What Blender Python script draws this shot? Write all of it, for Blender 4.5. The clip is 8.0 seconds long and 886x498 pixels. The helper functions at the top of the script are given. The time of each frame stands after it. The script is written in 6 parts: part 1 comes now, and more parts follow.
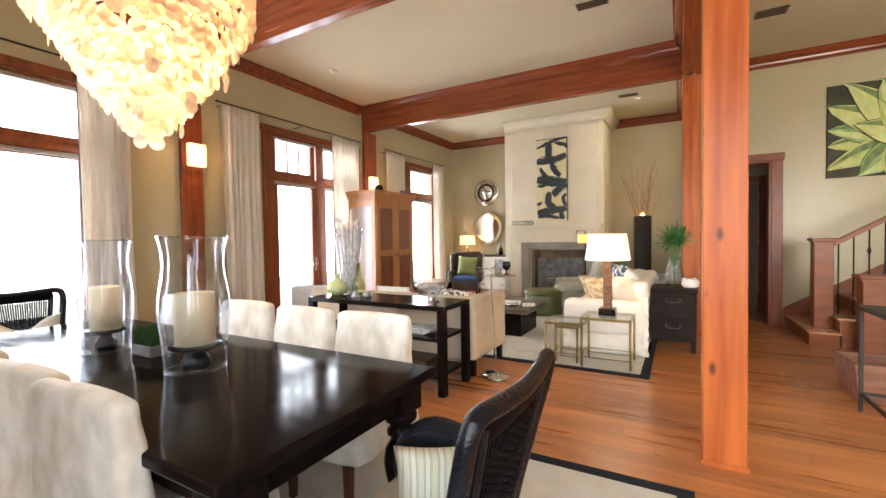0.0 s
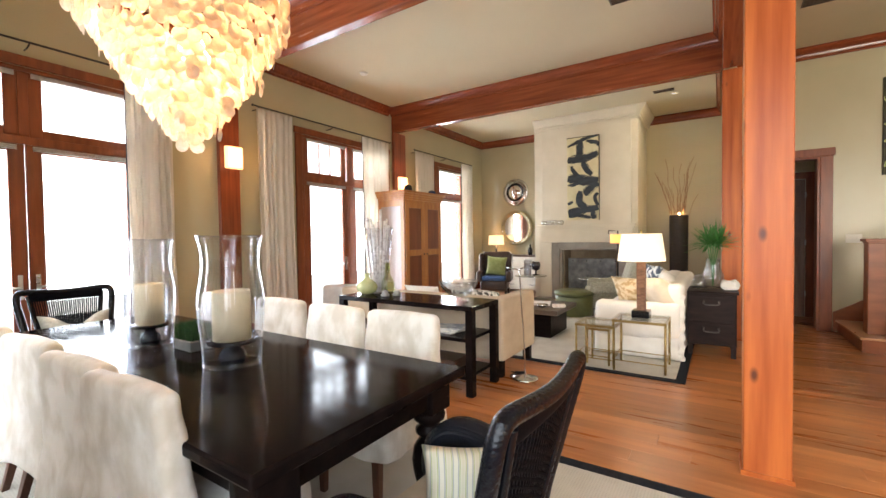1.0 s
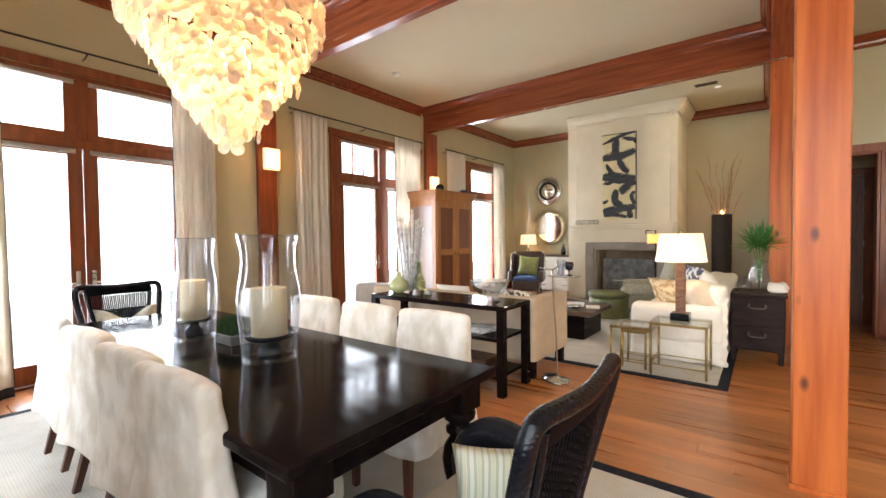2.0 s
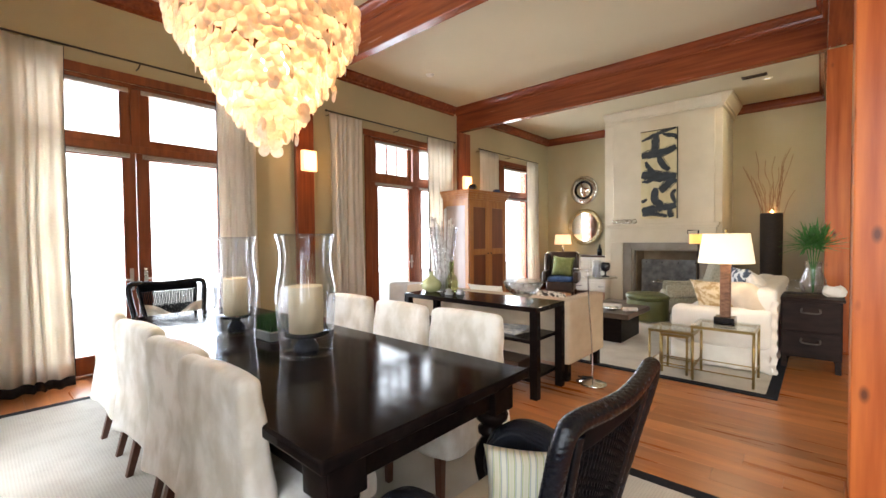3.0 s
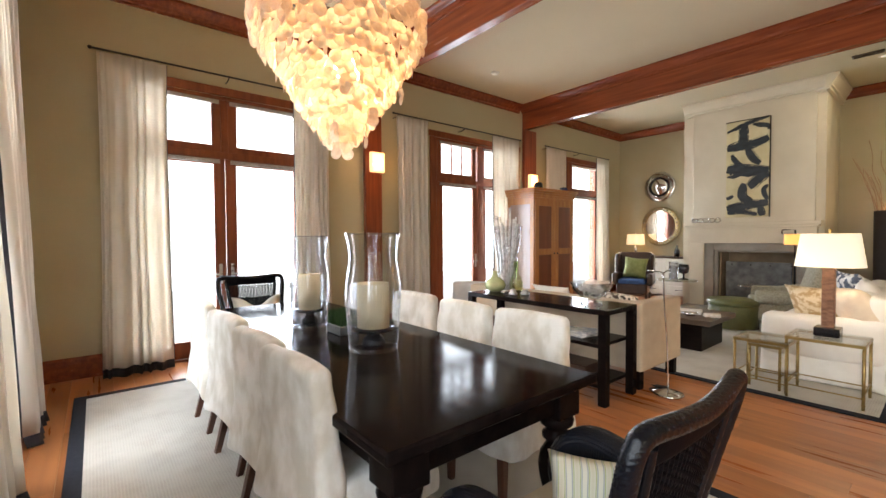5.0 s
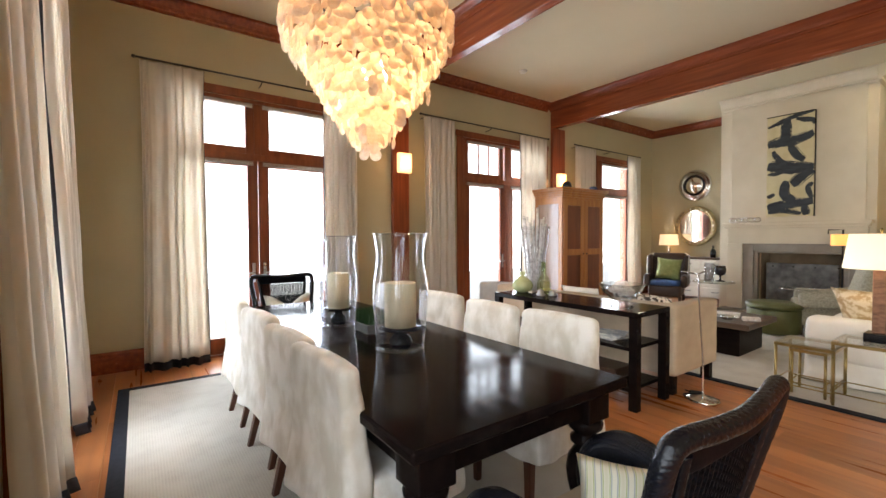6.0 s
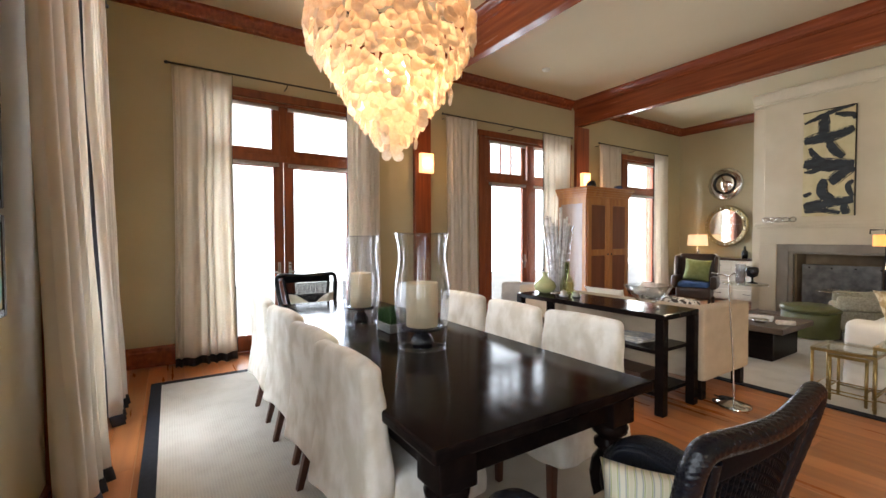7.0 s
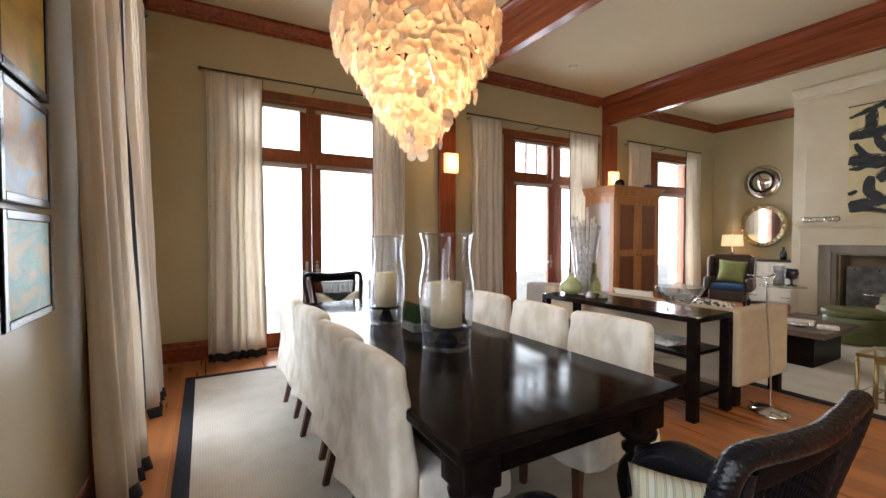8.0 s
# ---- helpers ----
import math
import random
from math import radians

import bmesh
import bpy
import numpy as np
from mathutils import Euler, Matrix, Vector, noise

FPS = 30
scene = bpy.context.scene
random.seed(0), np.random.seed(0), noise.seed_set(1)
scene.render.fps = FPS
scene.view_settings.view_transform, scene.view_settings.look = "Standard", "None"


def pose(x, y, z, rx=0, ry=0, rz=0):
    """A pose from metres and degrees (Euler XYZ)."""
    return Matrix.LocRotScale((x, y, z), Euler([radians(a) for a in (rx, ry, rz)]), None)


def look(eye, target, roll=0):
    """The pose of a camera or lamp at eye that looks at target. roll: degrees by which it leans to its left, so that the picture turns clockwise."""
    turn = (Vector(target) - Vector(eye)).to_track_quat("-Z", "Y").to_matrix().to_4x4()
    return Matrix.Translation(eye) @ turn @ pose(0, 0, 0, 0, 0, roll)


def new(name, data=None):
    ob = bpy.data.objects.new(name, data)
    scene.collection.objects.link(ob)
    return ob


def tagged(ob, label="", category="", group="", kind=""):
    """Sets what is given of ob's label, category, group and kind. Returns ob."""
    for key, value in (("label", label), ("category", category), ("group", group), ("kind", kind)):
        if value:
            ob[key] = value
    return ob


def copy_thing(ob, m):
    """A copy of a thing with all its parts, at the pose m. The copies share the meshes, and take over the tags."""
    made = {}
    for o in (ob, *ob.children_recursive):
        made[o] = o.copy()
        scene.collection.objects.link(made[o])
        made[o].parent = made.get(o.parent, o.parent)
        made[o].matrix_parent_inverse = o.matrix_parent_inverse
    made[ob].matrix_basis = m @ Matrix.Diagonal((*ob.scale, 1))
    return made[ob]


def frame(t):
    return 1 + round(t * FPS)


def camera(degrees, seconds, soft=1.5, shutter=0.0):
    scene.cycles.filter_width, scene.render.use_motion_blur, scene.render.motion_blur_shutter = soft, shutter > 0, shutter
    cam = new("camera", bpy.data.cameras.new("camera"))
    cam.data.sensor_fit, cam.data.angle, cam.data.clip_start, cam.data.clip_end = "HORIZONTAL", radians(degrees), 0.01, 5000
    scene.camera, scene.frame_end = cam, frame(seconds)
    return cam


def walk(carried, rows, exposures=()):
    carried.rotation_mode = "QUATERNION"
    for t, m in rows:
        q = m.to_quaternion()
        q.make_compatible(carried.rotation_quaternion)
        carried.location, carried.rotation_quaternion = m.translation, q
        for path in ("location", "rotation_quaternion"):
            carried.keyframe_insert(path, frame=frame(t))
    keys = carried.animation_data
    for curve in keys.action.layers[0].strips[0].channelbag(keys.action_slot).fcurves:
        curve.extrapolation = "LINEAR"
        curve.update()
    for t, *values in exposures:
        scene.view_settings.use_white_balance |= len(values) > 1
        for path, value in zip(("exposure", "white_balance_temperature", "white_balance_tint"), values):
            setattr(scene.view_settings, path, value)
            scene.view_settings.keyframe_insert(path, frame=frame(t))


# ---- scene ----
cam = camera(92.75, 8.0)
EYE = 1.4
# seconds, heading, tilt, lean of the panning head
PATH = [(0, 29.28, -1.49, 0.85), (0.5, 31.33, -1.49, 0.80), (1, 33.16, -1.46, 0.78), (1.5, 35.22, -1.48, 0.70),
        (3, 41.83, -1.48, 0.52), (3.5, 44.00, -1.49, 0.48), (4, 46.10, -1.50, 0.44), (4.5, 48.36, -1.52, 0.35),
        (6, 54.12, -1.50, 0.24), (6.5, 55.62, -1.50, 0.19), (7, 57.07, -1.49, 0.17), (7.5, 58.67, -1.48, 0.12),
        (8, 60.40, -1.50, 0.09)]
walk(cam, [(t, pose(0, 0, EYE, 90 + p, r, y)) for t, y, p, r in PATH],
     exposures=[(0.0, 0.70), (1.5, 0.62), (4.5, 0.3), (6.5, 0.15), (8.0, -0.05)])

# ---- world and large lights ----
world = bpy.data.worlds.new("world")
scene.world = world
world.use_nodes = True
_sky = world.node_tree.nodes.new("ShaderNodeTexSky")
_sky.sky_type, _sky.sun_disc = "NISHITA", False
_sky.sun_elevation, _sky.sun_rotation = radians(48), radians(250)
_bg = world.node_tree.nodes["Background"]
_bg.inputs["Strength"].default_value = 0.12
world.node_tree.links.new(_sky.outputs["Color"], _bg.inputs["Color"])

sun = new("sun", bpy.data.lights.new("sun", "SUN"))
sun.data.energy, sun.data.angle, sun.data.color = 0.8, radians(12), (1.0, 0.96, 0.9)
sun.matrix_world = look((-8, -3, 9), (0, 0, 0))


def window_light(name, centre, face, w, h, watts, colour=(0.81, 0.89, 1.0)):
    """Sky light standing just outside a window, facing in."""
    d = bpy.data.lights.new(name, "AREA")
    d.shape, d.size, d.size_y, d.energy, d.color = "RECTANGLE", w, h, watts, colour
    ob = new(name, d)
    ob.matrix_world = look(centre, Vector(centre) + Vector(face))
    return ob


# ---- materials ----
def material(name):
    m = bpy.data.materials.new(name)
    m.use_nodes = True
    n = m.node_tree.nodes
    return m, n, m.node_tree.links, n["Principled BSDF"]


def ramp(n, stops):
    r = n.new("ShaderNodeValToRGB")
    e = r.color_ramp.elements
    while len(e) < len(stops):
        e.new(0.5)
    for el, (p, c) in zip(e, stops):
        el.position, el.color = p, (*c, 1)
    return r


def surface(name, a, b, rough=0.5, metal=0.0, scale=(8, 8, 8), bump=0.1, fine=90.0, coat=0.0, spread=0.0, sheen=0.0,
            through_light=0.0, spec=0.5, detail=6.0, lo=0.3, hi=0.7, islands=False):
    """A material of two tones mixed by coarse noise, with fine relief on top; spread varies repeats."""
    m, n, l, p = material(name)
    co = n.new("ShaderNodeTexCoord")
    mp = n.new("ShaderNodeMapping")
    mp.inputs["Scale"].default_value = scale
    l.new(co.outputs["Object"], mp.inputs["Vector"])
    t = n.new("ShaderNodeTexNoise")
    t.inputs["Detail"].default_value, t.inputs["Scale"].default_value = detail, 1.0
    info = n.new("ShaderNodeObjectInfo")
    shift = n.new("ShaderNodeVectorMath")
    shift.operation = "ADD"
    mul = n.new("ShaderNodeMath")
    mul.operation, mul.inputs[1].default_value = "MULTIPLY", 37.0
    l.new(info.outputs["Random"], mul.inputs[0])
    l.new(mp.outputs["Vector"], shift.inputs[0])
    l.new(mul.outputs[0], shift.inputs[1])
    l.new(shift.outputs["Vector"], t.inputs["Vector"])
    r = ramp(n, [(lo, a), (hi, b)])
    l.new(t.outputs["Fac"], r.inputs["Fac"])
    col = r.outputs["Color"]
    if spread:
        hs = n.new("ShaderNodeHueSaturation")
        mr = n.new("ShaderNodeMapRange")
        mr.inputs["To Min"].default_value, mr.inputs["To Max"].default_value = 1 - spread, 1 + spread
        src = info.outputs["Random"]
        if islands:
            geo, fr = n.new("ShaderNodeNewGeometry"), n.new("ShaderNodeMath")
            total = n.new("ShaderNodeMath")
            total.operation, fr.operation = "ADD", "FRACT"
            l.new(src, total.inputs[0]), l.new(geo.outputs["Random Per Island"], total.inputs[1])
            l.new(total.outputs[0], fr.inputs[0])
            src = fr.outputs[0]
        l.new(src, mr.inputs["Value"])
        l.new(mr.outputs["Result"], hs.inputs["Value"])
        l.new(col, hs.inputs["Color"])
        col = hs.outputs["Color"]
    l.new(col, p.inputs["Base Color"])
    p.inputs["Metallic"].default_value = metal
    p.inputs["Coat Weight"].default_value = coat
    p.inputs["Coat Roughness"].default_value = 0.12
    p.inputs["Specular IOR Level"].default_value = spec
    p.inputs["Sheen Weight"].default_value = sheen
    g = n.new("ShaderNodeTexNoise")
    g.inputs["Scale"].default_value, g.inputs["Detail"].default_value = fine, 3.0
    l.new(co.outputs["Object"], g.inputs["Vector"])
    rr = n.new("ShaderNodeMapRange")
    rr.inputs["To Min"].default_value, rr.inputs["To Max"].default_value = max(rough - 0.1, 0.02), min(rough + 0.1, 1)
    l.new(t.outputs["Fac"], rr.inputs["Value"])
    l.new(rr.outputs["Result"], p.inputs["Roughness"])
    if bump:
        add = n.new("ShaderNodeMath")
        add.operation = "ADD"
        l.new(t.outputs["Fac"], add.inputs[0])
        l.new(g.outputs["Fac"], add.inputs[1])
        bp = n.new("ShaderNodeBump")
        bp.inputs["Strength"].default_value, bp.inputs["Distance"].default_value = bump, 0.004
        l.new(add.outputs[0], bp.inputs["Height"])
        l.new(bp.outputs["Normal"], p.inputs["Normal"])
    if through_light:
        out = n["Material Output"]
        tl = n.new("ShaderNodeBsdfTranslucent")
        mx = n.new("ShaderNodeMixShader")
        mx.inputs[0].default_value = through_light
        l.new(col, tl.inputs["Color"])
        l.new(p.outputs[0], mx.inputs[1])
        l.new(tl.outputs[0], mx.inputs[2])
        l.new(mx.outputs[0], out.inputs["Surface"])
    return m


def glow(name, colour, strength):
    m, n, l, p = material(name)
    p.inputs["Base Color"].default_value = (*colour, 1)
    p.inputs["Emission Color"].default_value = (*colour, 1)
    p.inputs["Emission Strength"].default_value = strength
    return m


def clear(name, colour=(1, 1, 1), rough=0.02, edge=4.0, face=0.035):
    """Thin clear glass: it lets light straight through and mirrors at grazing angles."""
    m, n, l, p = material(name)
    tr, gl, mx, lw = n.new("ShaderNodeBsdfTransparent"), n.new("ShaderNodeBsdfGlossy"), n.new("ShaderNodeMixShader"), n.new("ShaderNodeLayerWeight")
    pw, ma = n.new("ShaderNodeMath"), n.new("ShaderNodeMath")
    pw.operation, pw.inputs[1].default_value = "POWER", edge
    ma.operation, ma.inputs[1].default_value, ma.inputs[2].default_value = "MULTIPLY_ADD", 0.75, face
    tr.inputs["Color"].default_value = (*colour, 1)
    gl.inputs["Roughness"].default_value = rough
    lw.inputs["Blend"].default_value = 0.5
    l.new(lw.outputs["Facing"], pw.inputs[0]), l.new(pw.outputs[0], ma.inputs[0]), l.new(ma.outputs[0], mx.inputs[0])
    l.new(tr.outputs[0], mx.inputs[1]), l.new(gl.outputs[0], mx.inputs[2])
    l.new(mx.outputs[0], n["Material Output"].inputs["Surface"])
    return m


WOOD_A, WOOD_B = (0.145, 0.029, 0.010), (0.27, 0.064, 0.021)
wood_x = surface("stained_wood_along_x", WOOD_A, WOOD_B, 0.24, scale=(1.2, 22, 22), bump=0.08, fine=60, coat=0.12, spec=0.4)
wood_y = surface("stained_wood_along_y", WOOD_A, WOOD_B, 0.24, scale=(22, 1.2, 22), bump=0.08, fine=60, coat=0.12, spec=0.4)
wood_z = surface("stained_wood_upright", WOOD_A, WOOD_B, 0.32, scale=(22, 22, 1.2), bump=0.12, fine=60, coat=0.05, spec=0.3)
post_wood = surface("post_wood", (0.25, 0.048, 0.010), (0.52, 0.15, 0.036), 0.36, scale=(11, 11, 0.7), bump=0.12, fine=50, coat=0.03, spec=0.25)


def add_knots(m, scale, dark):
    """Scatters small dark knots over a wood material."""
    n, l = m.node_tree.nodes, m.node_tree.links
    p = n["Principled BSDF"]
    src = p.inputs["Base Color"].links[0].from_socket
    co, mp, v = n.new("ShaderNodeTexCoord"), n.new("ShaderNodeMapping"), n.new("ShaderNodeTexVoronoi")
    mp.inputs["Scale"].default_value = scale
    l.new(co.outputs["Object"], mp.inputs["Vector"])
    l.new(mp.outputs["Vector"], v.inputs["Vector"])
    v.inputs["Scale"].default_value = 1.0
    r = ramp(n, [(0.07, (1, 1, 1)), (0.15, (0, 0, 0))])
    l.new(v.outputs["Distance"], r.inputs["Fac"])
    mx = n.new("ShaderNodeMix")
    mx.data_type = "RGBA"
    mx.inputs[7].default_value = (*dark, 1)
    l.new(r.outputs["Color"], mx.inputs[0])
    l.new(src, mx.inputs[6])
    l.new(mx.outputs[2], p.inputs["Base Color"])


add_knots(post_wood, (5.5, 5.5, 2.6), (0.10, 0.028, 0.012))
floor_wood = surface("floor_wood", (0.30, 0.098, 0.028), (0.49, 0.195, 0.068), 0.3, scale=(0.9, 11, 10), bump=0.08, fine=70, coat=0.1, spread=0.2, spec=0.4)
wall_paint = surface("wall_paint", (0.425, 0.365, 0.225), (0.46, 0.40, 0.252), 0.34, scale=(1.5, 1.5, 1.5), bump=0.03, fine=120)
ceiling_paint = surface("ceiling_paint", (0.535, 0.465, 0.315), (0.57, 0.50, 0.345), 0.85, scale=(1, 1, 1), bump=0.04, fine=200)
plaster = surface("cream_plaster", (0.64, 0.575, 0.44), (0.70, 0.635, 0.50), 0.7, scale=(3, 3, 3), bump=0.1, fine=120)
glass = clear("window_glass")


# ---- mesh helpers ----
def box(bm, x0, x1, y0, y1, z0, z1, bev=0.0, seg=2):
    r = bmesh.ops.create_cube(bm, size=1.0, matrix=Matrix.LocRotScale(
        ((x0 + x1) / 2, (y0 + y1) / 2, (z0 + z1) / 2), None, (x1 - x0, y1 - y0, z1 - z0)))
    if bev:
        es = {e for v in r["verts"] for e in v.link_edges}
        bmesh.ops.bevel(bm, geom=list(es), offset=bev, segments=seg, affect="EDGES", profile=0.5)
    return bm


def boxes(*rows, bev=0.0, seg=1):
    bm = bmesh.new()
    for r in rows:
        box(bm, *r, bev=bev, seg=seg)
    return bm


def lathe(bm, profile, seg=24, at=(0, 0, 0), close=False):
    """Turns rows of (radius, height) round the upright through at."""
    rings = []
    for r, z in profile:
        if r <= 1e-5:
            rings.append([bm.verts.new((at[0], at[1], at[2] + z))])
        else:
            rings.append([bm.verts.new((at[0] + r * math.cos(2 * math.pi * k / seg), at[1] + r * math.sin(2 * math.pi * k / seg), at[2] + z))
                          for k in range(seg)])
    for a, b in zip(rings, rings[1:]):
        for k in range(seg):
            q = (k + 1) % seg
            vs = [a[k % len(a)], a[q % len(a)], b[q % len(b)], b[k % len(b)]]
            u = []
            for v in vs:
                if v not in u:
                    u.append(v)
            if len(u) > 2:
                f = bm.faces.new(u)
                f.smooth = True
    if close:
        for ring in (rings[0], rings[-1]):
            if len(ring) > 2:
                bm.faces.new(ring)
    bmesh.ops.recalc_face_normals(bm, faces=bm.faces)
    return bm


def tube(bm, path, r, seg=8, cap=True):
    """A round rod along a path; r is one radius or one for each point."""
    pts = [Vector(p) for p in path]
    rs = r if isinstance(r, (list, tuple)) else [r] * len(pts)
    rings, side = [], None
    for i, p in enumerate(pts):
        d = (pts[min(i + 1, len(pts) - 1)] - pts[max(i - 1, 0)]).normalized()
        if side is None:
            side = d.orthogonal().normalized()
        side = (side - d * side.dot(d)).normalized()
        up = d.cross(side)
        rings.append([bm.verts.new(p + rs[i] * (math.cos(2 * math.pi * k / seg) * side + math.sin(2 * math.pi * k / seg) * up)) for k in range(seg)])
    for a, b in zip(rings, rings[1:]):
        for k in range(seg):
            f = bm.faces.new([a[k], a[(k + 1) % seg], b[(k + 1) % seg], b[k]])
            f.smooth = True
    if cap:
        bm.faces.new(rings[0][::-1])
        bm.faces.new(rings[-1])
    return bm


def extrude_profile(profile, x0, x1):
    """A moulding along x from x0 to x1, its cross-section given as rows of (y, z)."""
    bm = bmesh.new()
    a = [bm.verts.new((x0, y, z)) for y, z in profile]
    b = [bm.verts.new((x1, y, z)) for y, z in profile]
    k = len(profile)
    for i in range(k):
        bm.faces.new([a[i], a[(i + 1) % k], b[(i + 1) % k], b[i]])
    bm.faces.new(a[::-1])
    bm.faces.new(b)
    bmesh.ops.recalc_face_normals(bm, faces=bm.faces)
    return bm


def moved(bm, m):
    bmesh.ops.transform(bm, matrix=m, verts=bm.verts)
    return bm


def smooth(bm):
    for f in bm.faces:
        f.smooth = True
    return bm


def link(name, bm, mat):
    me = bpy.data.meshes.new(name)
    bm.to_mesh(me)
    bm.free()
    me.materials.append(mat)
    return new(name, me)


def part(name, bm, mat, parent, label=""):
    ob = link(name, bm, mat)
    ob.parent = parent
    return tagged(ob, label)


def thing(name, label, category, m=None, group="", kind=""):
    ob = new(name)
    ob.empty_display_size = 0.1
    if m is not None:
        ob.matrix_basis = m
    return tagged(ob, label, category, group, kind)


def single(name, bm, mat, label, category, m=None, group="", kind=""):
    ob = link(name, bm, mat)
    if m is not None:
        ob.matrix_basis = m
    return tagged(ob, label, category, group, kind)


def setting(name, bm, mat, label, category, m=None):
    return single(name, bm, mat, label, category, m, kind="structure")


# ---- large structure ----
WEST, SOUTH, NORTH, CEIL = -5.6, -0.52, 10.6, 4.04
HALL_N, EAST = 8.0, 5.2
# middle and half width of each glazed opening in the west wall
DOORS = ((1.23, 1.0), (5.46, 1.0), (8.98, 0.63))


def wall_row(opens, a, b, top):
    """Boxes along x from a to b for a wall with openings (x0, x1, z0, z1)."""
    rows, x = [], a
    for x0, x1, z0, z1 in opens:
        rows.append((x, x0, -0.3, 0, 0, top))
        if z0 > 0:
            rows.append((x0, x1, -0.3, 0, 0, z0))
        rows.append((x0, x1, -0.3, 0, z1, top))
        x = x1
    rows.append((x, b, -0.3, 0, 0, top))
    return boxes(*rows)


# local x of the west wall runs along -y of the world
west_m = pose(WEST, 0, 0, 0, 0, -90)
setting("wall_west", wall_row([(-y - h, -y + h, 0, 3.1) for y, h in reversed(DOORS)], -NORTH - 0.3, -SOUTH + 0.3, CEIL), wall_paint,
        "olive beige painted plaster wall with tall glazed doors", "wall", west_m)
# first window is seen; the other two are unseen, added to let light in
SOUTH_WINDOWS = ((-3.8, -2.85), (-0.75, 1.35), (2.3, 4.5))
setting("wall_south", wall_row([(a, b, 0.2, 3.1) for a, b in SOUTH_WINDOWS], WEST, EAST, CEIL), wall_paint,
        "olive beige painted plaster wall with a curtained window", "wall", pose(0, SOUTH, 0))
setting("wall_north", boxes((WEST, 0.2, NORTH, NORTH + 0.3, 0, CEIL)), wall_paint, "olive beige painted plaster wall behind the fireplace", "wall")
setting("wall_partition", boxes((0.05, 0.2, 6.965, NORTH, 0, CEIL)), wall_paint, "olive beige painted partition wall beside the living area", "wall")
setting("wall_hall", boxes((0.2, 0.3, HALL_N, HALL_N + 0.15, 0, CEIL), (1.2, EAST, HALL_N, HALL_N + 0.15, 0, CEIL),
                           (0.3, 1.2, HALL_N, HALL_N + 0.15, 2.49, CEIL)), wall_paint, "pale painted plaster wall behind the staircase", "wall")
setting("wall_lobby", boxes((0.2, 1.55, 9.25, 9.35, 0, 2.9), (1.5, 1.55, HALL_N + 0.15, 9.25, 0, 2.9), (0.2, 1.55, HALL_N + 0.15, 9.35, 2.9, 3.0)), wall_paint,
        "beige walls of a small lobby beyond the doorway", "wall")
setting("wall_east", boxes((EAST, EAST + 0.3, SOUTH - 0.3, HALL_N + 0.15, 0, CEIL)), wall_paint, "plain painted plaster wall", "wall")
setting("ceiling", boxes((WEST - 0.3, EAST + 0.3, SOUTH - 0.3, NORTH + 0.3, CEIL, CEIL + 0.12)), ceiling_paint, "smooth cream painted ceiling between wooden beams", "ceiling")
setting("floor", boxes((WEST - 0.3, EAST + 0.3, SOUTH - 0.3, NORTH + 0.3, -0.2, -0.012)), floor_wood, "honey coloured wide plank wooden floor", "floor")
setting("ground", boxes((-90, WEST - 0.3, -60, 90, -0.35, -0.25)), surface("paving", (0.45, 0.43, 0.4), (0.55, 0.53, 0.5), 0.9, scale=(1, 1, 1)),
        "pale stone terrace outside the doors", "ground")

sky_glow = glow("bright_sky", (0.93, 0.97, 1.0), 3.2)
setting("backdrop", boxes((-16.1, -16, -16, 75, -0.3, 22), (-16, 12, -12.1, -12, -0.3, 14)), sky_glow, "bright hazy sky beyond the terrace", "backdrop")
for y, h in DOORS:
    window_light("sky_light", (WEST - 0.34, y, 1.65), (1, 0, 0), 2 * h, 3.0, 200 if h > 0.9 else 165)
# added windows fill from out of view; the hall's light is tinted warmer
for (a, b), watts, tint in zip(SOUTH_WINDOWS, (100, 50, 215), ((0.81, 0.89, 1.0), (0.81, 0.89, 1.0), (1.0, 0.92, 0.76))):
    window_light("sky_light", ((a + b) / 2, SOUTH - 0.34, 1.85), (0, 1, 0), b - a, 2.5, watts, tint)

# beams, posts and crown mouldings
BEAM_Z = 3.565


def crown_profile(h=0.17, d=0.1):
    """Cove with fillets: y out from the wall, z down from the ceiling."""
    return [(0, 0), (d, 0), (d, -0.03), (d * 0.8, -0.05), (d * 0.62, -0.08), (d * 0.5, -h * 0.6), (d * 0.42, -h * 0.78), (d * 0.2, -h * 0.86), (d * 0.2, -h), (0, -h)]


def crown(x0, x1, m, mat, h=0.17, d=0.1):
    return setting("crown_moulding", extrude_profile(crown_profile(h, d), x0, x1), mat, "stained wooden crown moulding under the ceiling", "trim", m)


def beam_x(y0, y1, x0, x1):
    b = thing("ceiling_beam", "reddish stained boxed wooden ceiling beam with crown trim", "beam", pose(0, (y0 + y1) / 2, 0), kind="structure")
    w = (y1 - y0) / 2
    part("beam_core", boxes((x0, x1, -w, w, BEAM_Z, CEIL), bev=0.006), wood_x, b)
    part("trim", moved(extrude_profile(crown_profile(0.15, 0.1), -x1, -x0), pose(0, -w, CEIL, 0, 0, 180)), wood_x, b)
    part("trim", moved(extrude_profile(crown_profile(0.15, 0.1), x0, x1), pose(0, w, CEIL)), wood_x, b)
    return b


def beam_y(x0, x1, y0, y1, sides=(-1, 1)):
    b = thing("ceiling_beam", "reddish stained boxed wooden ceiling beam along the hall", "beam", pose((x0 + x1) / 2, 0, 0), kind="structure")
    w = (x1 - x0) / 2
    part("beam_core", boxes((-w, w, y0, y1, BEAM_Z, CEIL), bev=0.006), wood_y, b)
    part("trim", moved(extrude_profile(crown_profile(0.15, 0.1), y0, y1), pose(-w, 0, CEIL, 0, 0, 90)), wood_y, b)
    return b


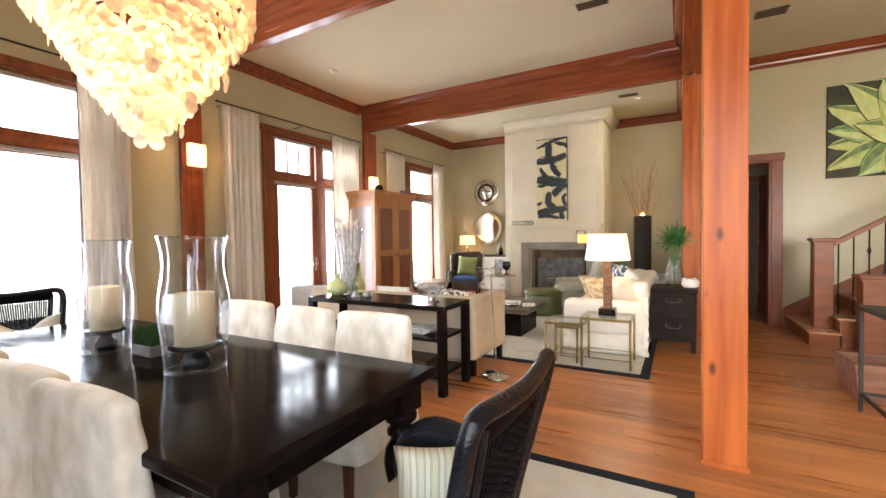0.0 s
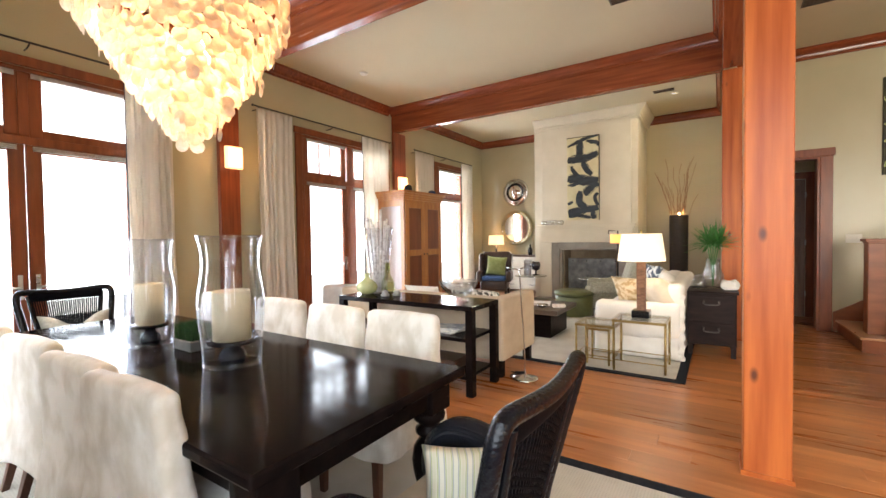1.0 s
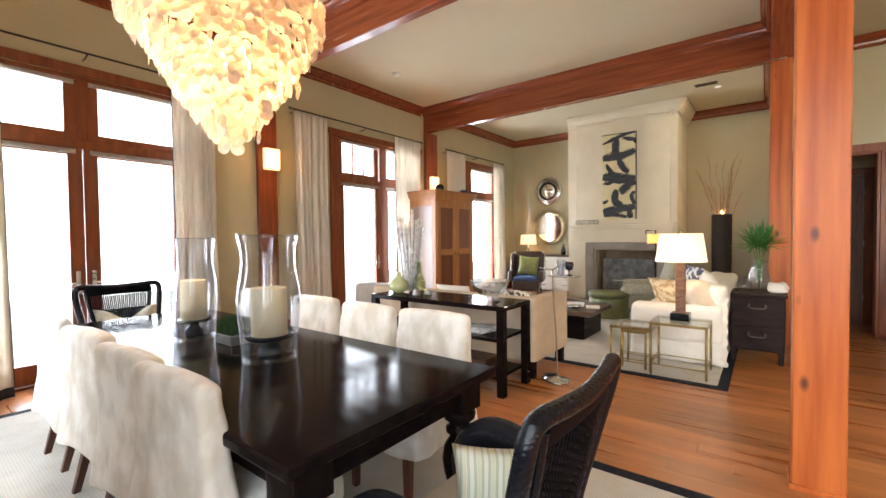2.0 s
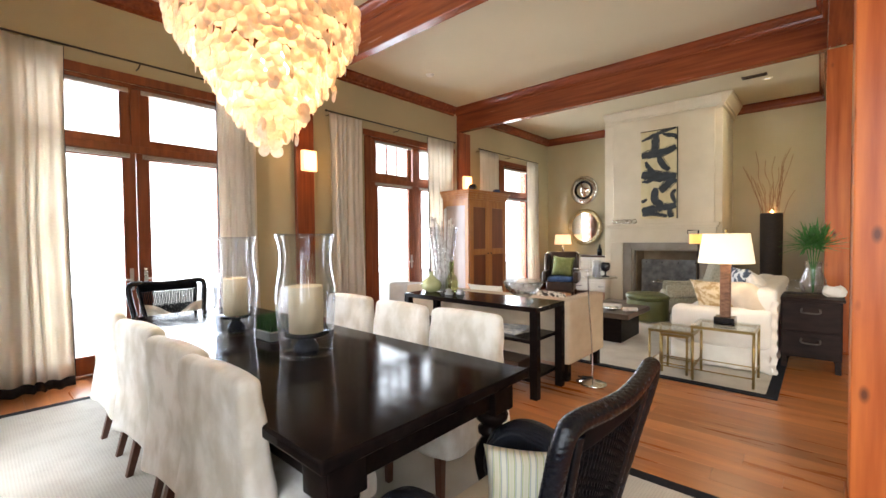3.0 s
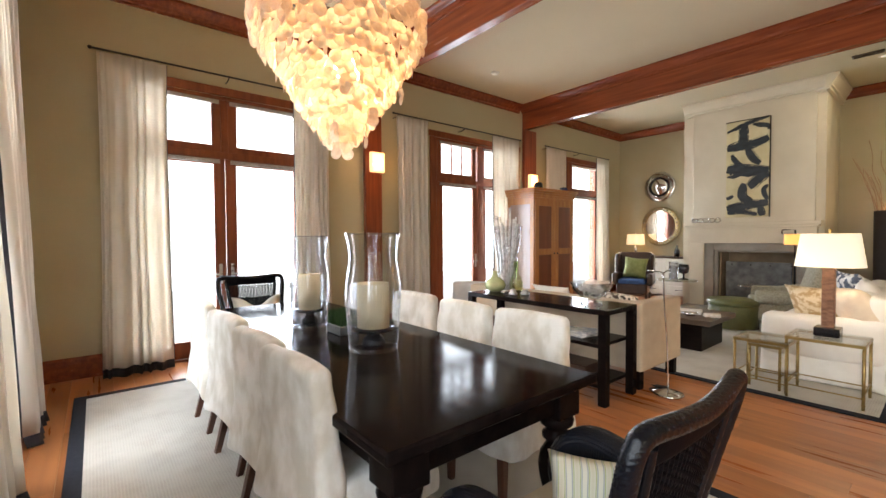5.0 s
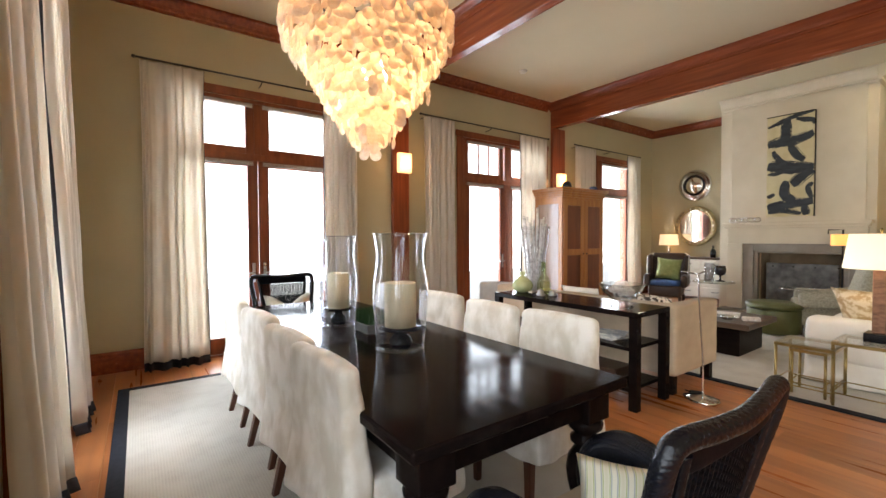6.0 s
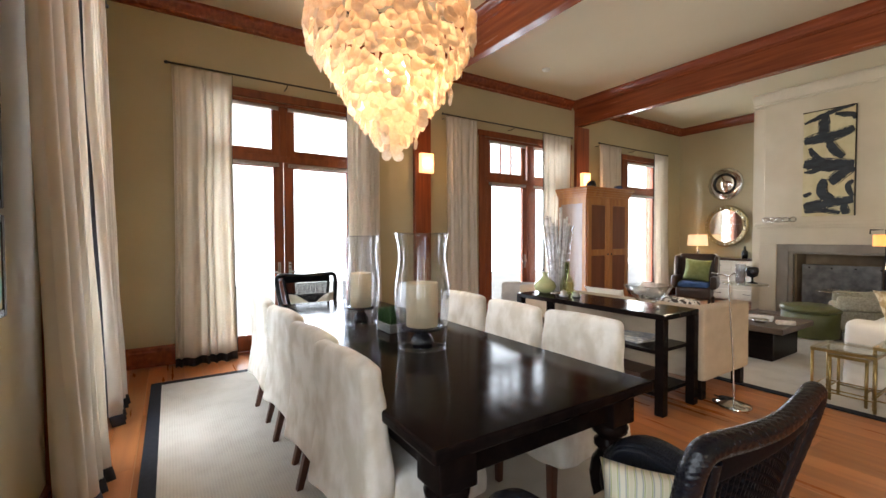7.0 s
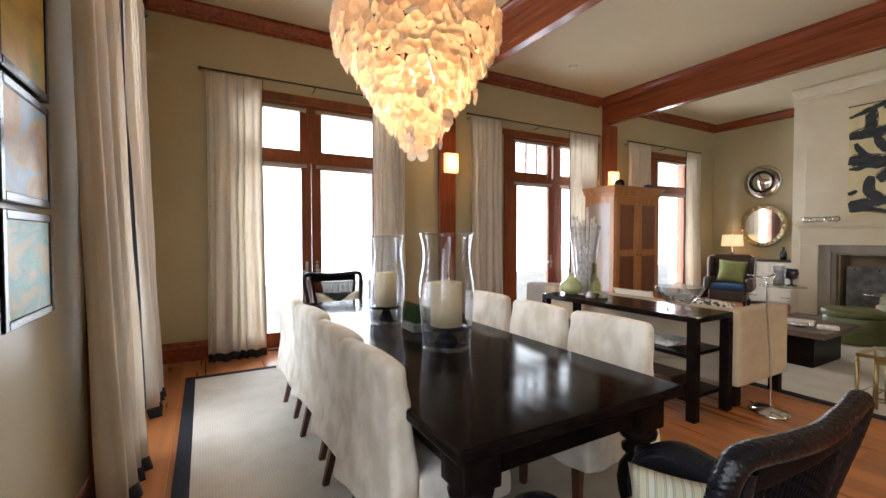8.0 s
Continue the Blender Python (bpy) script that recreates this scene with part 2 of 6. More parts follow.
beam_x(3.1, 3.21, WEST, 0.1)
beam_x(6.7, 6.84, WEST, 0.03)
beam_y(0.03, 0.28, SOUTH, 3.1)
beam_y(0.03, 0.28, 3.1, 6.7)
crown(-6.6, -3.31, pose(WEST, 0, CEIL, 0, 0, -90), wood_y)
crown(-3.0, -SOUTH, pose(WEST, 0, CEIL, 0, 0, -90), wood_y)
crown(-NORTH, -6.94, pose(WEST, 0, CEIL, 0, 0, -90), wood_y)
crown(3.54, 5.6, pose(0, NORTH, CEIL, 0, 0, 180), wood_x)
crown(-0.05, 1.37, pose(0, NORTH, CEIL, 0, 0, 180), wood_x)
crown(6.94, NORTH, pose(0.05, 0, CEIL, 0, 0, 90), wood_y)
crown(WEST, 0.0, pose(0, SOUTH, CEIL), wood_x)
crown(-EAST, -0.2, pose(0, HALL_N, CEIL, 0, 0, 180), wood_x, 0.16)


def post(x0, x1, y0, y1, mat, z1, label):
    b = thing("post", label, "post", pose((x0 + x1) / 2, (y0 + y1) / 2, 0), kind="structure")
    w, d = (x1 - x0) / 2, (y1 - y0) / 2
    part("shaft", boxes((-w, w, -d, d, 0, z1), bev=0.008, seg=2), mat, b)
    part("foot_trim", boxes((-w - 0.012, w + 0.012, -d - 0.012, d + 0.012, 0, 0.03), bev=0.004), mat, b)
    return b


post(0.12, 0.345, 2.98, 3.2, post_wood, BEAM_Z, "square knotty honey-red timber post standing on the floor")
post(0.03, 0.25, 6.74, 6.96, post_wood, BEAM_Z, "square honey-red timber post at the end of a beam")
for y0, y1 in ((3.09, 3.37), (6.7, 7.07)):
    setting("pilaster", boxes((WEST, WEST + 0.07, y0, y1, 0, BEAM_Z), bev=0.006), wood_z, "reddish stained wooden pilaster on the wall", "pilaster")


# baseboards
def baseboard(x0, x1, m, mat):
    prof = [(0, 0), (0.03, 0), (0.03, 0.16), (0.022, 0.175), (0.022, 0.2), (0.012, 0.215), (0, 0.22)]
    return setting("baseboard", extrude_profile(prof, x0, x1), mat, "tall stained wooden baseboard", "baseboard", m)


for a, b in ((-NORTH, -9.76), (-8.2, -7.07), (-6.7, -6.63), (-4.29, -3.37), (-3.09, -2.4), (-0.06, -SOUTH)):
    baseboard(a, b, pose(WEST, 0, 0, 0, 0, -90), wood_y)
baseboard(WEST, -0.95, pose(0, SOUTH, 0), wood_x)
baseboard(3.54, 5.6, pose(0, NORTH, 0, 0, 0, 180), wood_x)
baseboard(-0.05, 1.37, pose(0, NORTH, 0, 0, 0, 180), wood_x)

# glazed double doors with transoms
jamb = surface("window_wood", (0.15, 0.035, 0.012), (0.25, 0.07, 0.024), 0.35, scale=(16, 16, 2), bump=0.1, fine=60, coat=0.05, spec=0.3)
steel = surface("brushed_nickel", (0.5, 0.48, 0.45), (0.62, 0.6, 0.56), 0.3, metal=1.0, bump=0.02)
shade_cloth = surface("shade_cloth", (0.42, 0.38, 0.33), (0.60, 0.56, 0.50), 0.8, scale=(30, 30, 30))


def pane_bm(x0, x1, z0, z1, y):
    return boxes((x0, x1, y - 0.004, y + 0.004, z0, z1))


def frame_bm(x0, x1, z0, z1, y0, y1, w, bottom=None, top=None):
    """A sash: two stiles and two rails."""
    b, t = bottom or w, top or w
    return boxes((x0, x0 + w, y0, y1, z0, z1), (x1 - w, x1, y0, y1, z0, z1), (x0 + w, x1 - w, y0, y1, z0, z0 + b), (x0 + w, x1 - w, y0, y1, z1 - t, z1), bev=0.004)


def glazed_doors(name, label, m, H2, leaves, posts):
    """leaves: rows of (x0, x1, panes across its transom, side of its handle); posts: the uprights between them."""
    d = thing(name, label, "window", m, kind="structure")
    part("casing", boxes((-H2 - 0.13, -H2, 0.0, 0.028, 0, 3.1), (H2, H2 + 0.13, 0.0, 0.028, 0, 3.1), (-H2 - 0.15, H2 + 0.15, 0.0, 0.034, 3.1, 3.2), bev=0.005), jamb, d)
    rows = [(-H2, -H2 + 0.05, -0.25, 0.0, 0, 3.1), (H2 - 0.05, H2, -0.25, 0.0, 0, 3.1), (-H2 + 0.05, H2 - 0.05, -0.25, 0.0, 3.06, 3.1),
            (-H2 + 0.05, H2 - 0.05, -0.2, -0.01, 2.36, 2.44), (-H2, H2, -0.3, 0.01, -0.01, 0.02)]
    rows += [(p0, p1, -0.2, -0.015, z0, 3.06) for p0, p1, z0 in posts]
    part("window_frame", boxes(*rows, bev=0.004), jamb, d)
    for x0, x1, across, grip in leaves:
        t0, t1 = (x0 + 0.037 if abs(x0) < 0.01 else x0), (x1 - 0.037 if abs(x1) < 0.01 else x1)
        sash = part("transom_sash", frame_bm(t0, t1, 2.44, 3.06, -0.07, -0.02, 0.1, 0.08, 0.05), jamb, d)
        part("pane", pane_bm(t0 + 0.1, t1 - 0.1, 2.52, 3.01, -0.045), glass, sash).visible_shadow = False
        for k in range(1, across):
            xm = t0 + 0.1 + (t1 - t0 - 0.2) * k / across
            part("muntin", boxes((xm - 0.011, xm + 0.011, -0.06, -0.03, 2.52, 3.01)), jamb, sash)
        leaf = part("door_leaf", frame_bm(x0, x1, 0.025, 2.36, -0.07, -0.02, 0.12, 0.19, 0.07), jamb, d)
        part("pane", pane_bm(x0 + 0.12, x1 - 0.12, 0.215, 2.29, -0.045), glass, leaf).visible_shadow = False
        # glazing bead round the pane
        part("bead", frame_bm(x0 + 0.108, x1 - 0.108, 0.203, 2.302, -0.022, -0.012, 0.014), jamb, leaf)
        if grip:
            xh = (x1 - 0.062) if grip > 0 else (x0 + 0.062)
            h = bmesh.new()
            box(h, xh - 0.018, xh + 0.018, -0.02, -0.008, 0.86, 1.1, bev=0.004)
            tube(h, [(xh, -0.01, 0.98), (xh, 0.03, 0.98), (xh - grip * 0.01, 0.035, 0.98), (xh - grip * 0.105, 0.035, 0.975)], 0.01)
            part("handle", h, steel, leaf, "brushed nickel lever handle")
        # slatted shades drawn up under the heads
        for zt in (3.055, 2.352):
            rows = [(x0 + 0.055, x1 - 0.055, -0.016, 0.012 - 0.004 * (k % 2), zt - 0.012 * (k + 1), zt - 0.012 * k - 0.007) for k in range(4)]
            part("shade", boxes(*rows), shade_cloth, d, "slatted white shade drawn up")
    return d


DOOR_LABEL = "tall stained wooden glazed double doors with transom lights, closed"
glazed_doors("window_1", DOOR_LABEL, pose(WEST, DOORS[0][0], 0, 0, 0, -90), 1.0, ((-0.95, -0.003, 1, 1), (0.003, 0.95, 1, -1)), ((-0.04, 0.04, 2.44),))
glazed_doors("window_2", "tall stained wooden glazed door with a side light, closed", pose(WEST, DOORS[1][0], 0, 0, 0, -90), 1.0,
             ((-0.95, -0.09, 1, 0), (-0.005, 0.95, 3, -1)), ((-0.09, -0.005, 0.02),))
glazed_doors("window_3", "tall stained wooden glazed door with a transom light, closed", pose(WEST, DOORS[2][0], 0, 0, 0, -90), 0.63,
             ((-0.58, 0.58, 1, 1),), ())


def south_window(name, x0, x1):
    d = thing(name, "tall stained wooden window; only the curtained one is in view", "window", pose((x0 + x1) / 2, SOUTH, 0), kind="structure")
    w = (x1 - x0) / 2
    part("casing", boxes((-w - 0.13, -w, 0, 0.028, 0.08, 3.1), (w, w + 0.13, 0, 0.028, 0.08, 3.1), (-w - 0.15, w + 0.15, 0, 0.034, 3.1, 3.2), (-w - 0.15, w + 0.15, 0, 0.05, 0.15, 0.2), bev=0.005), jamb, d)
    for s in (-1, 1):
        a, b = sorted((0, s * w))
        sash = part("sash", frame_bm(a, b, 0.2, 3.1, -0.16, -0.1, 0.09), jamb, d)
        part("pane", pane_bm(a + 0.09, b - 0.09, 0.29, 3.01, -0.13), glass, sash).visible_shadow = False


# only the first stands in view; the rest frame the added light
for k, (a, b) in enumerate(SOUTH_WINDOWS):
    south_window("window_%d" % (k + 4), a, b)

# ---- soft shapes ----
def soft_box(hx, hy, hz, r, n=8, wrinkle=0.0, freq=5.0, seed=0, fn=None):
    """A rounded, slightly creased box centred on the origin; fn bends it."""
    bm = bmesh.new()
    grid = [math.sin(math.pi / 2 * (2 * k / n - 1)) for k in range(n + 1)]
    half = Vector((hx, hy, hz))
    for ax in range(3):
        for s in (-1, 1):
            vs = []
            for a in grid:
                row = []
                for b in grid:
                    v = [0, 0, 0]
                    v[ax], v[(ax + 1) % 3], v[(ax + 2) % 3] = s, a, b
                    p = Vector((v[0] * hx, v[1] * hy, v[2] * hz))
                    q = Vector([max(-h + r, min(h - r, c)) for c, h in zip(p, half)])
                    d = p - q
                    if d.length > 1e-9:
                        p = q + d.normalized() * r
                    row.append(bm.verts.new(p))
                vs.append(row)
            for i in range(n):
                for j in range(n):
                    f = [vs[i][j], vs[i + 1][j], vs[i + 1][j + 1], vs[i][j + 1]]
                    bm.faces.new(f if s > 0 else f[::-1]).smooth = True
    bmesh.ops.remove_doubles(bm, verts=bm.verts, dist=1e-4)
    for v in bm.verts:
        if wrinkle:
            k = noise.noise_vector(v.co * freq + Vector((seed * 7.3, seed * 3.1, 0)))
            v.co += k * wrinkle
        if fn:
            v.co = Vector(fn(v.co))
    return bm


def pillow_bm(w, h, t, n=12, seed=0, chop=0.0):
    """A plump cushion standing in the xz plane, its corners drawn out; chop dents its top."""
    bm = bmesh.new()
    for s in (-1, 1):
        vs = []
        for i in range(n + 1):
            row = []
            for j in range(n + 1):
                u, v = 2 * i / n - 1, 2 * j / n - 1
                pull = 1 - 0.10 * (1 - abs(u) ** 2) * abs(v) - 0.0
                pullx = 1 - 0.10 * (1 - abs(v) ** 2) * abs(u)
                z = v * h / 2 * pull
                if chop and v > 0:
                    z -= chop * v * math.exp(-(u / 0.45) ** 2)
                th = t / 2 * (max(0, 1 - abs(u) ** 2.6) * max(0, 1 - abs(v) ** 2.6)) ** 0.5
                th += 0.006 * noise.noise(Vector((u * 3 + seed, v * 3, s)))* (1 if abs(u) < 0.99 and abs(v) < 0.99 else 0)
                row.append(bm.verts.new((u * w / 2 * pullx, s * max(th, 0.0), z)))
            vs.append(row)
        for i in range(n):
            for j in range(n):
                f = [vs[i][j], vs[i + 1][j], vs[i + 1][j + 1], vs[i][j + 1]]
                bm.faces.new(f if s < 0 else f[::-1]).smooth = True
    bmesh.ops.remove_doubles(bm, verts=bm.verts, dist=2e-4)
    return bm


def ribbon(bm, pts, widths, thick, y=0.0, seed=0, ragged=0.0):
    """A flat band in the xz plane through pts, facing -y."""
    P = [Vector((a, 0, b)) for a, b in pts]
    rows = []
    for i, p in enumerate(P):
        d = (P[min(i + 1, len(P) - 1)] - P[max(i - 1, 0)]).normalized()
        nn = Vector((-d.z, 0, d.x))
        w = widths[i] if isinstance(widths, (list, tuple)) else widths
        e = [1 + ragged * noise.noise(Vector((p.x * 23 + seed, p.z * 23, k * 5.0))) for k in (0, 1)]
        rows.append([p + nn * w / 2 * e[0], p - nn * w / 2 * e[1]])
    f = [[bm.verts.new(q + Vector((0, y - thick, 0))) for q in r] for r in rows]
    b = [[bm.verts.new(q + Vector((0, y, 0))) for q in r] for r in rows]
    for i in range(len(P) - 1):
        bm.faces.new([f[i][0], f[i][1], f[i + 1][1], f[i + 1][0]])
        bm.faces.new([f[i][0], f[i + 1][0], b[i + 1][0], b[i][0]])
        bm.faces.new([f[i][1], b[i][1], b[i + 1][1], f[i + 1][1]])
    bmesh.ops.recalc_face_normals(bm, faces=bm.faces)
    return bm


def curve_points(pts, k=6):
    """Catmull-Rom points through pts."""
    out = []
    for i in range(len(pts) - 1):
        p0, p1, p2, p3 = (Vector(pts[max(0, min(len(pts) - 1, i + d))]) for d in (-1, 0, 1, 2))
        for s in range(k):
            t = s / k
            out.append(0.5 * (2 * p1 + (p2 - p0) * t + (2 * p0 - 5 * p1 + 4 * p2 - p3) * t * t + (3 * p1 - p0 - 3 * p2 + p3) * t ** 3))
    out.append(Vector(pts[-1]))
    return out


# ---- materials of the furniture ----
def striped(name, stops, scale, axis, rough=0.9, warp=0.4):
    m, n, l, p = material(name)
    co = n.new("ShaderNodeTexCoord")
    w = n.new("ShaderNodeTexWave")
    w.bands_direction = axis
    w.inputs["Scale"].default_value, w.inputs["Distortion"].default_value = scale, warp
    w.inputs["Detail"].default_value = 1.0
    l.new(co.outputs["Object"], w.inputs["Vector"])
    r = ramp(n, stops)
    l.new(w.outputs["Fac"], r.inputs["Fac"])
    l.new(r.outputs["Color"], p.inputs["Base Color"])
    p.inputs["Roughness"].default_value = rough
    t = n.new("ShaderNodeTexNoise")
    t.inputs["Scale"].default_value = 260
    l.new(co.outputs["Object"], t.inputs["Vector"])
    b = n.new("ShaderNodeBump")
    b.inputs["Strength"].default_value, b.inputs["Distance"].default_value = 0.3, 0.002
    l.new(t.outputs["Fac"], b.inputs["Height"])
    l.new(b.outputs["Normal"], p.inputs["Normal"])
    return m


def woven(name, a, b, scale, rough=0.9, relief=0.5, spec=0.5, dist=0.003):
    """Interlaced strands, as of sisal or wicker."""
    m, n, l, p = material(name)
    co = n.new("ShaderNodeTexCoord")
    fs = []
    for ax in ("X", "Y", "Z"):
        w = n.new("ShaderNodeTexWave")
        w.bands_direction = ax
        w.inputs["Scale"].default_value, w.inputs["Distortion"].default_value = scale, 1.2
        w.inputs["Detail Scale"].default_value = 3.0
        l.new(co.outputs["Object"], w.inputs["Vector"])
        fs.append(w.outputs["Fac"])
    m1, m2 = n.new("ShaderNodeMath"), n.new("ShaderNodeMath")
    m1.operation, m2.operation = "MAXIMUM", "MULTIPLY"
    l.new(fs[0], m1.inputs[0]), l.new(fs[1], m1.inputs[1])
    l.new(m1.outputs[0], m2.inputs[0]), l.new(fs[2], m2.inputs[1])
    t = n.new("ShaderNodeTexNoise")
    t.inputs["Scale"].default_value, t.inputs["Detail"].default_value = 6.0, 5.0
    l.new(co.outputs["Object"], t.inputs["Vector"])
    mx = n.new("ShaderNodeMath")
    mx.operation = "MULTIPLY_ADD"
    mx.inputs[1].default_value = 0.45
    l.new(m1.outputs[0], mx.inputs[0]), l.new(t.outputs["Fac"], mx.inputs[2])
    r = ramp(n, [(0.3, a), (0.95, b)])
    l.new(mx.outputs[0], r.inputs["Fac"])
    l.new(r.outputs["Color"], p.inputs["Base Color"])
    bp = n.new("ShaderNodeBump")
    bp.inputs["Strength"].default_value, bp.inputs["Distance"].default_value = relief, dist
    l.new(m1.outputs[0], bp.inputs["Height"])
    l.new(bp.outputs["Normal"], p.inputs["Normal"])
    p.inputs["Roughness"].default_value = rough
    p.inputs["Specular IOR Level"].default_value = spec
    return m


cream_suede = surface("cream_suede", (0.64, 0.595, 0.505), (0.84, 0.815, 0.755), 0.85, scale=(9, 9, 6), lo=0.36, hi=0.60, bump=0.5, fine=26, sheen=0.3, spec=0.2)
white_linen = surface("white_linen", (0.74, 0.70, 0.64), (0.82, 0.79, 0.74), 0.9, scale=(6, 6, 6), bump=0.12, fine=200, spec=0.2)
beige_linen = surface("beige_linen", (0.50, 0.40, 0.29), (0.58, 0.475, 0.35), 0.9, scale=(5, 5, 9), bump=0.12, fine=260, spec=0.2)
espresso = surface("espresso_lacquer", (0.006, 0.0045, 0.0045), (0.013, 0.008, 0.007), 0.11, scale=(3, 18, 18), bump=0.02, fine=40, spec=0.04)
dark_leg = surface("dark_leg_wood", (0.035, 0.016, 0.01), (0.06, 0.028, 0.016), 0.35, scale=(20, 20, 3), bump=0.06)
brown_leg = surface("brown_leg_wood", (0.07, 0.022, 0.012), (0.11, 0.04, 0.02), 0.35, scale=(20, 20, 3), bump=0.06)
black_wicker = woven("black_wicker", (0.003, 0.0035, 0.006), (0.009, 0.0105, 0.016), 34, rough=0.24, relief=0.7, spec=0.2, dist=0.004)
back_wicker = surface("back_wicker", (0.002, 0.002, 0.003), (0.005, 0.005, 0.007), 0.45, scale=(30, 30, 30), bump=0.1, spec=0.05)
rim_wicker = surface("rim_wicker", (0.002, 0.0024, 0.004), (0.006, 0.007, 0.011), 0.24, scale=(60, 60, 60), bump=0.3, fine=160, spec=0.3)
sisal = woven("sisal", (0.42, 0.39, 0.34), (0.56, 0.535, 0.48), 20, rough=0.95, relief=0.35, spec=0.1)
navy_binding = surface("navy_binding", (0.012, 0.013, 0.018), (0.022, 0.024, 0.032), 0.9, scale=(30, 30, 30), spec=0.15)
curtain_cloth = surface("curtain_cloth", (0.75, 0.70, 0.615), (0.82, 0.775, 0.70), 0.9, scale=(3, 3, 3), bump=0.08, fine=300, through_light=0.36, spec=0.15)
navy_cloth = surface("navy_cloth", (0.025, 0.027, 0.035), (0.045, 0.047, 0.058), 0.8, scale=(12, 12, 12), spec=0.2)
iron = surface("dark_iron", (0.012, 0.011, 0.010), (0.022, 0.019, 0.017), 0.45, metal=0.0, bump=0.05, spec=0.35)
wax = surface("ivory_wax", (0.72, 0.60, 0.38), (0.78, 0.67, 0.45), 0.5, scale=(4, 4, 4), bump=0.03, through_light=0.15)
black_gloss = surface("black_turned_wood", (0.008, 0.008, 0.01), (0.014, 0.014, 0.017), 0.2, scale=(6, 6, 6), bump=0.02)
# faint blue tint stands in for the bluish haze of reflections on the glass
blown_glass = clear("blown_glass", (0.95, 0.968, 1.0), edge=2.6, face=0.055)
capiz = surface("capiz_shell", (0.80, 0.70, 0.58), (0.93, 0.87, 0.78), 0.35, scale=(40, 40, 40), bump=0.2, fine=60, through_light=0.74, spread=0.07, spec=0.4, islands=True)
bulb_glow = glow("warm_bulb", (1.0, 0.76, 0.45), 90)
sconce_glow = glow("sconce_glass", (1.0, 0.56, 0.25), 1.6)


# ---- dining area ----
def rug(name, label, x0, x1, y0, y1, w, lift):
    d = thing(name, label, "rug", pose((x0 + x1) / 2, (y0 + y1) / 2, 0))
    a, b = (x1 - x0) / 2, (y1 - y0) / 2
    part("field", boxes((-a + w, a - w, -b + w, b - w, 0.001, lift)), sisal, d)
    part("border", boxes((-a, a, -b, -b + w, 0.001, lift + 0.001), (-a, a, b - w, b, 0.001, lift + 0.001),
                         (-a, -a + w, -b + w, b - w, 0.001, lift + 0.001), (a - w, a, -b + w, b - w, 0.001, lift + 0.001)), navy_binding, d, "near-black cloth binding")
    return d


rug("area_rug", "cream sisal rug with a dark navy binding under the dining table", -4.88, 0.07, -0.17, 2.61, 0.085, 0.011)


def dining_table(x0, x1, y0, y1, h):
    d = thing("dining_table", "long dark espresso wooden dining table with turned legs", "table", pose((x0 + x1) / 2, (y0 + y1) / 2, 0.011))
    a, b, h = (x1 - x0) / 2, (y1 - y0) / 2, h - 0.011
    part("tabletop", boxes((-a, a, -b, b, h - 0.045, h), bev=0.01, seg=3), espresso, d, "glossy espresso tabletop")
    i = 0.1
    for s in (-1, 1):
        part("apron", boxes((-a + i, a - i, s * (b - i) - 0.015, s * (b - i) + 0.015, h - 0.165, h - 0.045), bev=0.004), espresso, d)
        part("apron", boxes((s * (a - i) - 0.015, s * (a - i) + 0.015, -b + i + 0.015, b - i - 0.015, h - 0.165, h - 0.045), bev=0.004), espresso, d)
    prof = [(0.0, 0.0), (0.05, 0.0), (0.06, 0.02), (0.058, 0.05), (0.04, 0.07), (0.036, 0.085), (0.055, 0.1), (0.05, 0.13), (0.06, 0.2), (0.078, 0.27), (0.085, 0.33),
            (0.075, 0.39), (0.05, 0.43), (0.046, 0.445), (0.066, 0.46), (0.066, 0.48), (0.048, 0.495), (0.05, 0.505), (0.075, 0.525), (0.08, 0.55), (0.07, 0.565), (0.055, 0.575), (0.0, 0.575)]
    for sx in (-1, 1):
        for sy in (-1, 1):
            bm = lathe(bmesh.new(), prof, 28, (sx * (a - 0.13), sy * (b - 0.13), 0))
            x, y = sx * (a - 0.13), sy * (b - 0.13)
            box(bm, x - 0.075, x + 0.075, y - 0.075, y + 0.075, 0.57, h - 0.045, bev=0.006)
            part("leg", bm, espresso, d, "bulbous turned leg")
    return d


dining_table(-4.2, -1.04, 0.64, 1.775, 0.77)


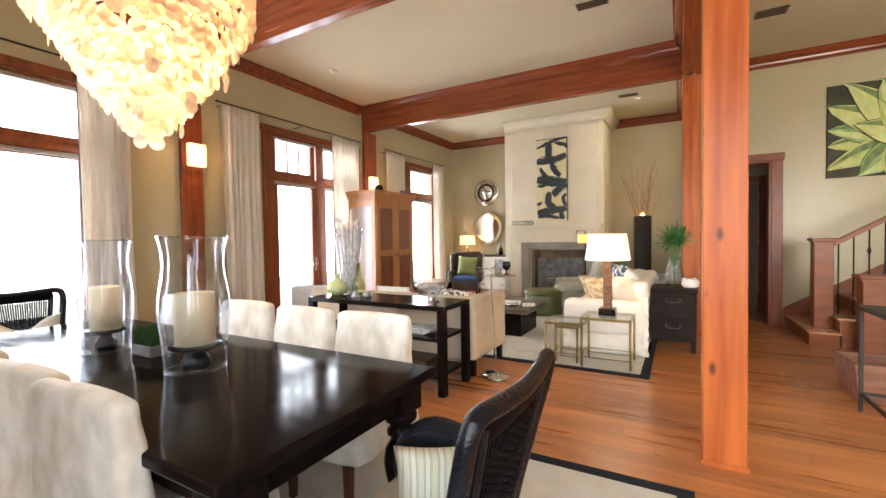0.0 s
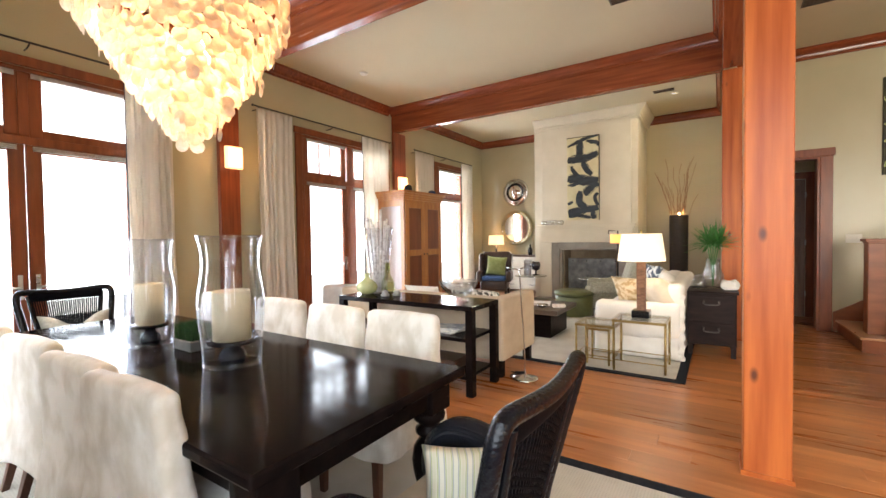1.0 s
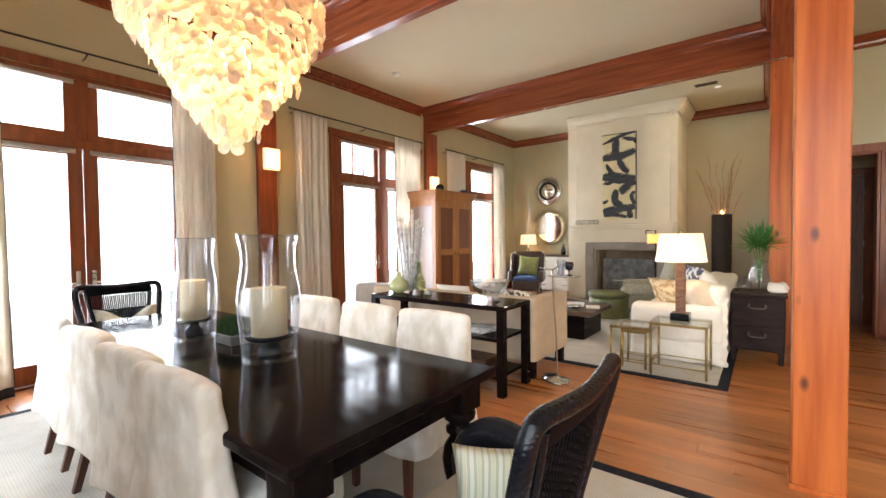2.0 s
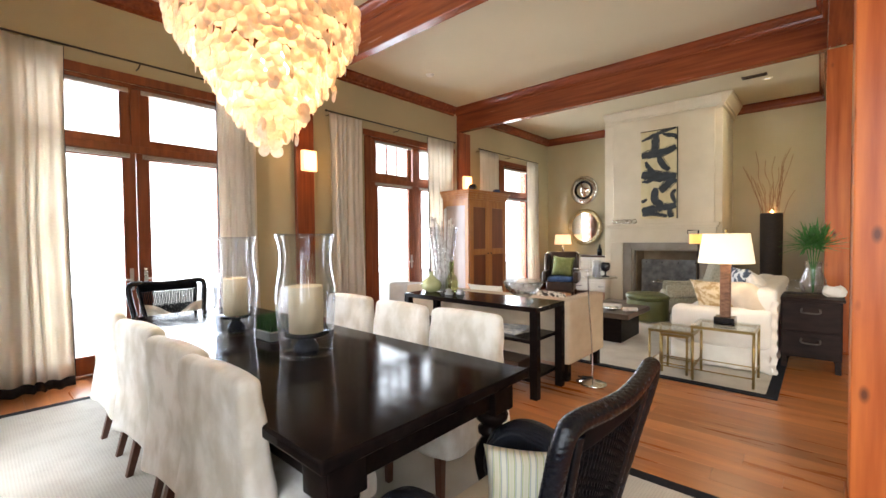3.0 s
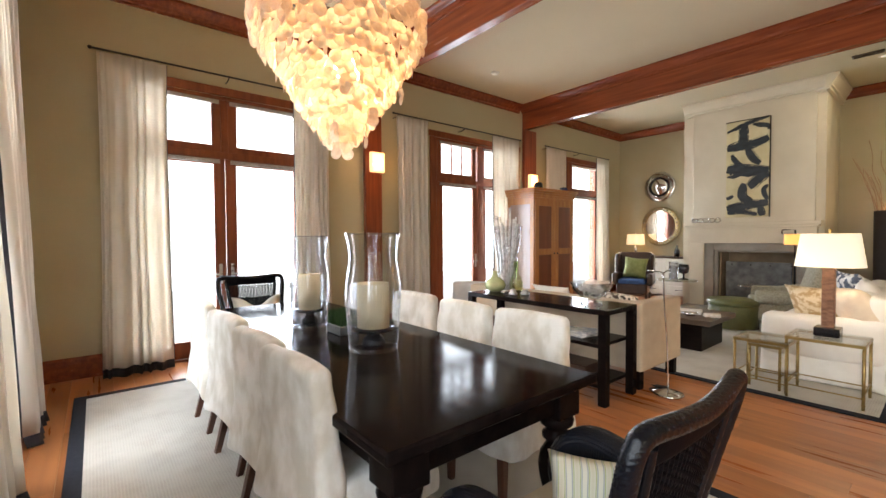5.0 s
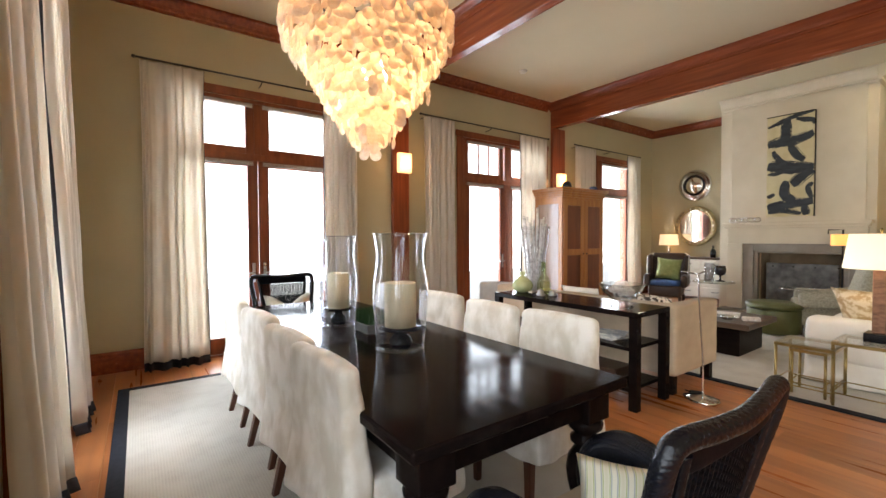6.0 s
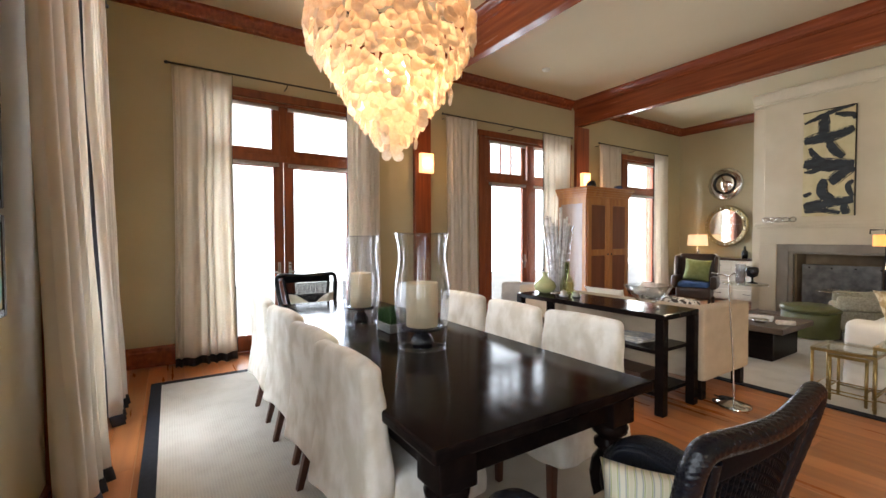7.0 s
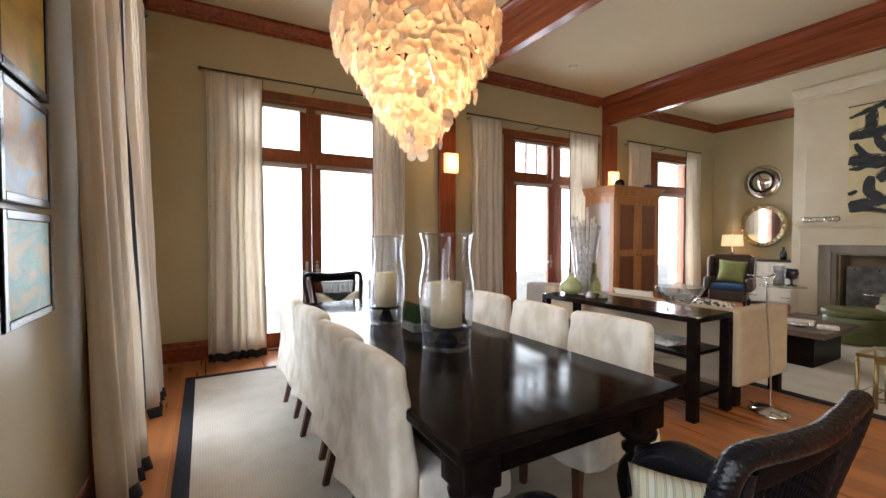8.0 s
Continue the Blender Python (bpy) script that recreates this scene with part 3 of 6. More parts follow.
def slip_chair():
    """Faces -y; the back leans towards +y."""
    d = thing("dining_chair", "cream suede slipcovered dining chair on brown wooden legs", "chair", group="chairs round the dining table")

    def back(p):
        k = (p.z + 0.335) / 0.67
        hem = 0.012 * math.sin(p.x * 26) * max(0, 0.15 - k)
        flare = 1.0 + 0.12 * max(0, 1 - k) ** 1.3
        crest = -0.012 * (p.x / 0.26) ** 4 * max(0, k - 0.6) / 0.4
        return (p.x * flare, p.y * (1 + 0.3 * (1 - k)) + 0.24 + 0.05 * (1 - k) ** 2 * (1 if p.y > 0 else 0) + 0.06 * max(0, k - 0.35), p.z * 0.96 + 0.613 + crest + hem - 0.035 * (1 - k) * (p.x / 0.26) ** 2)

    part("back_cover", soft_box(0.265, 0.043, 0.335, 0.035, 26, 0.009, 8, 1, back), cream_suede, d)

    def skirt(p):
        k = (p.z + 0.115) / 0.23
        return (p.x * (1 + 0.05 * (1 - k)) + 0.006 * math.sin(p.y * 30) * (1 - k), p.y - 0.03, p.z * 0.9 + 0.377 + 0.008 * math.sin(p.x * 24 + p.y * 20) * (1 - k))

    part("seat_cover", soft_box(0.275, 0.235, 0.125, 0.03, 18, 0.010, 8, 2, skirt), cream_suede, d)
    for sx in (-1, 1):
        for sy in (-1, 1):
            bm = bmesh.new()
            box(bm, -0.024, 0.024, -0.024, 0.024, 0, 0.33, bev=0.004)
            for v in bm.verts:
                k = 1 - v.co.z / 0.33
                v.co.x = v.co.x * (1 - 0.3 * k) + sx * 0.19
                v.co.y = v.co.y * (1 - 0.3 * k) + (0.20 + 0.085 * k if sy > 0 else -0.22)
            part("leg", bm, brown_leg, d, "dark brown tapered leg")
    return d


first = slip_chair()
first.matrix_basis = pose(-1.69, 0.87, 0.011, 0, 0, 184)
for x, y, r in ((-2.20, 0.88, 185), (-2.87, 0.89, 186), (-3.57, 0.88, 182), (-1.65, 1.79, 3), (-2.25, 1.77, -2), (-2.88, 1.80, 2), (-3.72, 1.77, -1)):
    copy_thing(first, pose(x, y, 0.011, 0, 0, r))


def braid(path, r, turns=0.8, seg=24, depth=0.10):
    """A thick rod of plaited strands along a path."""
    bm = tube(bmesh.new(), path, r, seg)
    centre = [Vector(p) for p in path]
    bm.verts.ensure_lookup_table()
    for i, c in enumerate(centre):
        for k in range(seg):
            v = bm.verts[i * seg + k]
            a = 2 * math.pi * k / seg
            q = max(abs(math.sin(3 * a + turns * i)), abs(math.sin(3 * a - turns * i)))
            v.co = c + (v.co - c) * (1 - depth + depth * 1.6 * q)
    return bm


def wicker_chair(label, m, weft_rows=44, strand_count=40):
    """Faces -y; the back is narrower at the seat than at the top."""
    d = thing("wicker_armchair", label, "chair", m, group="wicker armchairs")
    W = 0.31

    def half(z):
        return 0.245 + 0.085 * (z - 0.4) / 0.58

    def back_y(z, x):
        return 0.215 + 0.135 * ((z - 0.4) / 0.55) + 0.025 * (1 - (x / W) ** 2)

    # frame of the back: up one side, over the top and down the other
    side = [(0.235, 0.20, 0.03), (0.25, 0.235, 0.42), (0.29, 0.295, 0.70), (0.316, 0.34, 0.88), (0.314, 0.357, 0.955), (0.275, 0.365, 0.983), (0.14, 0.378, 0.975)]
    loop = curve_points([(-x, y, z) for x, y, z in side] + [(0, 0.383, 0.968)] + list(reversed(side)), 20)
    part("back_rim", braid(loop, 0.024), rim_wicker, d, "thick glossy braided wicker rim")
    for s in (-1, 1):
        edge = curve_points([(s * (half(z) - 0.075), back_y(z, half(z) - 0.075) + 0.004, z) for z in (0.36, 0.5, 0.65, 0.8, 0.95)], 16)
        part("panel_edge", braid(edge, 0.014, 0.9, 10), rim_wicker, d, "fine braided edging")
    strands = bmesh.new()
    n = strand_count
    for i in range(n):
        u = -1 + 2 * i / (n - 1)
        pts = []
        for k in range(6):
            z = 0.38 + 0.59 * k / 5
            x = u * (half(z) - 0.08)
            pts.append((x, back_y(z, x) + 0.003 * (-1) ** (i + k), z))
        tube(strands, pts, 0.0056, 5)
    tagged(part("back_strand", strands, back_wicker, d), kind="stuff")
    weft = bmesh.new()
    for j in range(weft_rows):
        z = 0.40 + 0.0125 * j
        w = half(z) - 0.078
        tube(weft, [(x, back_y(z, x) + 0.005 * (-1) ** (i + j), z) for i, x in enumerate(np.linspace(-w, w, 20))], 0.0062, 5)
    tagged(part("back_weave", weft, back_wicker, d), kind="stuff")
    # the woven band between panel and rim under the top rail
    if strand_count > 30:
        part("top_band", soft_box(0.25, 0.012, 0.035, 0.01, 8, 0.002, 20, 2, lambda p: (p.x, p.y + back_y(0.93, p.x), p.z + 0.935)), back_wicker, d)
    for s in (-1, 1):
        pts = curve_points([(s * (W - 0.02), 0.22, 0.47), (s * (W - 0.005), 0.12, 0.545), (s * W, 0.0, 0.585), (s * W, -0.12, 0.59), (s * (W - 0.005), -0.215, 0.53),
                            (s * (W - 0.01), -0.255, 0.43), (s * (W - 0.02), -0.255, 0.34)], 6)
        k = len(pts)
        part("arm", tube(bmesh.new(), pts, [0.03 + 0.042 * math.sin(math.pi * min(1, (i + 2) / (k - 3))) ** 0.7 if i < k - 4 else 0.035 for i in range(k)], 12), black_wicker, d, "fat rolled wicker arm")
        side = soft_box(0.018, 0.22, 0.10, 0.015, 6, 0.003, 20, 3, lambda p: (p.x + s * (W - 0.01), p.y - 0.02, p.z + 0.43))
        part("side_panel", side, black_wicker, d)
    part("seat", soft_box(W - 0.02, 0.25, 0.045, 0.03, 8, 0.004, 10, 4, lambda p: (p.x, p.y - 0.02, p.z + 0.335)), black_wicker, d)
    part("seat_cushion", soft_box(W - 0.05, 0.225, 0.03, 0.028, 8, 0.006, 8, 5, lambda p: (p.x, p.y - 0.03, p.z + 0.40)), surface("seat_linen", (0.52, 0.42, 0.28), (0.60, 0.5, 0.35), 0.9, scale=(8, 8, 8), fine=250), d, "tan linen seat pad")
    for sx in (-1, 1):
        for sy in (-1, 1):
            y = 0.19 if sy > 0 else -0.23
            part("leg", tube(bmesh.new(), [(sx * (W - 0.05), y, 0), (sx * (W - 0.045), y, 0.18), (sx * (W - 0.03), y, 0.33)], [0.022, 0.026, 0.03], 10), black_wicker, d)
    return d


wicker_chair("black woven wicker armchair at the end of the dining table", pose(-0.76, 1.14, 0.011, 0, 0, -90))
wicker_chair("black woven wicker armchair by the glazed doors", pose(-4.43, 1.27, 0.011, 0, 0, 88), 30, 33)

stripe_cloth = striped("striped_cloth", [(0.0, (0.55, 0.53, 0.40)), (0.25, (0.60, 0.58, 0.46)), (0.36, (0.26, 0.32, 0.09)), (0.5, (0.56, 0.55, 0.42)), (0.68, (0.24, 0.29, 0.30)), (0.85, (0.62, 0.60, 0.50))], 6.5, "X", warp=1.6)
single("throw_pillow", pillow_bm(0.38, 0.31, 0.14, seed=1), stripe_cloth, "green, grey and cream striped pillow on a wicker armchair", "pillow",
       pose(-0.69, 1.245, 0.53, -30, 0, 34))
dot_cloth = surface("dotted_cloth", (0.42, 0.41, 0.34), (0.60, 0.58, 0.50), 0.9, scale=(60, 60, 60), bump=0.1, spec=0.2)
single("throw_pillow", pillow_bm(0.48, 0.36, 0.16, seed=2, chop=0.1), dot_cloth, "grey and cream pillow with a dented top on a wicker armchair", "pillow", pose(-4.52, 1.27, 0.645, -14, 0, 88))


def hurricane(x, y, s, tall, wide, label):
    """Pedestal with candle inside a flared glass; s scales the pedestal."""
    ped = thing("candle_stand", "black turned wooden candle stand on the dining table", "candle holder", pose(x, y, 0.771))
    z = 0.125
    prof = [(0, 0), (0.056, 0), (0.06, 0.006), (0.067, 0.022), (0.069, 0.038), (0.064, 0.055), (0.05, 0.072), (0.036, 0.082), (0.032, 0.088), (0.037, 0.094), (0.042, 0.1), (0.118, 0.108), (0.126, 0.116), (0.122, z), (0, z)]
    part("pedestal", lathe(bmesh.new(), [(r * s, h) for r, h in prof], 36), black_gloss, ped)
    rc, hc = 0.094 * s, 0.25
    single("pillar_candle", lathe(bmesh.new(), [(0, 0), (rc, 0), (rc * 1.005, 0.1), (rc, hc - 0.006), (rc * 0.96, hc), (rc * 0.8, hc - 0.008), (0.01, hc - 0.016), (0, hc - 0.016)], 36), wax,
           "thick ivory pillar candle on a black stand", "candle", pose(x, y, 0.772 + z))
    r = wide
    out = [(r * 0.86, 0.0), (r * 0.87, 0.03), (r * 0.92, 0.12), (r * 0.99, 0.24), (r * 1.01, 0.31), (r * 0.98, 0.37), (r * 0.90, 0.44), (r * 0.85, 0.50), (r * 0.85, 0.54), (r * 0.89, 0.59), (r * 0.95, 0.63), (r * 0.98, 0.65)]
    k = tall / 0.65
    prof = [(a, h * k) for a, h in out] + [(a - 0.004, h * k) for a, h in reversed(out)]
    prof.append(prof[0])
    g = thing("hurricane_glass", label, "glass", pose(x, y, 0.7715))
    part("glass_body", lathe(bmesh.new(), prof, 48), blown_glass, g).visible_shadow = False
    lip = [((r * 0.98 - 0.002) * math.cos(q), (r * 0.98 - 0.002) * math.sin(q), tall) for q in np.linspace(0, 2 * math.pi, 49)]
    part("rolled_lip", tube(bmesh.new(), lip, 0.0032, 6), blown_glass, g, "thin rolled glass lip").visible_shadow = False
    foot = [((r * 0.86 - 0.002) * math.cos(q), (r * 0.86 - 0.002) * math.sin(q), 0.004) for q in np.linspace(0, 2 * math.pi, 49)]
    part("foot_ring", tube(bmesh.new(), foot, 0.0035, 6), blown_glass, g, "thin glass foot ring").visible_shadow = False


hurricane(-2.10, 1.215, 0.96, 0.655, 0.158, "tall clear flared hurricane glass round a candle stand")
hurricane(-2.94, 1.18, 0.8, 0.645, 0.138, "slimmer clear hurricane glass round a candle stand")

planter = thing("planter", "zinc trough with clipped green grass on the dining table", "planter", pose(-2.60, 1.27, 0.7705))
zinc = surface("zinc", (0.14, 0.15, 0.15), (0.22, 0.23, 0.23), 0.6, metal=0.3, scale=(10, 10, 10))
part("trough", boxes((-0.10, 0.10, -0.07, 0.07, 0, 0.06), bev=0.006), zinc, planter)
blades = bmesh.new()
rnd = random.Random(5)
for i in range(1500):
    x, y = rnd.uniform(-0.092, 0.092), rnd.uniform(-0.062, 0.062)
    a, h = rnd.uniform(0, 6.28), rnd.uniform(0.085, 0.11)
    dx, dy = 0.003 * math.cos(a), 0.003 * math.sin(a)
    lx, ly = rnd.uniform(-0.012, 0.012), rnd.uniform(-0.012, 0.012)
    blades.faces.new([blades.verts.new(c) for c in ((x - dx, y - dy, 0.058), (x + dx, y + dy, 0.058), (x + lx, y + ly, 0.058 + h))])
tagged(part("grass", blades, surface("box_grass", (0.015, 0.05, 0.012), (0.04, 0.11, 0.025), 0.7, scale=(30, 30, 30)), planter, "dense dark green grass"), kind="stuff")


# ---- chandelier of shell discs ----
def chandelier(x, y):
    d = thing("chandelier", "tiered chandelier of cream capiz shell discs, lit", "chandelier", pose(x, y, 0))
    frame_mesh = bmesh.new()
    for r, z in ((0.53, 3.08), (0.40, 3.1), (0.26, 3.12)):
        tube(frame_mesh, [(r * math.cos(a), r * math.sin(a), z) for a in np.linspace(0, 2 * math.pi, 40)], 0.008, 6)
    for k in range(6):
        a = k * math.pi / 3
        tube(frame_mesh, [(0.53 * math.cos(a), 0.53 * math.sin(a), 3.08), (0, 0, 3.16)], 0.006, 6)
    part("frame", frame_mesh, iron, d)
    rod = tube(bmesh.new(), [(0, 0, 3.12), (0, 0, CEIL - 0.03)], 0.012, 8)
    part("stem", rod, iron, d)
    part("ceiling_cup", lathe(bmesh.new(), [(0, CEIL - 0.06), (0.03, CEIL - 0.055), (0.06, CEIL - 0.02), (0.065, CEIL), (0, CEIL)], 20), iron, d)
    for k in range(5):
        a = k * 2 * math.pi / 5 + 0.4
        part("bulb", lathe(bmesh.new(), [(0, -0.05), (0.022, -0.035), (0.03, 0.0), (0.02, 0.04), (0, 0.055)], 12, (0.13 * math.cos(a), 0.13 * math.sin(a), 2.58)), bulb_glow, d, "glowing warm bulb")
    disc = bmesh.new()
    ring = [(0.042 * math.cos(2 * math.pi * k / 12), 0.042 * math.sin(2 * math.pi * k / 12)) for k in range(12)]
    f = [disc.verts.new((a, 0.001 + 0.004 * noise.noise(Vector((a * 40, b * 40, 1))), b)) for a, b in ring]
    g = [disc.verts.new((a, -0.001 + 0.004 * noise.noise(Vector((a * 40, b * 40, 1))), b)) for a, b in ring]
    disc.faces.new(f[::-1]), disc.faces.new(g)
    for k in range(12):
        disc.faces.new([f[k], f[(k + 1) % 12], g[(k + 1) % 12], g[k]])
    bmesh.ops.recalc_face_normals(disc, faces=disc.faces)
    me = bpy.data.meshes.new("shell_disc")
    disc.to_mesh(me)
    me.materials.append(capiz)
    rnd, count = random.Random(3), 0
    verts, faces = [], []
    flat_v, flat_f = [v.co.copy() for v in me.vertices], [list(p.vertices) for p in me.polygons]

    def radius(z):
        return float(np.interp(z, (2.03, 2.10, 2.16, 2.30, 2.47, 2.63, 2.78, 2.88, 2.98, 3.06), (0.04, 0.11, 0.165, 0.272, 0.382, 0.495, 0.585, 0.585, 0.53, 0.47)))

    def hang(r, a, z, spin, tilt, own):
        nonlocal count
        m = Matrix.Translation((r * math.cos(a), r * math.sin(a), z)) @ Euler((tilt, rnd.uniform(-3, 3), a + math.pi / 2 + spin)).to_matrix().to_4x4()
        if own and count < 300:
            o = new("shell_disc", me)
            o.parent, o.matrix_basis = d, m
            count += 1
        else:
            k = len(verts)
            verts.extend(m @ v for v in flat_v)
            faces.extend([k + i for i in f] for f in flat_f)

    # overlapping discs from the tip up; the strings stand apart under the top ring
    z, row = 2.045, 0
    while z < 3.05:
        r = radius(z)
        top = z > 2.90
        n = max(4, int(2 * math.pi * r / (0.088 if top else 0.060)))
        for k in range(n):
            a = 2 * math.pi * (k + 0.5 * (row % 2) * (not top)) / n + rnd.uniform(-0.25, 0.25) / n * (0.4 if top else 2)
            if rnd.random() < (0.12 if top else 0.03):
                continue
            spin = rnd.uniform(-1.5, 1.5) if top else rnd.gauss(0, 0.28)
            facing = math.cos(a) * 0.9 - math.sin(a) * 0.44 > 0.1
            hang(r + rnd.uniform(-0.02, 0.02), a, z + rnd.uniform(-0.02, 0.02), spin, rnd.gauss(-0.10 if not top else 0, 0.10), facing and row % 2 == 0)
        z, row = z + (0.05 if top else 0.042), row + 1
    # loose strings hanging below the tip and from the lower rows
    for r, a, z in ((0.09, 5.4, 2.01), (0.17, 0.9, 2.10), (0.20, 5.6, 2.10), (0.27, 0.4, 2.22), (0.36, 5.9, 2.36), (0.42, 1.1, 2.43)):
        for k in range(2):
            hang(r, a, z - 0.03 + 0.05 * k, rnd.uniform(-1.2, 1.2), 0, True)
    strings = bpy.data.meshes.new("shell_string")
    strings.from_pydata(verts, [], faces)
    strings.materials.append(capiz)
    so = new("shell_string", strings)
    so.parent = d
    tagged(so, kind="stuff")
    wires = bmesh.new()
    for k in range(36):
        a = 2 * math.pi * k / 36
        tube(wires, [(0.53 * math.cos(a), 0.53 * math.sin(a), 3.08), (0.56 * math.cos(a), 0.56 * math.sin(a), 2.92)], 0.0018, 4)
    tagged(part("hanging_wire", wires, iron, d), kind="stuff")
    o = new("shell_disc", me)
    o.parent, o.matrix_basis = d, pose(0.05, 0.02, 1.985, 4, 0, 60)
    lamp = new("chandelier_light", bpy.data.lights.new("chandelier_light", "POINT"))
    lamp.data.energy, lamp.data.color, lamp.data.shadow_soft_size = 48, (1.0, 0.62, 0.34), 0.10
    lamp.location = (x, y, 2.68)
    low = new("chandelier_light", bpy.data.lights.new("chandelier_light", "POINT"))
    low.data.energy, low.data.color, low.data.shadow_soft_size = 6, (1.0, 0.66, 0.40), 0.08
    low.location = (x, y, 2.40)


chandelier(-2.75, 1.35)


# ---- curtains ----
def curtain(x0, x1, z1, m, seed, edge=0, pleats=7, depth=0.055, foot=(0.0, 0.0, 0.0), label="cream pleated linen curtain with a dark navy hem"):
    """A gathered cloth hanging along local x, its front towards +y; edge: the side with the dark lining;
    foot: how far its two lower corners are drawn along the wall, and its hem out from it."""
    d = thing("curtain", label, "curtain", m, group="curtains")
    rnd = random.Random(seed)
    ph = rnd.uniform(0, 6)
    w = x1 - x0
    second = 0.35 if depth < 0.08 else 0.1

    def at(u, z):
        k = 1 - z / z1
        amp = depth * (0.45 + 0.75 * k)
        u0 = u
        u = u + 0.045 * math.sin(2 * math.pi * 1.7 * u + seed * 1.9) + 0.03 * noise.noise(Vector((u * 3.1, z * 0.35, seed * 5.0)))
        s = math.sin(2 * math.pi * pleats * u + ph + 0.8 * k * math.sin(5 * u + seed)) + second * math.sin(2 * math.pi * (pleats * 1.9) * u + 2 * seed)
        spread = 1 + 0.06 * k - 0.04 * math.sin(math.pi * k)
        u = u0
        x = x0 + w / 2 + (u - 0.5) * w * spread + 0.012 * noise.noise(Vector((u * 4, z, seed)))
        x += (foot[0] * (1 - u) + foot[1] * u) * k ** 1.3
        return x, amp * s * 0.6 + (0.03 + foot[2] * u) * k * k + 0.01 * noise.noise(Vector((u * 6, z * 1.5, seed + 4)))

    def sheet(ua, ub, za, zb, nu, nz, push=0.0, flare=0.0):
        bm = bmesh.new()
        fr, bk = [], []
        for j in range(nz + 1):
            z = za + (zb - za) * j / nz
            row, rb = [], []
            for i in range(nu + 1):
                x, y = at(ua + (ub - ua) * i / nu, max(z, 0.02))
                y += push + flare * (1 - j / nz)
                row.append(bm.verts.new((x, y, z))), rb.append(bm.verts.new((x, y - 0.004, z)))
            fr.append(row), bk.append(rb)
        for j in range(nz):
            for i in range(nu):
                bm.faces.new([fr[j][i], fr[j][i + 1], fr[j + 1][i + 1], fr[j + 1][i]]).smooth = True
                bm.faces.new([bk[j][i], bk[j + 1][i], bk[j + 1][i + 1], bk[j][i + 1]]).smooth = True
        for j in (0, nz):
            for i in range(nu):
                bm.faces.new([fr[j][i], bk[j][i], bk[j][i + 1], fr[j][i + 1]])
        for i in (0, nu):
            for j in range(nz):
                bm.faces.new([fr[j][i], fr[j + 1][i], bk[j + 1][i], bk[j][i]])
        bmesh.ops.recalc_face_normals(bm, faces=bm.faces)
        return bm

    part("cloth", sheet(0, 1, 0.085, z1, pleats * 12, 18), curtain_cloth, d)
    part("hem", sheet(0, 1, 0.004, 0.09, pleats * 12, 4, 0.003, 0.015), navy_cloth, d, "dark navy hem band")
    if edge:
        part("lining", sheet(0.955 if edge > 0 else -0.012, 1.012 if edge > 0 else 0.045, 0.09, z1, 4, 12, -0.012), navy_cloth, d, "dark navy lining edge")
    return d


def rod(y0, y1, z, off, m):
    d = thing("curtain_rod", "thin dark iron curtain rod on brackets", "curtain rod", m)
    part("bar", tube(bmesh.new(), [(y0, off, z), (y1, off, z)], 0.011, 8), iron, d)
    for x in (y0, y1):
        part("finial", lathe(bmesh.new(), [(0, -0.02), (0.015, -0.012), (0.02, 0), (0.015, 0.012), (0, 0.02)], 10, (x, off, z)), iron, d)
    for x in (y0 + 0.1, (y0 + y1) / 2, y1 - 0.1):
        part("bracket", tube(bmesh.new(), [(x, -0.002, z - 0.03), (x, off * 0.6, z - 0.03), (x, off, z - 0.008)], 0.007, 6), iron, d)


OFF = 0.17
for k, (a, b, edge) in enumerate(((0.05, 0.63, 1), (2.0, 2.48, -1), (3.575, 4.165, 1), (5.67, 6.40, -1), (7.29, 7.985, 1), (9.23, 9.76, -1))):
    curtain(-b, -a, 3.27, pose(WEST + OFF, 0, 0, 0, 0, -90), k + 1, -edge, 6)
for a, b in ((0.0, 2.5), (3.52, 6.44), (7.25, 9.72)):
    rod(-b, -a, 3.29, OFF, pose(WEST, 0, 0, 0, 0, -90))
curtain(-2.95, -2.0, 3.27, pose(0, SOUTH + 0.12, 0), 11, 0, 4, 0.10, (-0.3, -0.55, -0.03))
curtain(-4.15, -3.35, 3.27, pose(0, SOUTH + 0.12, 0), 12, 1, 5, 0.06, (-0.35, -0.6, 0.0))
rod(-4.4, -1.72, 3.29, 0.12, pose(0, SOUTH, 0))


# ---- wall lamps ----
def sconce(y):
    d = thing("wall_sconce", "square amber glass wall sconce on a wooden pilaster, lit", "wall lamp", pose(WEST + 0.07, y, 2.52, 0, 0, -90))
    part("back_plate", boxes((-0.1, 0.1, 0, 0.012, -0.13, 0.13), bev=0.003), iron, d)
    part("shade", boxes((-0.11, 0.11, 0.02, 0.10, -0.145, 0.145), bev=0.012, seg=2), sconce_glow, d, "glowing amber glass shade")
    lt = new("sconce_light", bpy.data.lights.new("sconce_light", "POINT"))
    lt.data.energy, lt.data.color, lt.data.shadow_soft_size = 7, (1.0, 0.55, 0.24), 0.05
    lt.location = (WEST + 0.26, y, 2.52)


sconce(3.25)
sconce(6.88)


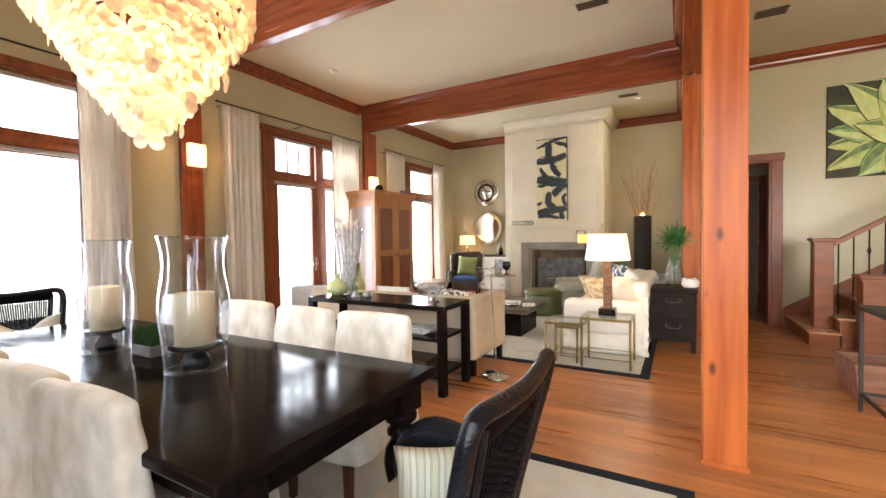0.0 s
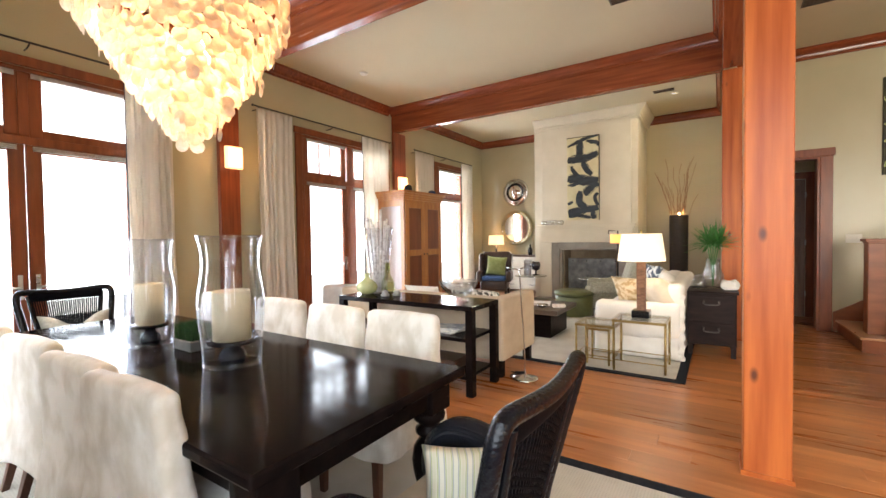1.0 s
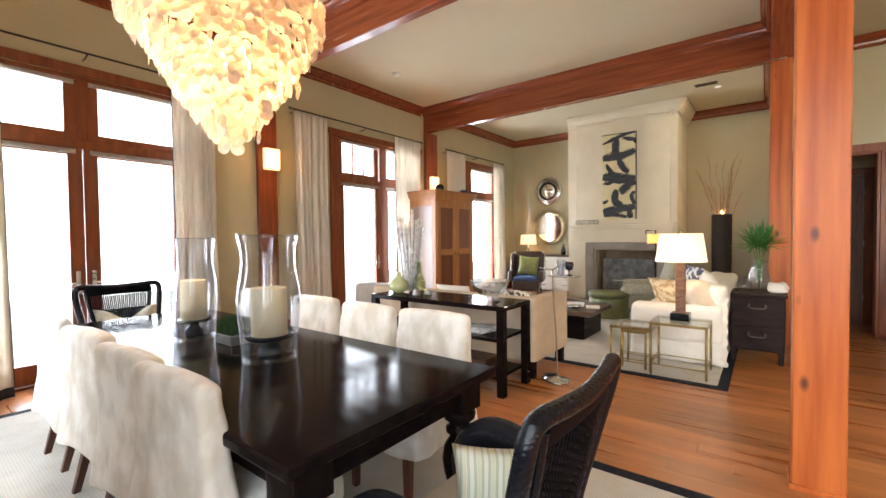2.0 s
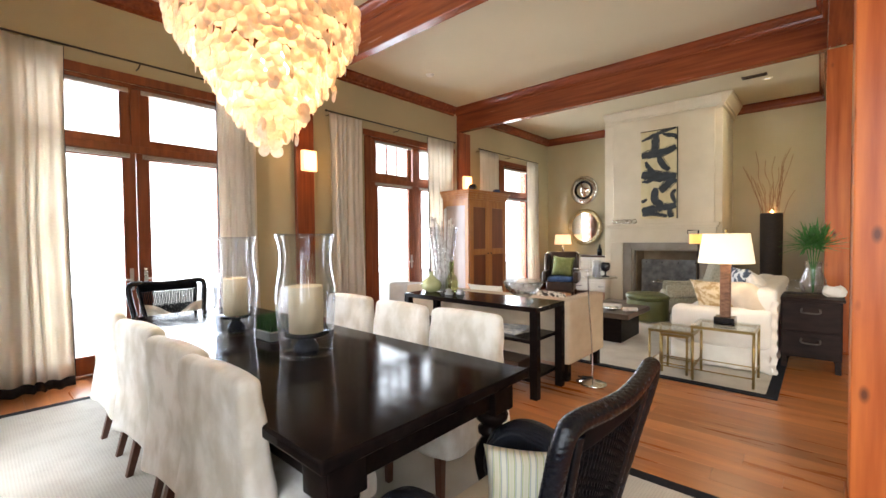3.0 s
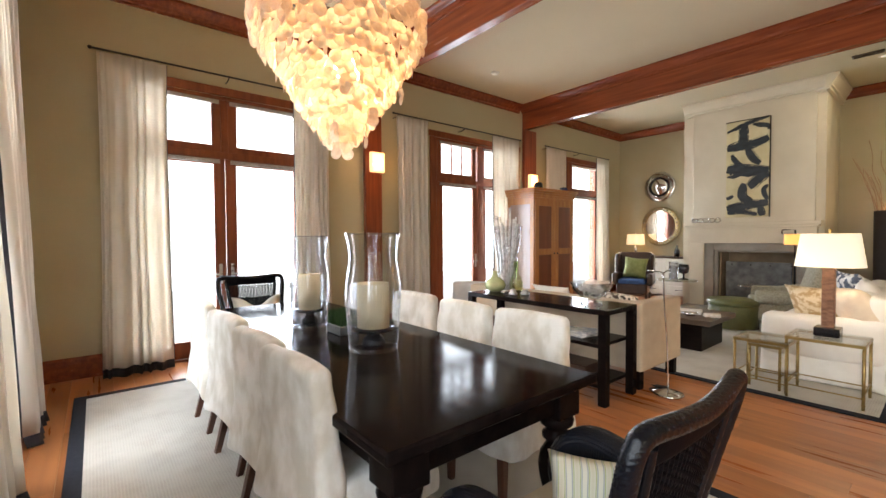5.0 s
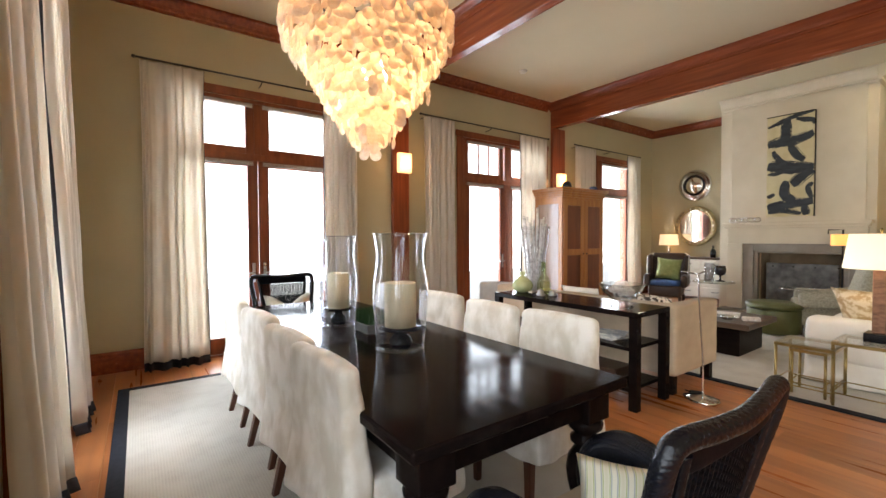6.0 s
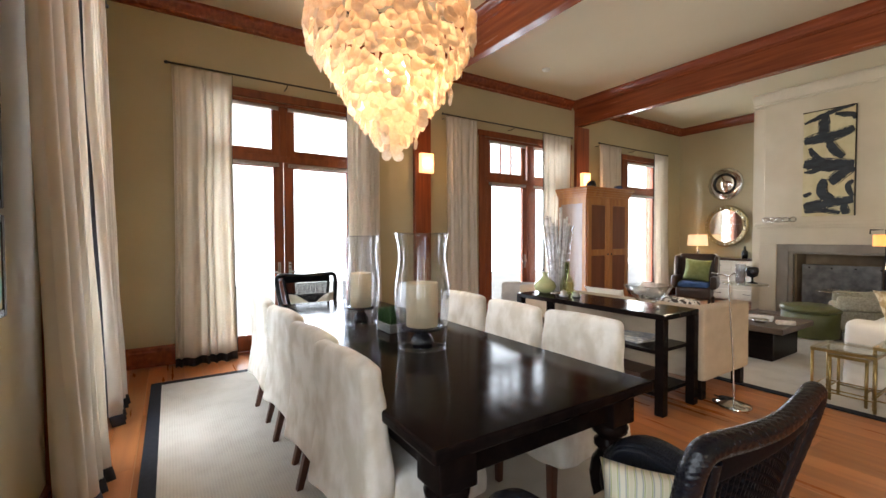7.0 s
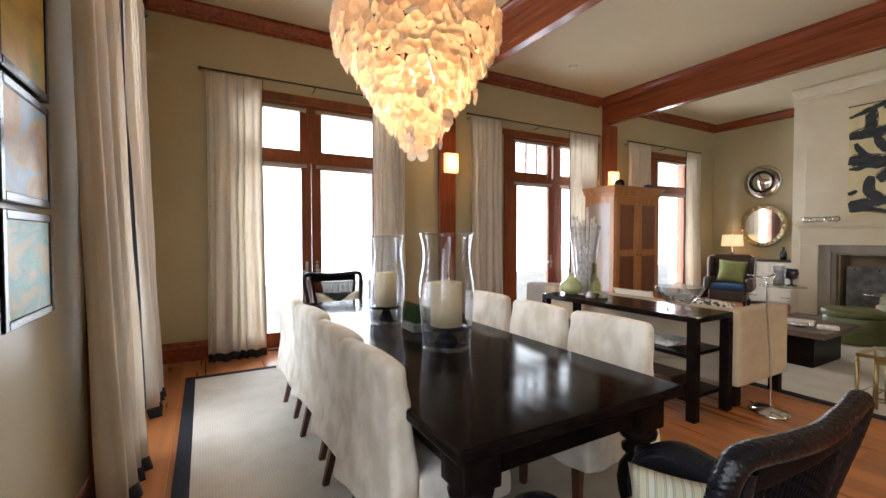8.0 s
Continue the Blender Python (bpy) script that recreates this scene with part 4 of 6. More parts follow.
# ---- paintings on the south wall ----
def painted(name, stops, scale, gloss=0.25, seed=0.0):
    m, n, l, p = material(name)
    co = n.new("ShaderNodeTexCoord")
    mp = n.new("ShaderNodeMapping")
    mp.inputs["Scale"].default_value, mp.inputs["Location"].default_value = scale, (seed, seed, seed)
    t = n.new("ShaderNodeTexNoise")
    t.inputs["Scale"].default_value, t.inputs["Detail"].default_value, t.inputs["Distortion"].default_value = 1.0, 8.0, 0.6
    l.new(co.outputs["Object"], mp.inputs["Vector"])
    l.new(mp.outputs["Vector"], t.inputs["Vector"])
    r = ramp(n, stops)
    l.new(t.outputs["Fac"], r.inputs["Fac"])
    l.new(r.outputs["Color"], p.inputs["Base Color"])
    b = n.new("ShaderNodeBump")
    b.inputs["Strength"].default_value, b.inputs["Distance"].default_value = 0.3, 0.004
    g = n.new("ShaderNodeTexNoise")
    g.inputs["Scale"].default_value, g.inputs["Detail"].default_value = 40, 6
    l.new(co.outputs["Object"], g.inputs["Vector"])
    l.new(g.outputs["Fac"], b.inputs["Height"])
    l.new(b.outputs["Normal"], p.inputs["Normal"])
    p.inputs["Roughness"].default_value = 0.3
    p.inputs["Specular IOR Level"].default_value = 0.15
    return m


ochre = painted("ochre_paint", [(0.25, (0.10, 0.05, 0.01)), (0.4, (0.33, 0.19, 0.02)), (0.55, (0.42, 0.27, 0.04)), (0.7, (0.25, 0.24, 0.05))], (3, 3, 7))
rust_blue = painted("rust_blue_paint", [(0.3, (0.30, 0.14, 0.03)), (0.45, (0.40, 0.24, 0.06)), (0.55, (0.18, 0.28, 0.36)), (0.7, (0.30, 0.36, 0.42))], (5, 5, 6), seed=3.0)
teal = painted("teal_paint", [(0.3, (0.42, 0.30, 0.08)), (0.45, (0.38, 0.33, 0.14)), (0.55, (0.06, 0.28, 0.24)), (0.7, (0.45, 0.40, 0.20))], (3, 3, 8), seed=7.0)
for cx in (-1.82, -1.345):
    for z0, z1, mt in ((1.885, 2.30, ochre), (1.505, 1.865, rust_blue), (1.135, 1.485, teal)):
        d = thing("painting", "small abstract ochre, rust and teal painting in a black float frame", "painting", pose(cx, SOUTH, (z0 + z1) / 2), group="paintings on the south wall")
        hh = (z1 - z0) / 2
        part("frame", frame_bm(-0.222, 0.222, -hh, hh, 0.001, 0.045, 0.03), black_gloss, d, "black float frame")
        part("canvas", boxes((-0.192, 0.192, 0.004, 0.04, -hh + 0.03, hh - 0.03)), mt, d)

# ---- living area: fireplace ----
stone = surface("grey_limestone", (0.24, 0.215, 0.185), (0.33, 0.30, 0.26), 0.7, scale=(4, 4, 4), bump=0.2, fine=60)
slate = surface("fireback_slate", (0.05, 0.055, 0.06), (0.21, 0.22, 0.225), 0.55, scale=(6, 6, 6), bump=0.4, fine=30, detail=9)
firebrick = surface("firebox_lining", (0.24, 0.17, 0.11), (0.34, 0.26, 0.17), 0.85, scale=(5, 5, 5), bump=0.2)


def fireplace():
    d = thing("fireplace", "cream plaster chimney breast with mantel and grey stone surround", "fireplace", kind="structure")
    F, x0, x1 = 9.40, -3.58, -1.385
    a, b, zt = -2.93, -1.74, 1.10          # firebox opening
    part("chimney_breast", boxes((x0, a, F, NORTH, 0, CEIL), (b, x1, F, NORTH, 0, CEIL), (a, b, F, NORTH, zt, CEIL), (a, b, F + 0.55, NORTH, 0, zt)), plaster, d)
    part("over_panel", boxes((x0 + 0.2, x1 - 0.12, F - 0.05, F, 1.66, 3.86), bev=0.006), plaster, d)
    prof = [(0, 0), (0.17, 0), (0.17, -0.035), (0.15, -0.05), (0.13, -0.09), (0.09, -0.14), (0.075, -0.16), (0.075, -0.19), (0.05, -0.2), (0.05, -0.24), (0, -0.24)]
    part("crown", moved(extrude_profile(prof, -x1 - 0.02, -x0 - 0.02), pose(0, F, CEIL - 0.004, 0, 0, 180)), plaster, d)
    part("crown_return", moved(extrude_profile(prof, F - 0.16, NORTH), pose(x1, 0, CEIL - 0.004, 0, 0, 90) @ Matrix.Scale(-1, 4, (0, 1, 0))), plaster, d)
    part("mantel", boxes((x0 + 0.1, x1 - 0.02, F - 0.2, F, 1.60, 1.66), (x0 + 0.13, x1 - 0.05, F - 0.16, F, 1.555, 1.60), (x0 + 0.16, x1 - 0.08, F - 0.11, F, 1.27, 1.555), bev=0.008, seg=2), plaster, d, "cream stone mantel shelf")
    part("pier", boxes((x0 + 0.16, -3.16, F - 0.11, F, 0.04, 1.27), bev=0.006), plaster, d)
    part("pier", boxes((-1.51, x1 - 0.06, F - 0.11, F, 0.04, 1.27), bev=0.006), plaster, d)
    sx0, sx1, st = -3.16, -1.51, 1.27
    part("surround", boxes((sx0, a - 0.06, F - 0.09, F, 0.04, st), (b + 0.06, sx1, F - 0.09, F, 0.04, st), (a - 0.06, b + 0.06, F - 0.09, F, zt + 0.03, st), bev=0.008), stone, d, "grey stone surround")
    part("surround_step", boxes((a - 0.06, a, F - 0.05, F + 0.05, 0.04, zt), (b, b + 0.06, F - 0.05, F + 0.05, 0.04, zt), (a - 0.06, b + 0.06, F - 0.05, F + 0.05, zt, zt + 0.03), bev=0.004), stone, d)
    part("firebox", boxes((a, a + 0.02, F + 0.05, F + 0.54, 0.04, zt), (b - 0.02, b, F + 0.05, F + 0.54, 0.04, zt), (a + 0.02, b - 0.02, F + 0.52, F + 0.54, 0.04, zt)), firebrick, d, "brown firebox lining")
    part("hearth", boxes((x0 + 0.1, x1 - 0.05, F - 0.45, F + 0.54, -0.01, 0.04), bev=0.005), stone, d)
    # studded slate fireback leaning in front of the firebox
    back = part("fireback", boxes((a + 0.1, b - 0.08, F + 0.06, F + 0.09, 0.04, 0.92), bev=0.006), slate, d, "mottled slate fire screen with studs")
    for k in range(4):
        xx = a + 0.2 + k * 0.3
        part("stud", lathe(bmesh.new(), [(0, 0), (0.016, 0), (0.012, 0.01), (0, 0.014)], 8, (0, 0, 0)), iron, back).matrix_basis = pose(xx, F + 0.06, 0.86, 90)
    return d


fireplace()

# large abstract canvas over the mantel
canvas_cream = surface("canvas_cream", (0.62, 0.55, 0.31), (0.72, 0.66, 0.43), 0.7, scale=(7, 7, 5), bump=0.2, fine=90)
brush_black = surface("brush_black", (0.012, 0.016, 0.022), (0.04, 0.05, 0.06), 0.6, scale=(6, 6, 18), bump=0.3, fine=70)
art = thing("painting", "tall abstract painting of broad black strokes on cream", "painting", pose(-2.80, 9.35, 1.755))
AW, AH = 0.67, 1.78
part("canvas", boxes((0, AW, -0.045, 0.0, 0, AH), bev=0.004), canvas_cream, art)
STROKES = (((0.02, 0.90), (0.3, 0.94), (0.62, 0.98), (0.98, 1.0), 0.035), ((0.40, 0.97), (0.42, 0.88), (0.40, 0.76), (0.38, 0.74), 0.075), ((0.62, 0.95), (0.8, 0.93), (0.96, 0.91), (0.99, 0.87), 0.04),
           ((0.02, 0.72), (0.3, 0.745), (0.6, 0.745), (0.98, 0.79), 0.09), ((0.5, 0.72), (0.58, 0.64), (0.68, 0.58), (0.8, 0.54), 0.07), ((0.14, 0.66), (0.2, 0.61), (0.32, 0.55), (0.45, 0.52), 0.045),
           ((0.02, 0.51), (0.3, 0.49), (0.6, 0.47), (0.99, 0.46), 0.12), ((0.98, 0.44), (0.75, 0.38), (0.62, 0.33), (0.55, 0.31), 0.09), ((0.03, 0.43), (0.2, 0.43), (0.35, 0.45), (0.5, 0.47), 0.03),
           ((0.44, 0.35), (0.38, 0.27), (0.42, 0.2), (0.62, 0.16), 0.085), ((0.97, 0.32), (0.88, 0.27), (0.93, 0.2), (0.98, 0.17), 0.035), ((0.03, 0.09), (0.3, 0.105), (0.7, 0.13), (0.99, 0.14), 0.085),
           ((0.05, 0.045), (0.35, 0.06), (0.6, 0.04), (0.75, 0.025), 0.04), ((0.8, 0.1), (0.83, 0.06), (0.85, 0.03), (0.86, 0.01), 0.06), ((0.02, 0.2), (0.08, 0.205), (0.14, 0.22), (0.18, 0.23), 0.03))
bristles = random.Random(17)
for k, s in enumerate(STROKES):
    pts = [(p.x * AW, p.y * AH) for p in curve_points([Vector((a, b, 0)) for a, b in s[:4]], 9)]
    n = len(pts)
    ws = [s[4] * 1.5 * (0.42 + 0.66 * math.sin(math.pi * (0.06 + 0.88 * i / (n - 1))) ** 0.6) for i in range(n)]
    stroke = part("brush_stroke", ribbon(bmesh.new(), pts, ws, 0.002 + 0.0006 * k, -0.045, k, 0.35), brush_black, art)
    for j in range(5):
        i0 = bristles.randrange(0, n // 3)
        i1 = min(n, i0 + bristles.randrange(n // 2, n))
        off = bristles.choice((-1, 1)) * bristles.uniform(0.42, 0.66)
        thin = []
        for i in range(i0, i1):
            q0, q1 = pts[max(i - 1, 0)], pts[min(i + 1, n - 1)]
            ln = math.hypot(q1[0] - q0[0], q1[1] - q0[1]) or 1.0
            x, z = pts[i][0] - (q1[1] - q0[1]) / ln * off * ws[i], pts[i][1] + (q1[0] - q0[0]) / ln * off * ws[i]
            thin.append((min(max(x, 0.006), AW - 0.006), min(max(z, 0.006), AH - 0.006)))
        if len(thin) > 3:
            part("bristle_mark", ribbon(bmesh.new(), thin, [bristles.uniform(0.004, 0.02) * (1 - 0.8 * i / len(thin)) for i in range(len(thin))], 0.0017 + 0.0006 * k, -0.045, j, 0.6), brush_black, stroke)
part("edge_strip", boxes((AW, AW + 0.012, -0.05, 0, -0.008, AH + 0.012), (-0.006, AW, -0.05, 0, AH, AH + 0.012)), black_gloss, art, "thin dark edge strip")

# silver ornament on the mantel
silver = surface("polished_silver", (0.55, 0.58, 0.6), (0.75, 0.77, 0.78), 0.12, metal=1.0, scale=(30, 30, 30), bump=0.1)
chain = thing("ornament", "silver chain-link ornament lying on the mantel", "ornament", pose(-3.12, 9.28, 1.662))
for k in range(5):
    part("link", moved(tube(bmesh.new(), [(0.05 * math.cos(a), 0.042 * math.sin(a), 0) for a in np.linspace(0, 2 * math.pi, 17)], 0.012, 6), pose(-0.2 + 0.1 * k, 0, 0.05, 70 if k % 2 else 100, 0, 12 * k)), silver, chain)

# ---- mirrors and the console chest below them ----
mirror = surface("mirror_silvering", (0.86, 0.86, 0.86), (0.88, 0.88, 0.88), 0.02, metal=1.0, bump=0)
mirror.node_tree.nodes["Principled BSDF"].inputs["Roughness"].default_value = 0.02
gilt = surface("aged_gilt", (0.36, 0.27, 0.12), (0.52, 0.42, 0.22), 0.4, metal=0.7, scale=(20, 20, 20), bump=0.2)
m1 = thing("wall_mirror", "small convex mirror in a faceted silver frame", "mirror", pose(-4.57, NORTH, 2.60, 90))
part("frame", lathe(bmesh.new(), [(0.22, 0.0), (0.36, 0.0), (0.37, 0.02), (0.33, 0.05), (0.28, 0.04), (0.22, 0.06)], 14), silver, m1, "faceted silver frame")
part("ring", lathe(bmesh.new(), [(0.20, 0.0), (0.235, 0.0), (0.24, 0.07), (0.20, 0.07), (0.20, 0.0)], 40), black_gloss, m1, "black ring")
part("glass", lathe(bmesh.new(), [(0.2, 0.05), (0.17, 0.075), (0.12, 0.1), (0.06, 0.113), (0, 0.117)], 40), mirror, m1)
m2 = thing("wall_mirror", "round mirror in a beaded gilt frame", "mirror", pose(-4.53, NORTH - 0.046, 1.65, 90, 0, -5))
part("frame", lathe(bmesh.new(), [(0.36, 0.0), (0.46, 0.0), (0.465, 0.03), (0.43, 0.05), (0.38, 0.035), (0.36, 0.03)], 48), gilt, m2, "gilt frame")
for k in range(28):
    a = 2 * math.pi * k / 28
    part("bead", lathe(bmesh.new(), [(0, 0), (0.026, 0.012), (0.022, 0.03), (0, 0.04)], 7, (0.41 * math.cos(a), 0.41 * math.sin(a), 0.035)), silver, m2)
part("glass", lathe(bmesh.new(), [(0.37, 0.028), (0, 0.03)], 48), mirror, m2)

ivory = surface("ivory_paint", (0.62, 0.58, 0.48), (0.70, 0.66, 0.56), 0.5, scale=(5, 5, 5), bump=0.08)
dark_top = surface("dark_stained_top", (0.05, 0.03, 0.02), (0.09, 0.055, 0.035), 0.3, scale=(3, 14, 14))
chest = thing("chest_of_drawers", "ivory painted chest of drawers with a dark top", "chest of drawers", pose(-4.45, 10.33, 0))
part("body", boxes((-0.9, 0.82, -0.2, 0.24, 0.06, 0.9), bev=0.005), ivory, chest)
part("top", boxes((-0.93, 0.85, -0.24, 0.25, 0.9, 0.94), bev=0.008), dark_top, chest, "dark stained top")
for i in range(3):
    for j in range(4):
        dr = part("drawer", boxes((-0.87 + 0.56 * i, -0.34 + 0.56 * i, -0.222, -0.2, 0.1 + 0.2 * j, 0.28 + 0.2 * j), bev=0.005), ivory, chest)
        part("pull", tube(bmesh.new(), [(-0.67 + 0.56 * i, -0.222, 0.2 + 0.2 * j), (-0.67 + 0.56 * i, -0.25, 0.19 + 0.2 * j), (-0.54 + 0.56 * i, -0.25, 0.19 + 0.2 * j), (-0.54 + 0.56 * i, -0.222, 0.2 + 0.2 * j)], 0.006, 6), iron, dr)
for sx in (-0.86, 0.78):
    for sy in (-0.17, 0.21):
        part("foot", boxes((sx - 0.035, sx + 0.035, sy - 0.03, sy + 0.03, 0, 0.06)), dark_leg, chest)

shade_warm = glow("lit_linen_shade", (1.0, 0.72, 0.42), 0.85)
shade_white = glow("lit_white_shade", (1.0, 0.90, 0.70), 0.42)


def drum(r0, r1, z0, z1, seg=40, t=0.003):
    return lathe(bmesh.new(), [(r0, z0), (r1, z1), (r1 - t, z1), (r0 - t, z0), (r0, z0)], seg)


def lamp_light(name, at, watts, colour=(1.0, 0.72, 0.42), size=0.04):
    lt = new(name, bpy.data.lights.new(name, "POINT"))
    lt.data.energy, lt.data.color, lt.data.shadow_soft_size = watts, colour, size
    lt.location = at


lamp = thing("table_lamp", "small lit table lamp with a warm drum shade", "lamp", pose(-5.02, 10.3, 0.94))
part("base", lathe(bmesh.new(), [(0, 0), (0.07, 0), (0.07, 0.015), (0.02, 0.03), (0.03, 0.08), (0.04, 0.14), (0.03, 0.2), (0.012, 0.24), (0.012, 0.34), (0, 0.34)], 20), silver, lamp)
part("shade", drum(0.21, 0.19, 0.27, 0.52), shade_warm, lamp, "glowing warm linen shade")
part("finial", lathe(bmesh.new(), [(0, 0.34), (0.006, 0.345), (0.006, 0.54), (0.015, 0.56), (0, 0.575)], 8), silver, lamp)
lamp_light("table_lamp_light", (-5.02, 10.3, 1.34), 3.5, (1.0, 0.62, 0.32))
jug = single("bottle", lathe(bmesh.new(), [(0, 0), (0.05, 0), (0.06, 0.1), (0.05, 0.16), (0.02, 0.2), (0.02, 0.27), (0, 0.27)], 16), black_gloss, "dark bottle on the painted chest", "bottle", pose(-4.05, 10.28, 0.94))

# ---- leather wing chair ----
leather = surface("dark_leather", (0.035, 0.018, 0.012), (0.07, 0.036, 0.022), 0.35, scale=(6, 6, 6), bump=0.15, fine=80)
wing = thing("wing_chair", "dark brown leather wing chair with pale piping", "chair", pose(-4.42, 9.0, 0, 0, 0, 18))
part("back", soft_box(0.33, 0.07, 0.36, 0.06, 8, 0.006, 5, 3, lambda p: (p.x, p.y + 0.26 + 0.12 * (p.z + 0.36), p.z + 0.70)), leather, wing)
for s in (-1, 1):
    part("wing", soft_box(0.035, 0.15, 0.22, 0.03, 6, 0.004, 5, s, lambda p: (p.x + s * 0.35, p.y + 0.18, p.z + 0.80)), leather, wing)
    part("arm", soft_box(0.06, 0.30, 0.13, 0.055, 8, 0.005, 5, s + 5, lambda p: (p.x + s * 0.34, p.y - 0.02, p.z + 0.50)), leather, wing)
    part("piping", tube(bmesh.new(), curve_points([(s * 0.385, 0.02, 0.6), (s * 0.39, 0.03, 0.85), (s * 0.38, 0.12, 1.0), (s * 0.3, 0.29, 1.06)], 5), 0.009, 6), ivory, wing, "pale piping")
part("seat", soft_box(0.30, 0.31, 0.12, 0.05, 8, 0.006, 5, 8, lambda p: (p.x, p.y - 0.05, p.z + 0.30)), leather, wing)
blue_seat = surface("blue_cloth", (0.03, 0.07, 0.20), (0.06, 0.13, 0.30), 0.8, scale=(12, 12, 12))
part("seat_cushion", soft_box(0.27, 0.28, 0.055, 0.05, 8, 0.006, 5, 9, lambda p: (p.x, p.y - 0.08, p.z + 0.455)), blue_seat, wing, "deep blue seat cushion")
for sx in (-1, 1):
    for y in (-0.3, 0.24):
        part("leg", boxes((sx * 0.28 - 0.025, sx * 0.28 + 0.025, y - 0.025, y + 0.025, 0, 0.2), bev=0.004), dark_leg, wing)
green_cloth = surface("olive_silk", (0.24, 0.27, 0.08), (0.33, 0.36, 0.13), 0.6, scale=(14, 14, 14), bump=0.1)
single("throw_pillow", pillow_bm(0.48, 0.46, 0.16, seed=4), green_cloth, "olive green silk pillow on a leather wing chair", "pillow", pose(-4.40, 9.02, 0.73, -14, 5, 18))

# ---- armoire ----
pine = surface("honey_pine_upright", (0.34, 0.12, 0.028), (0.46, 0.20, 0.055), 0.4, scale=(16, 16, 1.6), bump=0.1, coat=0.2)
panel_wood = surface("red_brown_panel", (0.14, 0.038, 0.016), (0.21, 0.062, 0.026), 0.35, scale=(12, 12, 1.4), bump=0.1, coat=0.2)
armoire = thing("armoire", "tall honey pine armoire with dark red panelled doors", "wardrobe", pose(-5.10, 6.66, 0, 0, 0, 0))
# front towards +x
X0, X1, Y0, Y1 = -0.32, 0.31, -0.61, 0.61
part("body", boxes((X0, X1, Y0, Y1, 0.08, 2.12), bev=0.004), pine, armoire)
part("plinth", boxes((X0 - 0.01, X1 + 0.02, Y0 - 0.02, Y1 + 0.02, 0, 0.12), bev=0.006), pine, armoire)
cornice = bmesh.new()
for k, (e, z0, z1) in enumerate(((0.015, 2.12, 2.16), (0.03, 2.16, 2.2), (0.05, 2.2, 2.24), (0.075, 2.24, 2.27), (0.07, 2.27, 2.285))):
    box(cornice, X0 - 0.0, X1 + e, Y0 - e, Y1 + e, z0, z1, bev=0.004)
part("cornice", cornice, pine, armoire, "stepped moulded cornice")
for s in (-1, 1):
    y0, y1 = sorted((s * 0.004, s * 0.585))
    rows = [(X1, X1 + 0.022, y0, y0 + 0.1, 0.14, 2.08), (X1, X1 + 0.022, y1 - 0.1, y1, 0.14, 2.08)]
    for z in (0.14, 1.08, 1.97):
        rows.append((X1, X1 + 0.022, y0 + 0.1, y1 - 0.1, z, z + 0.11))
    door = part("door", boxes(*rows, bev=0.004), pine, armoire)
    for z0, z1 in ((0.25, 1.08), (1.19, 1.97)):
        part("door_panel", boxes((X1 + 0.001, X1 + 0.012, y0 + 0.1, y1 - 0.1, z0, z1), bev=0.003), panel_wood, door, "dark red-brown panel")
    part("knob", lathe(bmesh.new(), [(0, 0), (0.008, 0), (0.016, 0.02), (0, 0.03)], 10), iron, door).matrix_basis = pose(X1 + 0.022, s * 0.05, 1.1, 0, 90, 0)
# greyer tone paints in a reflection on the pine side
part("side_panel", boxes((X0 + 0.08, X1 - 0.08, Y0 - 0.004, Y0, 0.25, 2.0), bev=0.002), surface("side_reflection", (0.26, 0.18, 0.14), (0.33, 0.24, 0.2), 0.3, scale=(10, 10, 1.5), coat=0.3), armoire)
single("jar", lathe(bmesh.new(), [(0, 0), (0.07, 0), (0.085, 0.03), (0.08, 0.09), (0.06, 0.11), (0.06, 0.12), (0, 0.12)], 16), black_gloss, "small black jar on top of the armoire", "jar", pose(-4.90, 6.32, 2.285))
single("jar", lathe(bmesh.new(), [(0, 0), (0.07, 0), (0.08, 0.03), (0.07, 0.07), (0, 0.09)], 16), surface("blue_glaze", (0.03, 0.05, 0.12), (0.05, 0.08, 0.18), 0.25), "low dark blue jar on top of the armoire", "jar", pose(-4.88, 7.08, 2.285))

# ---- console table behind the sofa ----
console = thing("console_table", "long dark espresso console table with two shelves", "table", pose(-2.61, 3.445, 0))
a, b = 0.82, 0.265
part("tabletop", boxes((-a, a, -b, b, 0.755, 0.80), bev=0.005), espresso, console)
part("shelf", boxes((-a + 0.07, a - 0.07, -b + 0.02, b - 0.02, 0.475, 0.505), bev=0.003), espresso, console)
part("shelf", boxes((-a + 0.07, a - 0.07, -b + 0.02, b - 0.02, 0.14, 0.17), bev=0.003), espresso, console)
for sx in (-1, 1):
    for sy in (-1, 1):
        part("leg", boxes((sx * (a - 0.035) - 0.035, sx * (a - 0.035) + 0.035, sy * (b - 0.035) - 0.035, sy * (b - 0.035) + 0.035, 0, 0.755), bev=0.003), espresso, console)
paper = surface("magazine_paper", (0.35, 0.36, 0.38), (0.7, 0.68, 0.62), 0.5, scale=(18, 18, 30), lo=0.4, hi=0.6)
for k in range(4):
    single("magazine", boxes((-0.14, 0.14, -0.11, 0.11, 0, 0.012), bev=0.002), paper, "glossy magazine lying on a console shelf", "magazine", pose(-2.2 + 0.01 * k, 3.42, 0.5055 + 0.0125 * k, 0, 0, -8 + 9 * k), group="magazines on the console shelf")
single("storage_box", boxes((-0.2, 0.2, -0.14, 0.14, 0, 0.09), bev=0.006), leather, "low dark leather box on the console's lower shelf", "box", pose(-2.25, 3.44, 0.1705))

